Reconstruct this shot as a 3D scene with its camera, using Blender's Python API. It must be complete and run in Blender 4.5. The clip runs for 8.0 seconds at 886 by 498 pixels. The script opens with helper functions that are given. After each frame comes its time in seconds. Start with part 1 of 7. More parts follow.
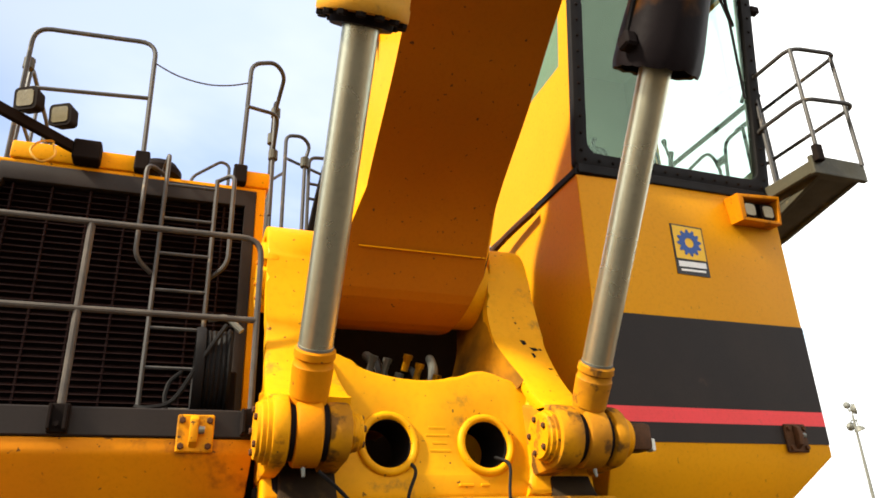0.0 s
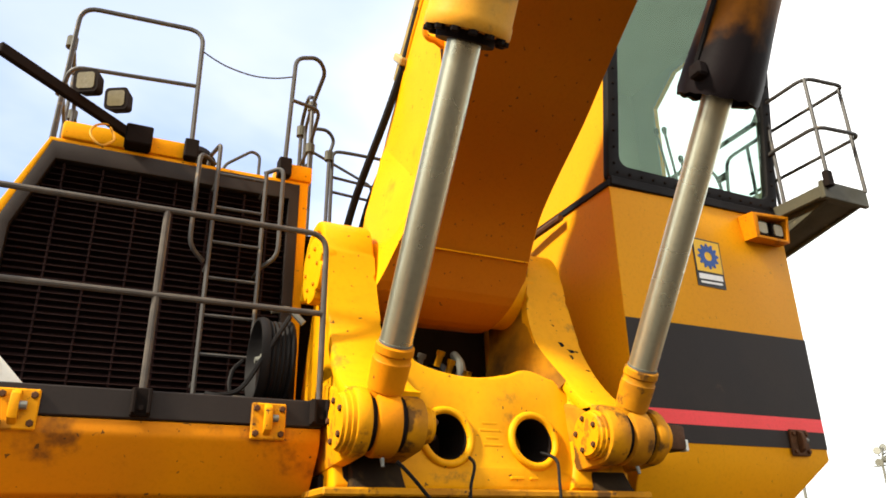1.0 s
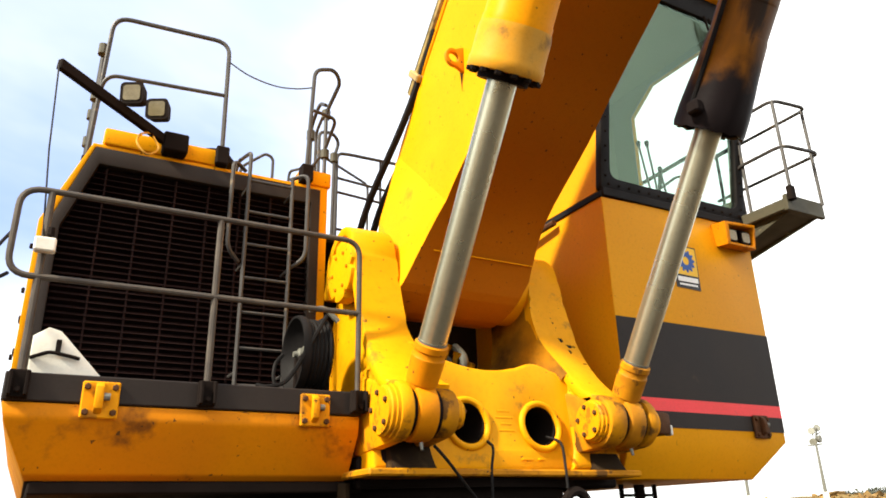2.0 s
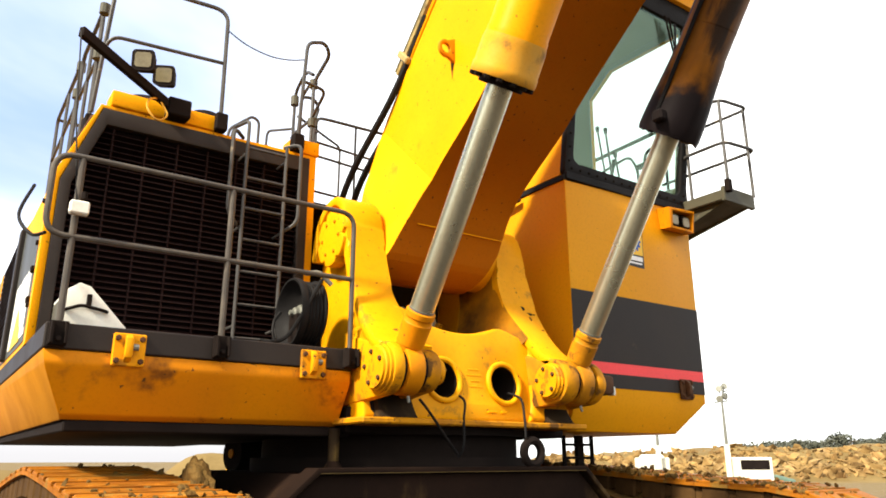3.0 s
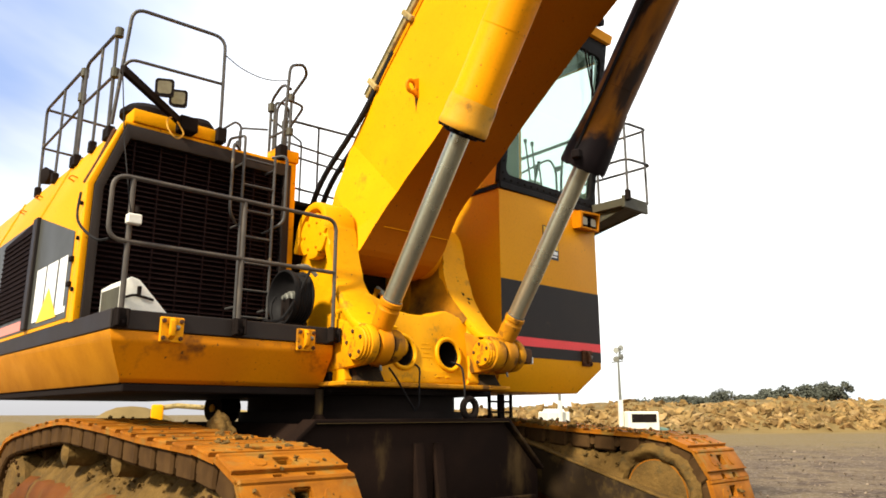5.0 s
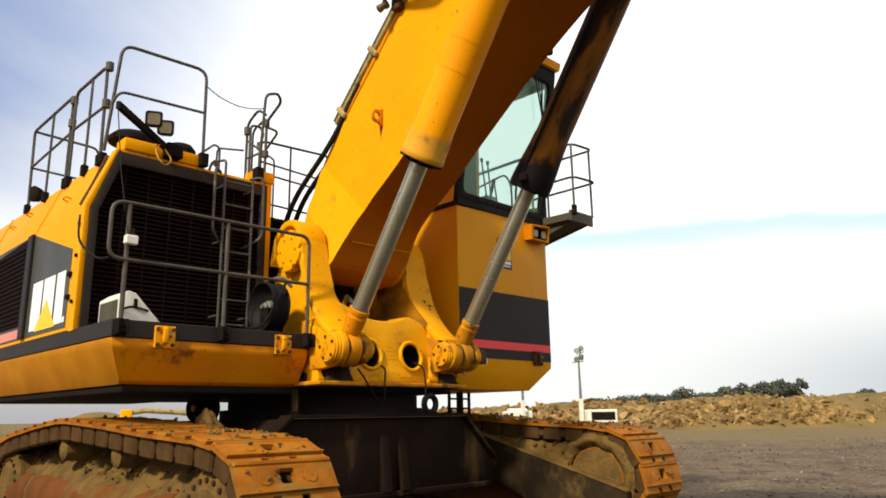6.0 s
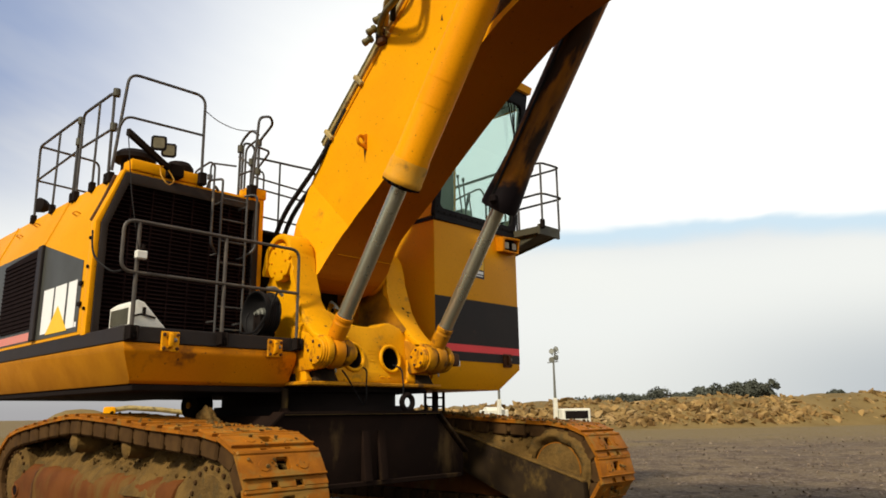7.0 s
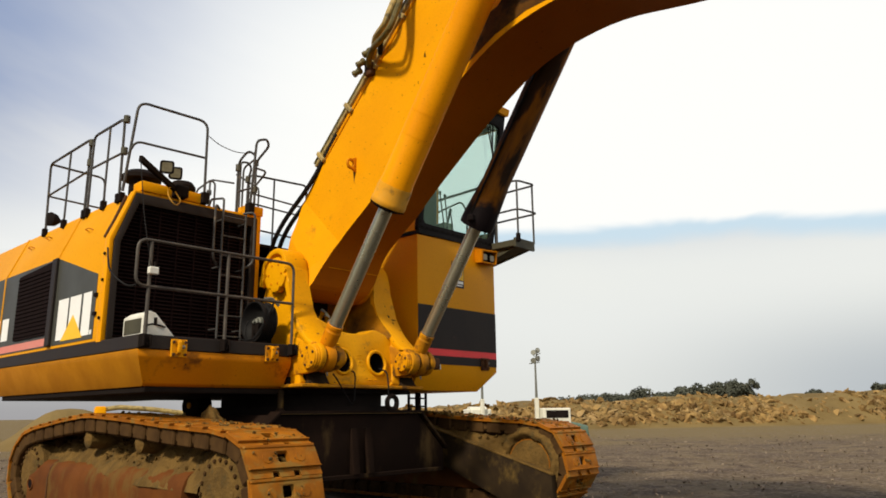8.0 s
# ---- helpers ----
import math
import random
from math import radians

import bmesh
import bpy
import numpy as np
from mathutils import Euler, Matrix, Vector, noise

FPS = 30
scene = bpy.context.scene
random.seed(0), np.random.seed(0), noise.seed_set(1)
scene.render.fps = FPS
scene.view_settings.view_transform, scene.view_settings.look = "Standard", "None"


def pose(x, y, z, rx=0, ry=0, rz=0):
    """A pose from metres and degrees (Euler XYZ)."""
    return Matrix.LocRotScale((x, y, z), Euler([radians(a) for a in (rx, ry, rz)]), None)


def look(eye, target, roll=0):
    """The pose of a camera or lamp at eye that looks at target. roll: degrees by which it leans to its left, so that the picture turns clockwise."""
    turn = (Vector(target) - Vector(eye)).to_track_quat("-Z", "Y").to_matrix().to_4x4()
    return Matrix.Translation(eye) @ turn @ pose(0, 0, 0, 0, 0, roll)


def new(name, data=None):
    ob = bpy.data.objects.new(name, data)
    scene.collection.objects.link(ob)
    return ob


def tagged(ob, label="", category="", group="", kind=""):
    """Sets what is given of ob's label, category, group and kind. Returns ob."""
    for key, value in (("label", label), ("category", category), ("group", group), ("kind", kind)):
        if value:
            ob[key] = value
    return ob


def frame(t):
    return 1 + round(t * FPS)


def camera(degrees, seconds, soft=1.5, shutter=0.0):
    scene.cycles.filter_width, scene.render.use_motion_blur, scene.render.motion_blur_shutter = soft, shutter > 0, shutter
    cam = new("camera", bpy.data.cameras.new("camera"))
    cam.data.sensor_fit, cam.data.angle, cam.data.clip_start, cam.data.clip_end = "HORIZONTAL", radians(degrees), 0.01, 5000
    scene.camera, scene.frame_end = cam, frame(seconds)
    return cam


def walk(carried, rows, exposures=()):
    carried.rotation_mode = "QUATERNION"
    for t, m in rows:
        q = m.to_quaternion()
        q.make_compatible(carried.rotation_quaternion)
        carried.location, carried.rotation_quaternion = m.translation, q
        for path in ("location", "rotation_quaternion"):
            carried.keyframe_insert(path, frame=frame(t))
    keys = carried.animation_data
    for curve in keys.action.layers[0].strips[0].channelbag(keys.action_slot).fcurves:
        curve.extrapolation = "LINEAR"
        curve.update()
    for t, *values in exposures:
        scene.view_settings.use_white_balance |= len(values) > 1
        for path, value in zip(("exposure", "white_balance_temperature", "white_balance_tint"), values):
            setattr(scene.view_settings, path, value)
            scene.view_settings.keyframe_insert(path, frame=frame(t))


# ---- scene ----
cam = camera(63.1, 8.0, 1.7)
PATH = [
    (0, (0.028, -0.061, 1.601), (0.683, 1.661, 2.38), -2.2),
    (0.2, (-0.114, -0.019, 1.576), (0.582, 1.682, 2.364), -2.1),
    (0.5, (-0.313, 0.012, 1.601), (0.418, 1.705, 2.374), -1.6),
    (0.8, (-0.591, 0.025, 1.590), (0.181, 1.703, 2.358), -1.5),
    (1, (-0.774, 0.018, 1.607), (0.019, 1.692, 2.361), -1.0),
    (1.2, (-0.902, -0.037, 1.606), (-0.102, 1.637, 2.353), -0.7),
    (1.5, (-1.148, -0.139, 1.592), (-0.3, 1.515, 2.329), -0.1),
    (1.7, (-1.305, -0.202, 1.579), (-0.429, 1.441, 2.307), -1.1),
    (2.8, (-2.103, -0.555, 1.602), (-1.033, 1.029, 2.193), 0.2),
    (3, (-2.25, -0.645, 1.597), (-1.145, 0.925, 2.159), -0.1),
    (3.2, (-2.374, -0.751, 1.611), (-1.253, 0.816, 2.146), -0.6),
    (3.5, (-2.603, -0.894, 1.617), (-1.443, 0.649, 2.138), -0.7),
    (4, (-2.961, -1.127, 1.617), (-1.71, 0.353, 2.111), -0.8),
    (4.2, (-3.115, -1.260, 1.605), (-1.843, 0.203, 2.096), -0.0),
    (5.3, (-3.835, -1.919, 1.592), (-2.501, -0.492, 2.022), -0.6),
    (5.5, (-3.948, -2.086, 1.572), (-2.595, -0.678, 2.004), -0.8),
    (5.8, (-4.146, -2.308, 1.544), (-2.776, -0.920, 1.988), 0.4),
    (6, (-4.264, -2.451, 1.515), (-2.888, -1.072, 1.965), -0.9),
    (6.2, (-4.387, -2.608, 1.508), (-2.999, -1.243, 1.966), -0.3),
    (6.5, (-4.608, -2.796, 1.502), (-3.204, -1.445, 1.951), -0.6),
    (7, (-4.898, -3.151, 1.497), (-3.483, -1.809, 1.943), -0.7),
    (7.2, (-5.005, -3.293, 1.498), (-3.586, -1.956, 1.939), -0.2),
    (7.5, (-5.222, -3.5, 1.498), (-3.792, -2.171, 1.93), -0.9),
    (8, (-5.57, -3.873, 1.496), (-4.129, -2.559, 1.94), -0.7),
]
EXPOSURES = [(0.0, 1.47), (1.5, 1.51), (3.0, 1.60), (4.0, 1.44), (5.5, 0.97), (6.0, 0.66), (6.5, 0.49), (8.0, 0.28)]
walk(cam, [(t, look(eye, target, roll)) for t, eye, target, roll in PATH], EXPOSURES)

# ---- sky and sun ----
SUN_FROM = Vector((-0.735, -0.13, 0.66)).normalized()   # towards the sun
world = bpy.data.worlds.new("sky")
scene.world = world
world.use_nodes = True
wt = world.node_tree
wt.nodes.clear()


def wn(kind, operation=""):
    n = wt.nodes.new(kind)
    if operation:
        n.operation = operation
    return n


sky = wn("ShaderNodeTexSky")
sky.sky_type, sky.sun_disc = "NISHITA", False
sky.sun_elevation, sky.sun_rotation = math.asin(SUN_FROM.z), math.atan2(SUN_FROM.x, SUN_FROM.y)
sky.air_density, sky.dust_density, sky.ozone_density = 0.8, 1.5, 1.0
gain = wn("ShaderNodeVectorMath", operation="SCALE")
gain.inputs["Scale"].default_value = 0.040
wt.links.new(sky.outputs["Color"], gain.inputs[0])
coord = wn("ShaderNodeTexCoord")
sep = wn("ShaderNodeSeparateXYZ")
wt.links.new(coord.outputs["Generated"], sep.inputs[0])
up = wn("ShaderNodeMath", operation="MAXIMUM")
up.inputs[1].default_value = 0.0
wt.links.new(sep.outputs["Z"], up.inputs[0])
lift = wn("ShaderNodeMath", operation="ADD")
lift.inputs[1].default_value = 0.22
wt.links.new(up.outputs[0], lift.inputs[0])
flat = []
for axis in "XY":
    d = wn("ShaderNodeMath", operation="DIVIDE")
    wt.links.new(sep.outputs[axis], d.inputs[0])
    wt.links.new(lift.outputs[0], d.inputs[1])
    flat.append(d)
plane = wn("ShaderNodeCombineXYZ")
wt.links.new(flat[0].outputs[0], plane.inputs["X"])
wt.links.new(flat[1].outputs[0], plane.inputs["Y"])


def ranged(value, lo, hi, to_lo=0.0, to_hi=1.0):
    r = wn("ShaderNodeMapRange")
    r.interpolation_type = "SMOOTHSTEP"
    for key, v in (("From Min", lo), ("From Max", hi), ("To Min", to_lo), ("To Max", to_hi)):
        r.inputs[key].default_value = v
    wt.links.new(value, r.inputs["Value"])
    return r.outputs[0]


def maths(operation, a, b, clamp=False):
    n = wn("ShaderNodeMath", operation)
    n.use_clamp = clamp
    for k, v in enumerate((a, b)):
        if isinstance(v, float):
            n.inputs[k].default_value = v
        else:
            wt.links.new(v, n.inputs[k])
    return n.outputs[0]


def noised(scale, detail, distortion):
    n = wn("ShaderNodeTexNoise")
    n.inputs["Scale"].default_value = scale
    n.inputs["Detail"].default_value = detail
    n.inputs["Roughness"].default_value = 0.5
    n.inputs["Distortion"].default_value = distortion
    wt.links.new(plane.outputs[0], n.inputs["Vector"])
    return n.outputs["Fac"]


def blend(fac, a, b):
    n = wn("ShaderNodeMix")
    n.data_type = "RGBA"
    wt.links.new(fac, n.inputs[0])
    for k, v in ((6, a), (7, b)):
        if isinstance(v, tuple):
            n.inputs[k].default_value = (*v, 1)
        else:
            wt.links.new(v, n.inputs[k])
    return n.outputs[2]


wisps = noised(0.55, 6.0, 0.6)
billow = noised(1.9, 4.0, 0.4)
ahead = maths("ADD", maths("MULTIPLY", sep.outputs["X"], 0.93), maths("MULTIPLY", sep.outputs["Y"], 0.37))   # towards the cloud bank
fair = ranged(ahead, -0.45, 0.25)
colour = blend(fair, gain.outputs[0], (0.36, 0.50, 0.85))
thin = maths("MULTIPLY", ranged(wisps, 0.45, 0.68), ranged(ahead, -0.4, 0.4, 0.20, 1.0))
colour = blend(thin, colour, (0.86, 0.89, 0.93))
tilt = maths("ADD", maths("MULTIPLY", sep.outputs["X"], -0.2105), maths("MULTIPLY", sep.outputs["Y"], -0.1418))   # the bank's edge sinks towards +x
high = ranged(sep.outputs["Z"], 0.46, 0.60, 0.0, 0.40)
colour = blend(high, colour, (0.86, 0.89, 0.93))
edge_z = maths("ADD", maths("ADD", sep.outputs["Z"], tilt), maths("ADD", maths("MULTIPLY", billow, 0.055), 0.287))
bank = maths("MULTIPLY", ranged(edge_z, 0.308, 0.324), ranged(maths("ADD", ahead, maths("MULTIPLY", wisps, 0.35)), 0.62, 0.98))
behind = maths("ADD", maths("MULTIPLY", sep.outputs["X"], 0.50), maths("MULTIPLY", sep.outputs["Y"], 0.87))
veil = ranged(behind, 0.05, -0.40, 0.0, 0.78)   # bright thin overcast behind the walk
colour = blend(veil, colour, (1.80, 1.77, 1.66))
haze = maths("MULTIPLY", ranged(sep.outputs["Z"], 0.36, 0.18), ranged(ahead, 0.0, 0.7, 0.15, 0.95))
colour = blend(haze, colour, (1.42, 1.44, 1.37))
gap = maths("MULTIPLY", ranged(edge_z, 0.278, 0.306), ranged(ahead, 0.6, 0.9))
colour = blend(gap, colour, (1.00, 1.24, 1.40))
low = ranged(sep.outputs["Z"], 0.13, 0.0, 0.0, 0.5)
colour = blend(low, colour, (1.12, 1.14, 1.08))
dusk = maths("MULTIPLY", ranged(sep.outputs["Z"], 0.17, 0.02), ranged(sep.outputs["Y"], 0.55, 0.15))
colour = blend(dusk, colour, (0.80, 0.86, 0.90))
murk = maths("MULTIPLY", ranged(sep.outputs["Z"], 0.10, 0.0), ranged(sep.outputs["Y"], 0.72, 0.93))
colour = blend(murk, colour, (0.62, 0.61, 0.62))
colour = blend(bank, colour, (1.65, 1.65, 1.60))
bg = wn("ShaderNodeBackground")
bg.inputs["Strength"].default_value = 0.50
wt.links.new(colour, bg.inputs["Color"])
wout = wn("ShaderNodeOutputWorld")
wt.links.new(bg.outputs[0], wout.inputs[0])

sun = new("sun", bpy.data.lights.new("sun", "SUN"))
sun.data.energy, sun.data.angle, sun.data.color = 3.4, radians(6.0), (1.0, 0.90, 0.72)
sun.matrix_world = look(SUN_FROM * 60, (0, 0, 0))


# ---- materials ----
def surface(name, base, rough=0.5, metal=0.0, other=None, amount=0.4, scale=3.0, grain=60.0, bump=0.08, dist=0.01,
            dirt=None, dirt_scale=1.6, dirt_low=0.56, dirt_high=0.70, dirt_stretch=1.0, per_object=0.0, specks=0.0, spec=0.35, chips=0.0, per_piece=0.0):
    """A procedural surface: base mixed with another tint by broad noise, a dirt layer with its own shape, fine grain in bump and gloss."""
    m = bpy.data.materials.new(name)
    m.use_nodes = True
    t = m.node_tree
    b = t.nodes["Principled BSDF"]
    b.inputs["Metallic"].default_value = metal
    b.inputs["Specular IOR Level"].default_value = spec
    co = t.nodes.new("ShaderNodeTexCoord")
    src = co.outputs["Object"]
    if per_object:
        info = t.nodes.new("ShaderNodeObjectInfo")
        shift = t.nodes.new("ShaderNodeVectorMath")
        shift.operation = "MULTIPLY_ADD"
        cmb = t.nodes.new("ShaderNodeCombineXYZ")
        for ax in "XYZ":
            t.links.new(info.outputs["Random"], cmb.inputs[ax])
        shift.inputs[1].default_value = (40, 70, 90)
        t.links.new(cmb.outputs[0], shift.inputs[0])
        t.links.new(src, shift.inputs[2])
        src = shift.outputs[0]

    def noise_tex(sc, detail=4.0, stretch=1.0, ro=0.55):
        n = t.nodes.new("ShaderNodeTexNoise")
        n.inputs["Scale"].default_value = sc
        n.inputs["Detail"].default_value = detail
        n.inputs["Roughness"].default_value = ro
        if stretch != 1.0:
            mp = t.nodes.new("ShaderNodeMapping")
            mp.inputs["Scale"].default_value = (1, 1, stretch)
            t.links.new(src, mp.inputs["Vector"])
            t.links.new(mp.outputs[0], n.inputs["Vector"])
        else:
            t.links.new(src, n.inputs["Vector"])
        return n.outputs["Fac"]

    def mixed(fac, a, c):
        mx = t.nodes.new("ShaderNodeMix")
        mx.data_type = "RGBA"
        t.links.new(fac, mx.inputs[0])
        for k, v in ((6, a), (7, c)):
            if not isinstance(v, tuple):
                t.links.new(v, mx.inputs[k])
            else:
                mx.inputs[k].default_value = (*v, 1)
        return mx.outputs[2]

    def ramp(fac, lo, hi, to=1.0):
        r = t.nodes.new("ShaderNodeMapRange")
        r.interpolation_type = "SMOOTHSTEP"
        r.inputs["From Min"].default_value, r.inputs["From Max"].default_value = lo, hi
        r.inputs["To Max"].default_value = to
        t.links.new(fac, r.inputs["Value"])
        return r.outputs[0]

    broad = noise_tex(scale, 5.0)
    fine = noise_tex(grain, 3.0)
    tint = other or tuple(c * 0.72 for c in base)
    col = mixed(ramp(broad, 0.35, 0.68, amount), base, tint)
    col = mixed(ramp(fine, 0.45, 0.75, 0.22), col, tuple(c * 0.6 for c in base))
    if dirt:
        dm = ramp(noise_tex(dirt_scale, 8.0, dirt_stretch, 0.62), dirt_low, dirt_high, 0.85)
        col = mixed(dm, col, dirt)
    if specks:
        sm = ramp(noise_tex(23.0, 2.0), 0.70, 0.73, specks)
        col = mixed(sm, col, (0.03, 0.02, 0.012))
    if chips:
        cm = ramp(noise_tex(7.5, 6.0, 1.0, 0.62), 0.665, 0.68, chips)
        col = mixed(cm, col, (0.035, 0.022, 0.015))
    if per_piece:
        geo = t.nodes.new("ShaderNodeNewGeometry")
        pv = t.nodes.new("ShaderNodeHueSaturation")
        pr = t.nodes.new("ShaderNodeMapRange")
        pr.inputs["To Min"].default_value, pr.inputs["To Max"].default_value = 1 - per_piece, 1 + per_piece
        t.links.new(geo.outputs["Random Per Island"], pr.inputs["Value"])
        t.links.new(pr.outputs[0], pv.inputs["Value"])
        t.links.new(col, pv.inputs["Color"])
        col = pv.outputs["Color"]
    if per_object:
        hv = t.nodes.new("ShaderNodeHueSaturation")
        mr = t.nodes.new("ShaderNodeMapRange")
        mr.inputs["To Min"].default_value, mr.inputs["To Max"].default_value = 1 - per_object, 1 + per_object
        t.links.new(info.outputs["Random"], mr.inputs["Value"])
        t.links.new(mr.outputs[0], hv.inputs["Value"])
        t.links.new(col, hv.inputs["Color"])
        col = hv.outputs["Color"]
    t.links.new(col, b.inputs["Base Color"])
    rr = t.nodes.new("ShaderNodeMapRange")
    rr.inputs["To Min"].default_value, rr.inputs["To Max"].default_value = max(0.03, rough - 0.12), min(1.0, rough + 0.16)
    t.links.new(broad, rr.inputs["Value"])
    t.links.new(rr.outputs[0], b.inputs["Roughness"])
    if bump:
        bp = t.nodes.new("ShaderNodeBump")
        bp.inputs["Strength"].default_value = bump
        bp.inputs["Distance"].default_value = dist
        t.links.new(fine, bp.inputs["Height"])
        t.links.new(bp.outputs[0], b.inputs["Normal"])
    return m


YEL = (0.76, 0.322, 0.002)
YEL2 = (0.67, 0.258, 0.002)
paint = surface("yellow_paint", YEL, 0.42, other=YEL2, amount=0.5, scale=0.9, grain=45, bump=0.03,
                dirt=(0.26, 0.11, 0.015), dirt_scale=1.7, dirt_low=0.60, dirt_high=0.74, specks=0.7, spec=0.05)
# yellow darkened and reddened to carry the boom underside's shade
belly_shade_paint = surface("shade_darkened_underside_paint", (0.37, 0.108, 0.002), 0.5, other=(0.31, 0.084, 0.002), amount=0.7, scale=0.5, grain=40, bump=0.03,
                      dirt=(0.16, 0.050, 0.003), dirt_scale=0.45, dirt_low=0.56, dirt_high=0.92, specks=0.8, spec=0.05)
cast_paint = surface("yellow_casting_paint", (0.72, 0.322, 0.002), 0.45, other=(0.62, 0.25, 0.002), amount=0.5, scale=1.4, grain=22, bump=0.10, dist=0.012,
                     dirt=(0.22, 0.11, 0.02), dirt_scale=2.4, dirt_low=0.60, dirt_high=0.70, specks=0.85, spec=0.09, chips=0.8)
lug_paint = surface("grimy_yellow_lug_paint", (0.68, 0.285, 0.002), 0.5, other=(0.52, 0.20, 0.004), amount=0.7, scale=3.0, grain=30, bump=0.15, dist=0.012,
                    dirt=(0.27, 0.105, 0.008), dirt_scale=6.0, dirt_low=0.54, dirt_high=0.62, specks=0.9, spec=0.09, chips=0.9)
# worn yellow, also the darker tone for the pedestal slope's shade
worn_shade_paint = surface("worn_and_shaded_yellow_paint", (0.60, 0.208, 0.002), 0.48, other=(0.50, 0.165, 0.003), amount=0.8, scale=1.2, grain=40, bump=0.05,
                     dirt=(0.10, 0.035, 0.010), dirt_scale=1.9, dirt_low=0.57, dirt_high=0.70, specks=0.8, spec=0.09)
panel_paint = surface("faded_yellow_panel_paint", (0.67, 0.292, 0.004), 0.42, other=(0.60, 0.245, 0.004), amount=0.5, scale=0.7, grain=30, bump=0.03,
                      dirt=(0.30, 0.14, 0.03), dirt_scale=1.1, dirt_low=0.62, dirt_high=0.78, dirt_stretch=0.35, specks=0.35, spec=0.09)
grease_shade_paint = surface("grease_and_shade_black_paint", (0.040, 0.018, 0.006), 0.6, other=(0.22, 0.085, 0.005), amount=0.8, scale=1.5, grain=30, bump=0.10,
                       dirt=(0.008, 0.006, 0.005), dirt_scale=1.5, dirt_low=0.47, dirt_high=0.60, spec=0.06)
skirt_end_paint = surface("orange_brown_skirt_paint", (0.46, 0.185, 0.008), 0.6, other=(0.35, 0.130, 0.007), amount=0.8, scale=1.8, grain=40, bump=0.05,
                      dirt=(0.16, 0.085, 0.02), dirt_scale=3.0, dirt_low=0.60, dirt_high=0.74, dirt_stretch=0.5, spec=0.08)
olive_hose = surface("oily_olive_hose", (0.075, 0.062, 0.018), 0.45, other=(0.16, 0.115, 0.03), amount=0.8, scale=7, grain=50, bump=0.06,
                     dirt=(0.02, 0.015, 0.008), dirt_scale=6, dirt_low=0.52, dirt_high=0.66, spec=0.25)
barrel_paint = surface("weathered_orange_barrel_paint", (0.74, 0.285, 0.002), 0.42, other=(0.66, 0.225, 0.002), amount=0.6, scale=1.3, grain=40, bump=0.04,
                       dirt=(0.30, 0.12, 0.010), dirt_scale=2.0, dirt_low=0.60, dirt_high=0.76, specks=0.6, spec=0.04)
ear_grease_shade = surface("grease_and_shade_casting_paint", (0.36, 0.150, 0.004), 0.5, other=(0.13, 0.055, 0.006), amount=0.9, scale=2.2, grain=26, bump=0.10,
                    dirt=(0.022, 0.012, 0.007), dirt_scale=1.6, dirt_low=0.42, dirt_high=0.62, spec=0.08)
greasy_lug = surface("greasy_chipped_lug", (0.54, 0.225, 0.004), 0.5, other=(0.30, 0.115, 0.008), amount=0.8, scale=4.5, grain=30, bump=0.18, dist=0.012,
                     dirt=(0.06, 0.030, 0.012), dirt_scale=6.5, dirt_low=0.51, dirt_high=0.62, spec=0.10, chips=0.9)
black_grease = surface("black_grease", (0.009, 0.006, 0.006), 0.7, spec=0.08, amount=0.3, scale=5, grain=30, bump=0.3)
dusty_paint = surface("dusty_yellow_cap", (0.64, 0.285, 0.014), 0.55, other=(0.52, 0.285, 0.050), amount=0.9, scale=3, grain=50,
                      dirt=(0.20, 0.11, 0.03), dirt_scale=4, dirt_low=0.57, dirt_high=0.72, spec=0.10)
charcoal = surface("charcoal_paint", (0.022, 0.017, 0.015), 0.48, other=(0.032, 0.025, 0.021), amount=0.7, scale=1.6, grain=50, bump=0.03,
                   dirt=(0.10, 0.06, 0.035), dirt_scale=2.0, dirt_low=0.62, dirt_high=0.78, spec=0.12)
side_grey = surface("grey_side_paint", (0.058, 0.058, 0.048), 0.42, other=(0.043, 0.043, 0.036), amount=0.6, scale=1.0, grain=40, bump=0.02,
                    dirt=(0.16, 0.12, 0.07), dirt_scale=1.6, dirt_low=0.62, dirt_high=0.8)
red_stripe = surface("red_stripe_paint", (0.80, 0.040, 0.045), 0.45, other=(0.68, 0.05, 0.04), amount=0.5, scale=2, grain=60, bump=0.0,
                     dirt=(0.35, 0.06, 0.04), dirt_scale=5, dirt_low=0.62, dirt_high=0.75)
pink_stripe = surface("faded_red_stripe", (0.62, 0.20, 0.16), 0.5, other=(0.55, 0.25, 0.2), amount=0.5, scale=3, grain=50, bump=0.0)
white_paint = surface("white_paint", (0.72, 0.71, 0.64), 0.5, other=(0.58, 0.56, 0.48), amount=0.6, scale=4, grain=50, bump=0.02,
                      dirt=(0.30, 0.26, 0.18), dirt_scale=5, dirt_low=0.6, dirt_high=0.75)
decal_white = surface("white_decal", (0.82, 0.82, 0.80), 0.45, amount=0.15, scale=4, grain=60, bump=0.0)
decal_yellow = surface("yellow_decal", (0.85, 0.50, 0.02), 0.45, amount=0.15, scale=4, grain=60, bump=0.0)
decal_blue = surface("blue_decal", (0.02, 0.08, 0.32), 0.45, amount=0.15, scale=4, grain=60, bump=0.0)
decal_black = surface("black_decal", (0.015, 0.014, 0.014), 0.45, amount=0.15, scale=4, grain=60, bump=0.0)
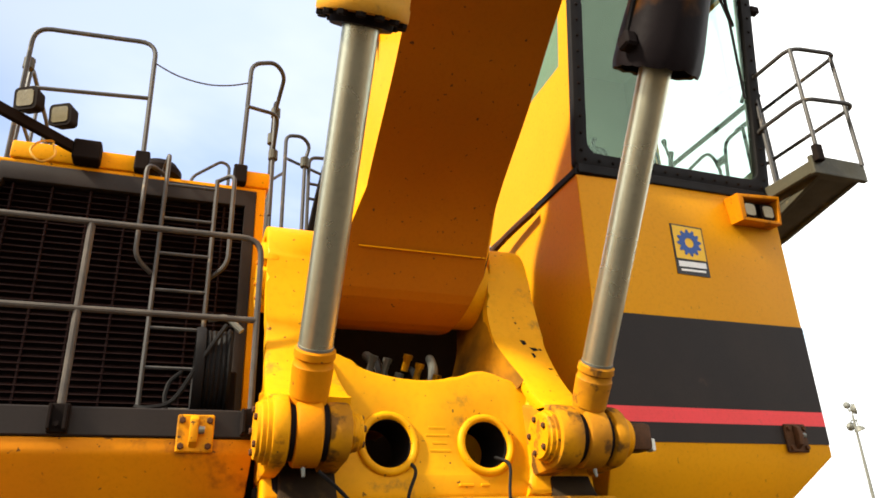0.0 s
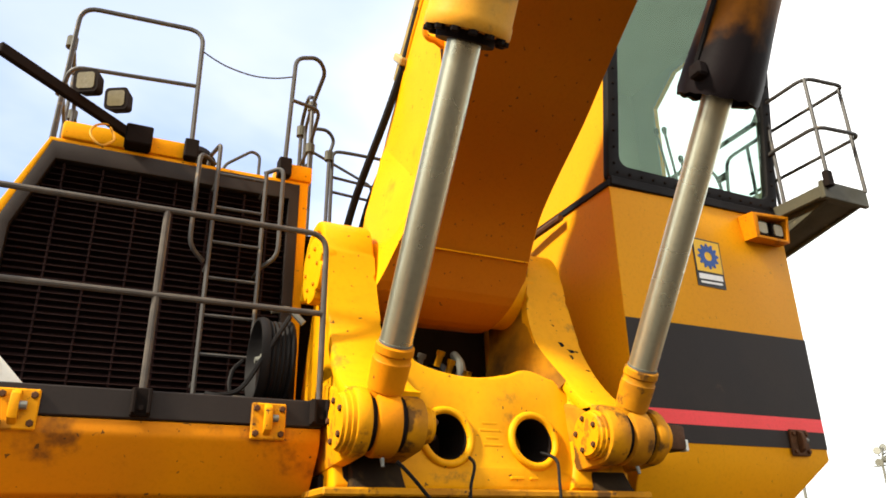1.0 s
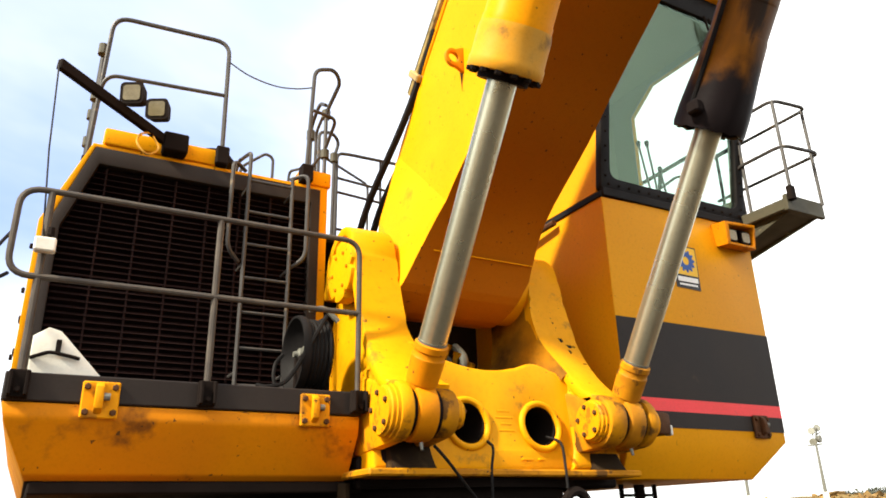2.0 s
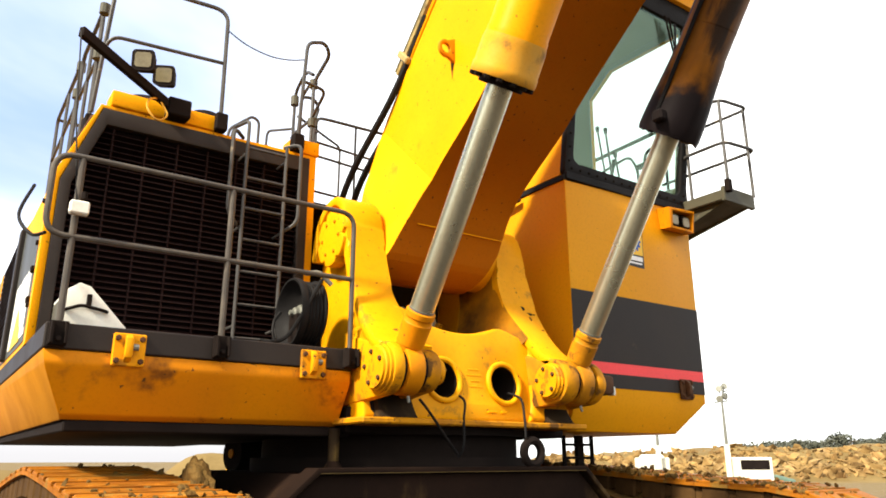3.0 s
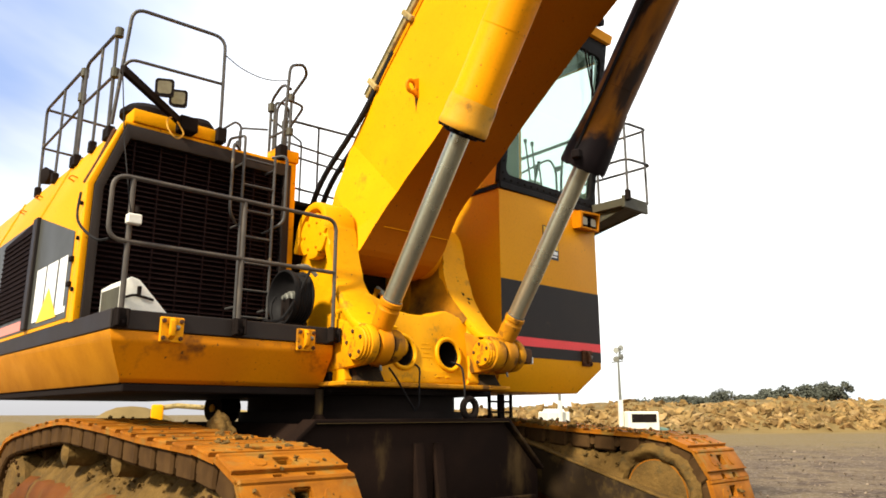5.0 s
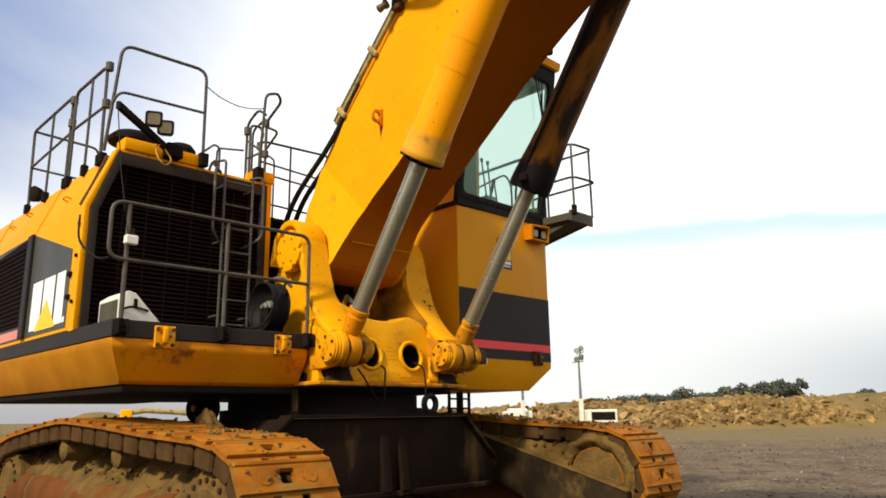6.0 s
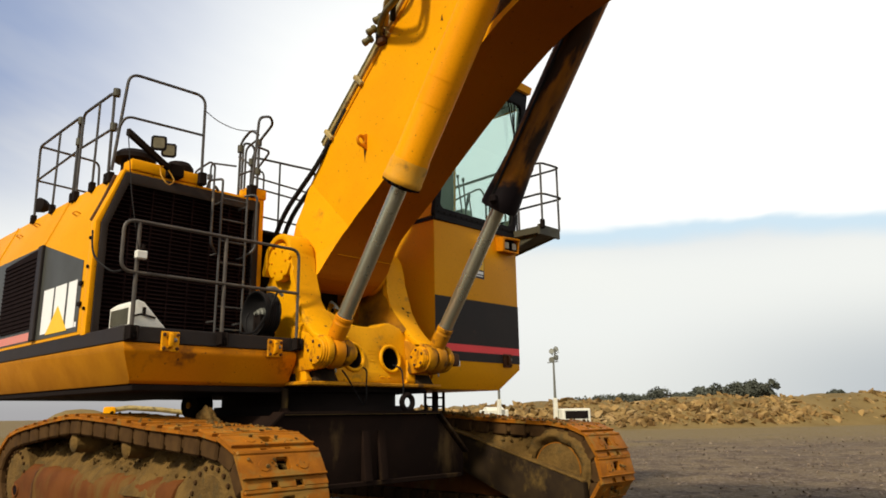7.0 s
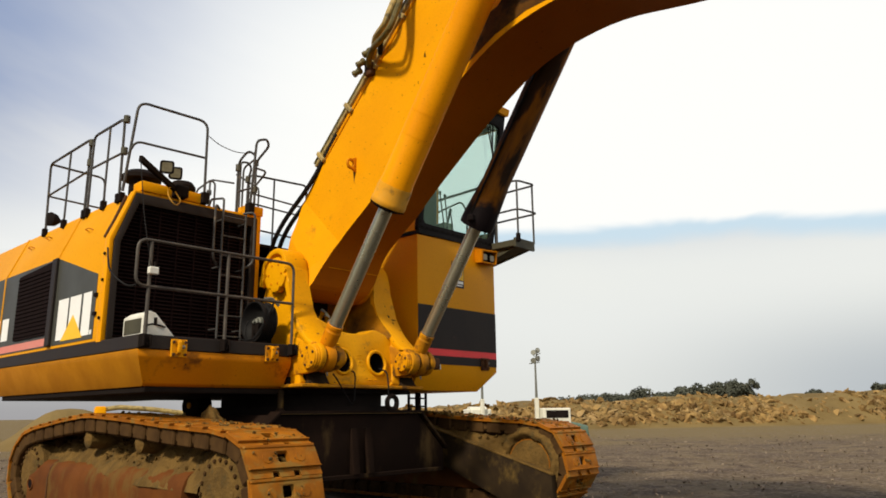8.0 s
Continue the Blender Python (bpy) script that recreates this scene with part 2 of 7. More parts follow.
chrome = surface("chromed_rod", (0.63, 0.62, 0.47), 0.27, metal=0.88, other=(0.52, 0.51, 0.37), amount=0.6, scale=2.0, grain=25, bump=0.02,
                 dirt=(0.20, 0.17, 0.12), dirt_scale=3.0, dirt_low=0.60, dirt_high=0.74, dirt_stretch=0.35, spec=0.3)
rail_steel = surface("grey_rail_paint", (0.040, 0.038, 0.037), 0.5, other=(0.064, 0.060, 0.056), amount=0.7, scale=6, grain=60, bump=0.04,
                     dirt=(0.20, 0.15, 0.09), dirt_scale=9, dirt_low=0.6, dirt_high=0.72)
deck_rail_steel = surface("worn_grey_rail", (0.062, 0.054, 0.047), 0.5, metal=0.2, other=(0.105, 0.088, 0.070), amount=0.7, scale=6, grain=60, bump=0.04, spec=0.2)
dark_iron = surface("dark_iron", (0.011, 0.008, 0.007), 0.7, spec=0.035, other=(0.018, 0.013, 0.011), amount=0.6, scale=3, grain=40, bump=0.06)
slat_metal = surface("dark_brown_louvre", (0.0145, 0.0076, 0.0074), 0.6, other=(0.021, 0.0112, 0.0104), amount=0.7, scale=2.0, grain=40, bump=0.05,
                     dirt=(0.055, 0.031, 0.023), dirt_scale=2.5, dirt_low=0.6, dirt_high=0.8, spec=0.035)
core_metal = surface("radiator_core", (0.012, 0.0072, 0.0070), 0.8, spec=0.04, amount=0.4, scale=4, grain=80, bump=0.2)
rubber = surface("black_rubber", (0.010, 0.009, 0.009), 0.65, spec=0.12, amount=0.4, scale=6, grain=60, bump=0.05)
track_rust = surface("orange_rusted_steel", (0.31, 0.105, 0.006), 0.6, spec=0.10, other=(0.20, 0.064, 0.006), amount=0.8, scale=5, grain=50, bump=0.20,
                     dirt=(0.22, 0.125, 0.026), dirt_scale=4, dirt_low=0.50, dirt_high=0.64, per_object=0.12)
link_iron = surface("dusty_link_steel", (0.050, 0.026, 0.010), 0.8, spec=0.06, other=(0.085, 0.045, 0.016), amount=0.8, scale=5, grain=40, bump=0.2)
frame_rust = surface("rust_brown_frame", (0.130, 0.043, 0.009), 0.7, spec=0.08, other=(0.080, 0.026, 0.008), amount=0.8, scale=2, grain=40, bump=0.12,
                     dirt=(0.12, 0.068, 0.018), dirt_scale=3.0, dirt_low=0.50, dirt_high=0.66, dirt_stretch=0.45)
mud = surface("dry_yellow_mud", (0.135, 0.076, 0.018), 0.9, other=(0.078, 0.044, 0.011), amount=0.85, scale=5, grain=22, bump=0.7, dist=0.03,
              dirt=(0.070, 0.046, 0.015), dirt_scale=6, dirt_low=0.55, dirt_high=0.66, spec=0.2)
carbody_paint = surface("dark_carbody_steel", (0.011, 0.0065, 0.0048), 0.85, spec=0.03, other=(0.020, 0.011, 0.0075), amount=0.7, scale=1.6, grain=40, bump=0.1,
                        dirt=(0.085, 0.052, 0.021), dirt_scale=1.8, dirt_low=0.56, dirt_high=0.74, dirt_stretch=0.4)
guard_paint = surface("muddy_guard_steel", (0.020, 0.013, 0.008), 0.8, spec=0.05, other=(0.036, 0.023, 0.011), amount=0.8, scale=2.5, grain=40, bump=0.12,
                      dirt=(0.11, 0.068, 0.020), dirt_scale=2.6, dirt_low=0.52, dirt_high=0.68, dirt_stretch=0.7)
rusty_steel = surface("brown_rusted_steel", (0.085, 0.036, 0.014), 0.7, spec=0.15, other=(0.045, 0.022, 0.012), amount=0.7, scale=12, grain=60, bump=0.25)
lens_glass = surface("lamp_lens", (0.26, 0.26, 0.22), 0.18, other=(0.18, 0.18, 0.15), amount=0.6, scale=14, grain=80, bump=0.3)
amber_lens = surface("dusty_lamp_lens", (0.42, 0.38, 0.27), 0.25, other=(0.30, 0.26, 0.18), amount=0.6, scale=14, grain=80, bump=0.3)
olive_step = surface("olive_grey_step", (0.062, 0.057, 0.034), 0.6, other=(0.042, 0.038, 0.024), amount=0.7, scale=4, grain=40, bump=0.15,
                     dirt=(0.16, 0.13, 0.07), dirt_scale=4, dirt_low=0.6, dirt_high=0.72)
interior = surface("grey_green_cab_lining", (0.215, 0.255, 0.160), 0.7, other=(0.18, 0.22, 0.135), amount=0.5, scale=3, grain=60, bump=0.05)
rock = surface("tan_broken_rock", (0.255, 0.163, 0.060), 0.9, other=(0.110, 0.058, 0.020), amount=0.9, scale=0.9, grain=4, bump=0.5, dist=0.1,
               dirt=(0.27, 0.185, 0.085), dirt_scale=0.5, dirt_low=0.52, dirt_high=0.66, spec=0.1, per_piece=0.35)
soil = surface("tan_soil", (0.185, 0.128, 0.050), 0.95, other=(0.125, 0.084, 0.031), amount=0.8, scale=0.25, grain=3, bump=0.5, dist=0.1, spec=0.1)
grit = surface("mixed_yard_grit", (0.20, 0.155, 0.112), 0.9, other=(0.11, 0.075, 0.056), amount=0.7, scale=9, grain=60, bump=0.2, spec=0.1, per_piece=0.6)
# leaf green greyed so that the colour carries the distance haze
leaf = surface("haze_greyed_foliage", (0.080, 0.084, 0.062), 0.8, other=(0.056, 0.061, 0.046), amount=0.8, scale=0.7, grain=4, bump=0.3, dist=0.1, spec=0.2)
bark = surface("grey_brown_bark", (0.09, 0.07, 0.05), 0.9, amount=0.5, scale=3, grain=20, bump=0.5)
machine_white = surface("off_white_machine_paint", (0.68, 0.66, 0.56), 0.5, other=(0.55, 0.52, 0.42), amount=0.6, scale=1.5, grain=10, bump=0.02)
teal_tarp = surface("teal_tarpaulin", (0.10, 0.155, 0.12), 0.7, other=(0.07, 0.11, 0.085), amount=0.6, scale=2, grain=10, bump=0.2)
work_lens = surface("dull_work_lamp_lens", (0.17, 0.145, 0.085), 0.16, other=(0.11, 0.09, 0.05), amount=0.6, scale=14, grain=80, bump=0.3)
galvanised = surface("galvanised_mast", (0.17, 0.17, 0.145), 0.5, metal=0.3, other=(0.12, 0.12, 0.10), amount=0.6, scale=2, grain=20, bump=0.03)

pipe_paint = surface("dusty_olive_yellow_pipe", (0.40, 0.29, 0.10), 0.4, other=(0.24, 0.17, 0.06), amount=0.8, scale=5, grain=50, bump=0.05,
                     dirt=(0.06, 0.045, 0.02), dirt_scale=6, dirt_low=0.52, dirt_high=0.68)

glass = bpy.data.materials.new("green_tinted_glass")
glass.use_nodes = True
gt = glass.node_tree
gt.nodes.remove(gt.nodes["Principled BSDF"])
g_clear = gt.nodes.new("ShaderNodeBsdfTransparent")
g_clear.inputs["Color"].default_value = (0.87, 0.935, 0.918, 1)
g_gloss = gt.nodes.new("ShaderNodeBsdfGlossy")
g_gloss.inputs["Roughness"].default_value = 0.03
g_gloss.inputs["Color"].default_value = (0.74, 0.95, 0.72, 1)
g_mix = gt.nodes.new("ShaderNodeMixShader")
g_mix.inputs[0].default_value = 0.06
gt.links.new(g_clear.outputs[0], g_mix.inputs[1])
gt.links.new(g_gloss.outputs[0], g_mix.inputs[2])
gt.links.new(g_mix.outputs[0], gt.nodes["Material Output"].inputs["Surface"])



def burnt_barrel(foot, axis):
    """Orange barrel paint under burnt grease: black round the gland, long dark streaks along the cylinder's axis above it."""
    m = bpy.data.materials.new("burnt_grease_barrel")
    m.use_nodes = True
    t = m.node_tree
    b = t.nodes["Principled BSDF"]
    b.inputs["Roughness"].default_value = 0.55
    b.inputs["Specular IOR Level"].default_value = 0.10
    co = t.nodes.new("ShaderNodeTexCoord")
    side = axis.cross(Vector((1, 0, 0))).normalized()
    cmb = t.nodes.new("ShaderNodeCombineXYZ")
    spans = []
    for k, (d, squeeze) in enumerate(((side.cross(axis), 1.0), (side, 1.0), (axis, 0.22))):
        dot = t.nodes.new("ShaderNodeVectorMath")
        dot.operation = "DOT_PRODUCT"
        dot.inputs[1].default_value = d * squeeze
        t.links.new(co.outputs["Object"], dot.inputs[0])
        t.links.new(dot.outputs["Value"], cmb.inputs[k])
        spans.append(dot.outputs["Value"])

    def tex(scale, detail, squeezed=True):
        n = t.nodes.new("ShaderNodeTexNoise")
        n.inputs["Scale"].default_value = scale
        n.inputs["Detail"].default_value = detail
        t.links.new(cmb.outputs[0] if squeezed else co.outputs["Object"], n.inputs["Vector"])
        return n.outputs["Fac"]

    def span(value, lo, hi, to=1.0):
        r = t.nodes.new("ShaderNodeMapRange")
        r.interpolation_type = "SMOOTHSTEP"
        r.inputs["From Min"].default_value, r.inputs["From Max"].default_value, r.inputs["To Max"].default_value = lo, hi, to
        t.links.new(value, r.inputs["Value"])
        return r.outputs[0]

    def over(fac, a, c):
        mx = t.nodes.new("ShaderNodeMix")
        mx.data_type = "RGBA"
        t.links.new(fac, mx.inputs[0])
        mx.inputs[7].default_value = (*c, 1)
        if isinstance(a, tuple):
            mx.inputs[6].default_value = (*a, 1)
        else:
            t.links.new(a, mx.inputs[6])
        return mx.outputs[2]
    col = over(span(tex(3.0, 4), 0.40, 0.62), (0.24, 0.085, 0.004), (0.085, 0.036, 0.008))
    col = over(span(tex(4.6, 6), 0.50, 0.60, 0.92), col, (0.013, 0.009, 0.007))
    reach = t.nodes.new("ShaderNodeMath")
    reach.operation = "MULTIPLY_ADD"
    reach.inputs[1].default_value = 0.16
    t.links.new(tex(5.0, 4, False), reach.inputs[0])
    t.links.new(spans[2], reach.inputs[2])
    at = foot.dot(axis) * 0.22
    col = over(span(reach.outputs[0], at + (2.98 * 0.22 + 0.08), at + (2.66 * 0.22 + 0.08)), col, (0.010, 0.007, 0.008))
    t.links.new(col, b.inputs["Base Color"])
    bp = t.nodes.new("ShaderNodeBump")
    bp.inputs["Strength"].default_value = 0.15
    bp.inputs["Distance"].default_value = 0.01
    t.links.new(tex(30.0, 3, False), bp.inputs["Height"])
    t.links.new(bp.outputs[0], b.inputs["Normal"])
    return m


# bare yard: dark trodden gravel, with tan dust drifted towards the rock bank
ground_mat = surface("trodden_gravel_yard", (0.100, 0.071, 0.045), 0.95, other=(0.150, 0.109, 0.064), amount=0.95, scale=0.35, grain=13.0, bump=1.0, dist=0.05,
                     dirt=(0.056, 0.037, 0.028), dirt_scale=1.1, dirt_low=0.48, dirt_high=0.62, spec=0.1)


def add_drift(m):
    t = m.node_tree
    b = t.nodes["Principled BSDF"]
    plain = b.inputs["Base Color"].links[0].from_socket
    co = t.nodes.new("ShaderNodeTexCoord")
    away = t.nodes.new("ShaderNodeVectorMath")
    away.operation = "DOT_PRODUCT"
    away.inputs[1].default_value = (0.5186, 0.8550, 0)
    t.links.new(co.outputs["Object"], away.inputs[0])
    n = t.nodes.new("ShaderNodeTexNoise")
    n.inputs["Scale"].default_value, n.inputs["Detail"].default_value, n.inputs["Roughness"].default_value = 0.09, 7.0, 0.62
    t.links.new(co.outputs["Object"], n.inputs["Vector"])
    s = t.nodes.new("ShaderNodeMath")
    s.operation = "MULTIPLY_ADD"
    s.inputs[1].default_value = 46.0
    t.links.new(n.outputs["Fac"], s.inputs[0])
    t.links.new(away.outputs["Value"], s.inputs[2])
    r = t.nodes.new("ShaderNodeMapRange")
    r.interpolation_type = "SMOOTHSTEP"
    r.inputs["From Min"].default_value, r.inputs["From Max"].default_value, r.inputs["To Max"].default_value = 43.0, 60.0, 0.95
    t.links.new(s.outputs[0], r.inputs["Value"])
    mx = t.nodes.new("ShaderNodeMix")
    mx.data_type = "RGBA"
    mx.inputs[7].default_value = (0.150, 0.108, 0.046, 1)
    t.links.new(r.outputs[0], mx.inputs[0])
    t.links.new(plain, mx.inputs[6])
    chip = t.nodes.new("ShaderNodeTexVoronoi")
    chip.inputs["Scale"].default_value = 14.0
    t.links.new(co.outputs["Object"], chip.inputs["Vector"])
    pale = t.nodes.new("ShaderNodeMapRange")
    pale.inputs["From Min"].default_value, pale.inputs["From Max"].default_value = 0.80, 0.84
    pale.inputs["To Max"].default_value = 0.75
    sepc = t.nodes.new("ShaderNodeSeparateColor")
    t.links.new(chip.outputs["Color"], sepc.inputs[0])
    t.links.new(sepc.outputs[0], pale.inputs["Value"])
    mx2 = t.nodes.new("ShaderNodeMix")
    mx2.data_type = "RGBA"
    mx2.inputs[7].default_value = (0.20, 0.155, 0.115, 1)
    t.links.new(pale.outputs[0], mx2.inputs[0])
    t.links.new(mx.outputs[2], mx2.inputs[6])
    # ground darkened in a ragged disc to cut light bounced under the machine
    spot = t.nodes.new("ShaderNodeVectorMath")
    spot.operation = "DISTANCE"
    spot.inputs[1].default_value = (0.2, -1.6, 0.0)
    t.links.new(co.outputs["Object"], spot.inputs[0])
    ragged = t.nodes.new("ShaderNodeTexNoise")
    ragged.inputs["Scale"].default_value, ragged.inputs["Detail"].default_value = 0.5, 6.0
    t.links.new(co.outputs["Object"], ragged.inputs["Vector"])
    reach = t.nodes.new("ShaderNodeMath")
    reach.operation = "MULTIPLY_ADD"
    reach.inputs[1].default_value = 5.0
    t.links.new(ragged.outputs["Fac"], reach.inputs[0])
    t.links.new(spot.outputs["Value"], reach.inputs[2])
    dim_ground = t.nodes.new("ShaderNodeMapRange")
    dim_ground.interpolation_type = "SMOOTHSTEP"
    dim_ground.inputs["From Min"].default_value, dim_ground.inputs["From Max"].default_value = 10.0, 12.4
    dim_ground.inputs["To Min"].default_value, dim_ground.inputs["To Max"].default_value = 0.85, 0.0
    t.links.new(reach.outputs[0], dim_ground.inputs["Value"])
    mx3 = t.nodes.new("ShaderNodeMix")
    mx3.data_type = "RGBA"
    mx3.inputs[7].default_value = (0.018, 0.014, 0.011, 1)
    t.links.new(dim_ground.outputs[0], mx3.inputs[0])
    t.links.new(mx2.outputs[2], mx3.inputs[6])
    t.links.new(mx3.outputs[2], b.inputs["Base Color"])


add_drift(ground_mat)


# ---- mesh helpers ----
def mesh_from(bm, name, material, smooth=35):
    bmesh.ops.recalc_face_normals(bm, faces=bm.faces)
    me = bpy.data.meshes.new(name)
    bm.to_mesh(me)
    bm.free()
    me.materials.append(material)
    if smooth:
        me.polygons.foreach_set("use_smooth", [True] * len(me.polygons))
        me.set_sharp_from_angle(angle=radians(smooth))
    return me


def hang(ob, parent, m=None):
    """Parents ob under a thing or a part, and never deeper than a sub-part."""
    m = Matrix() if m is None else m
    while parent.parent and parent.parent.parent:
        m = parent.matrix_basis @ m
        parent = parent.parent
    ob.parent = parent
    ob.matrix_basis = m


def part(name, bm, material, parent, label="", smooth=35):
    """Links a bmesh as one mesh object under a thing or a part."""
    ob = new(name, mesh_from(bm, name, material, smooth))
    hang(ob, parent)
    if label:
        tagged(ob, label)
    return ob


def shared(name, me, parent, m=None):
    ob = new(name, me)
    hang(ob, parent, m)
    return ob


def block(x0, x1, y0, y1, z0, z1, bevel=0.008, bm=None, seg=1):
    """A box with bevelled edges."""
    own = bmesh.new()
    bmesh.ops.create_cube(own, size=1.0)
    for v in own.verts:
        v.co = Vector(((x0 + x1) / 2 + v.co.x * (x1 - x0), (y0 + y1) / 2 + v.co.y * (y1 - y0), (z0 + z1) / 2 + v.co.z * (z1 - z0)))
    if bevel:
        bmesh.ops.bevel(own, geom=own.edges[:], offset=bevel, segments=seg, affect="EDGES", profile=0.5)
    return merged(bm, own)


def merged(bm, own):
    if bm is None:
        return own
    me = bpy.data.meshes.new("joined")
    own.to_mesh(me)
    own.free()
    bm.from_mesh(me)
    bpy.data.meshes.remove(me)
    return bm


def fillet(pts, r, steps=5):
    """A polyline with its inner corners rounded by r."""
    pts = [Vector(p) for p in pts]
    out = [pts[0]]
    for a, b, c in zip(pts, pts[1:], pts[2:]):
        d1, d2 = (a - b), (c - b)
        k = min(r, d1.length * 0.49, d2.length * 0.49)
        p, q = b + d1.normalized() * k, b + d2.normalized() * k
        for i in range(steps + 1):
            s = i / steps
            out.append(p * (1 - s) ** 2 + b * 2 * s * (1 - s) + q * s ** 2)
    out.append(pts[-1])
    return out


def tube(pts, r, n=8, bm=None, radii=None, caps=True):
    """A round bar swept along a polyline."""
    own = bm or bmesh.new()
    pts = [Vector(p) for p in pts]
    rings, side = [], None
    for i, p in enumerate(pts):
        d = (pts[min(i + 1, len(pts) - 1)] - pts[max(i - 1, 0)]).normalized()
        if side is None:
            side = d.cross(Vector((0, 0, 1)) if abs(d.z) < 0.9 else Vector((1, 0, 0))).normalized()
        else:
            side = (side - d * side.dot(d)).normalized()
        up_ = d.cross(side)
        rr = radii[i] if radii else r
        rings.append([own.verts.new(p + (side * math.cos(2 * math.pi * k / n) + up_ * math.sin(2 * math.pi * k / n)) * rr) for k in range(n)])
    for a, b in zip(rings, rings[1:]):
        for k in range(n):
            own.faces.new((a[k], a[(k + 1) % n], b[(k + 1) % n], b[k]))
    if caps:
        own.faces.new(rings[0])
        own.faces.new(rings[-1])
    return own


def turned(origin, axis, profile, n=32, bm=None, ring=False):
    own = bm or bmesh.new()
    o, d = Vector(origin), Vector(axis).normalized()
    side = d.cross(Vector((0, 0, 1)) if abs(d.z) < 0.9 else Vector((1, 0, 0))).normalized()
    up_ = d.cross(side)
    rings = []
    for s, q in profile:
        rings.append([own.verts.new(o + d * s + (side * math.cos(2 * math.pi * k / n) + up_ * math.sin(2 * math.pi * k / n)) * max(q, 1e-4)) for k in range(n)])
    for a, b in zip(rings, rings[1:] + (rings[:1] if ring else [])):
        for k in range(n):
            own.faces.new((a[k], a[(k + 1) % n], b[(k + 1) % n], b[k]))
    if not ring:
        own.faces.new(rings[0])
        own.faces.new(rings[-1])
    return own


def plate(outer, holes, put, depth, bm=None, bevel=0.0):
    """A flat plate with holes: 2D loops, put(u, v, w) gives the place, w runs from 0 to depth."""
    own = bmesh.new()
    edges = []
    for loop in (outer, *holes):
        vs = [own.verts.new((u, v, 0)) for u, v in loop]
        edges += [own.edges.new((a, b)) for a, b in zip(vs, vs[1:] + vs[:1])]
    bmesh.ops.triangle_fill(own, use_beauty=True, use_dissolve=False, edges=edges)
    top = bmesh.ops.extrude_face_region(own, geom=own.faces[:])
    for v in [g for g in top["geom"] if isinstance(g, bmesh.types.BMVert)]:
        v.co.z = depth
    if bevel:
        es = [e for e in own.edges if e.is_manifold and len(e.link_faces) == 2 and e.calc_face_angle(0) > 0.7]
        bmesh.ops.bevel(own, geom=es, offset=bevel, segments=2, affect="EDGES", profile=0.5)
    for v in own.verts:
        v.co = Vector(put(*v.co))
    return merged(bm, own)


def along_z(u, v, w):
    return (u, v, w)


def prism_x(profile, x0, x1, bevel=0.0, bm=None):
    """A profile in y, z run from x0 to x1."""
    return plate(profile, (), lambda u, v, w: (x0 + w, u, v), x1 - x0, bm, bevel)


def circle(cu, cv, r, n=28):
    return [(cu + r * math.cos(2 * math.pi * k / n), cv + r * math.sin(2 * math.pi * k / n)) for k in range(n)]


def rounded(u0, u1, v0, v1, r, n=5):
    out = []
    for cu, cv, a in ((u1 - r, v1 - r, 0), (u0 + r, v1 - r, 90), (u0 + r, v0 + r, 180), (u1 - r, v0 + r, 270)):
        for k in range(n + 1):
            s = radians(a + 90 * k / n)
            out.append((cu + r * math.cos(s), cv + r * math.sin(s)))
    return out


def spline(pts, steps=5):
    """A smooth curve through the points."""
    pts = [Vector(p) for p in pts]
    out = []
    for i in range(len(pts) - 1):
        a, b, c, d = pts[max(i - 1, 0)], pts[i], pts[i + 1], pts[min(i + 2, len(pts) - 1)]
        for k in range(steps):
            s = k / steps
            out.append(0.5 * (2 * b + (c - a) * s + (2 * a - 5 * b + 4 * c - d) * s * s + (3 * b - a - 3 * c + d) * s ** 3))
    return out + [pts[-1]]


def bolt_mesh(r=0.02, h=0.02):
    return turned((0, 0, 0), (0, 0, 1), [(0, r), (h * 0.8, r), (h, r * 0.8)], 6)


BOLT = mesh_from(bolt_mesh(), "bolt", worn_shade_paint)
BOLT_RUST = mesh_from(bolt_mesh(), "bolt", rusty_steel)
BOLT_DUSTY = mesh_from(bolt_mesh(), "bolt", link_iron)
BOLT_DARK = mesh_from(bolt_mesh(), "bolt", dark_iron)


def bolts(parent, centre, axis, ring, count, size=1.0, me=None, phase=0.0):
    o, d = Vector(centre), Vector(axis).normalized()
    turn = d.to_track_quat("Z", "Y").to_matrix().to_4x4()
    for k in range(count):
        a = 2 * math.pi * k / count + phase
        m = Matrix.Translation(o) @ turn @ Matrix.Translation((ring * math.cos(a), ring * math.sin(a), 0)) @ Matrix.Scale(size, 4)
        shared("bolt", me or BOLT, parent, m)


# ---- ground and distance ----
def build_ground():
    bm = bmesh.new()
    marks = [-900, -500, -260, -140, -90, -60, -40, -28]
    lo = marks + [-20 + 0.8 * i for i in range(51)] + [-v for v in reversed(marks)]
    rows = []
    for y in lo:
        row = []
        for x in lo:
            xx, yy = x + 6, y + 4
            far = math.hypot(x, y)
            h = 0.05 * noise.noise((xx * 0.22, yy * 0.22, 3.1)) + 0.025 * noise.noise((xx * 0.9, yy * 0.9, 7.7))
            h *= 1.0 if far < 60 else 0.0
            row.append(bm.verts.new((xx, yy, h - 0.03)))
        rows.append(row)
    for a, b in zip(rows, rows[1:]):
        for i in range(len(a) - 1):
            bm.faces.new((a[i], a[i + 1], b[i + 1], b[i]))
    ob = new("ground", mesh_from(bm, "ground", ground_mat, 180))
    return tagged(ob, "flat dark gravel yard with pale dusty patches", "ground", kind="structure")


build_ground()


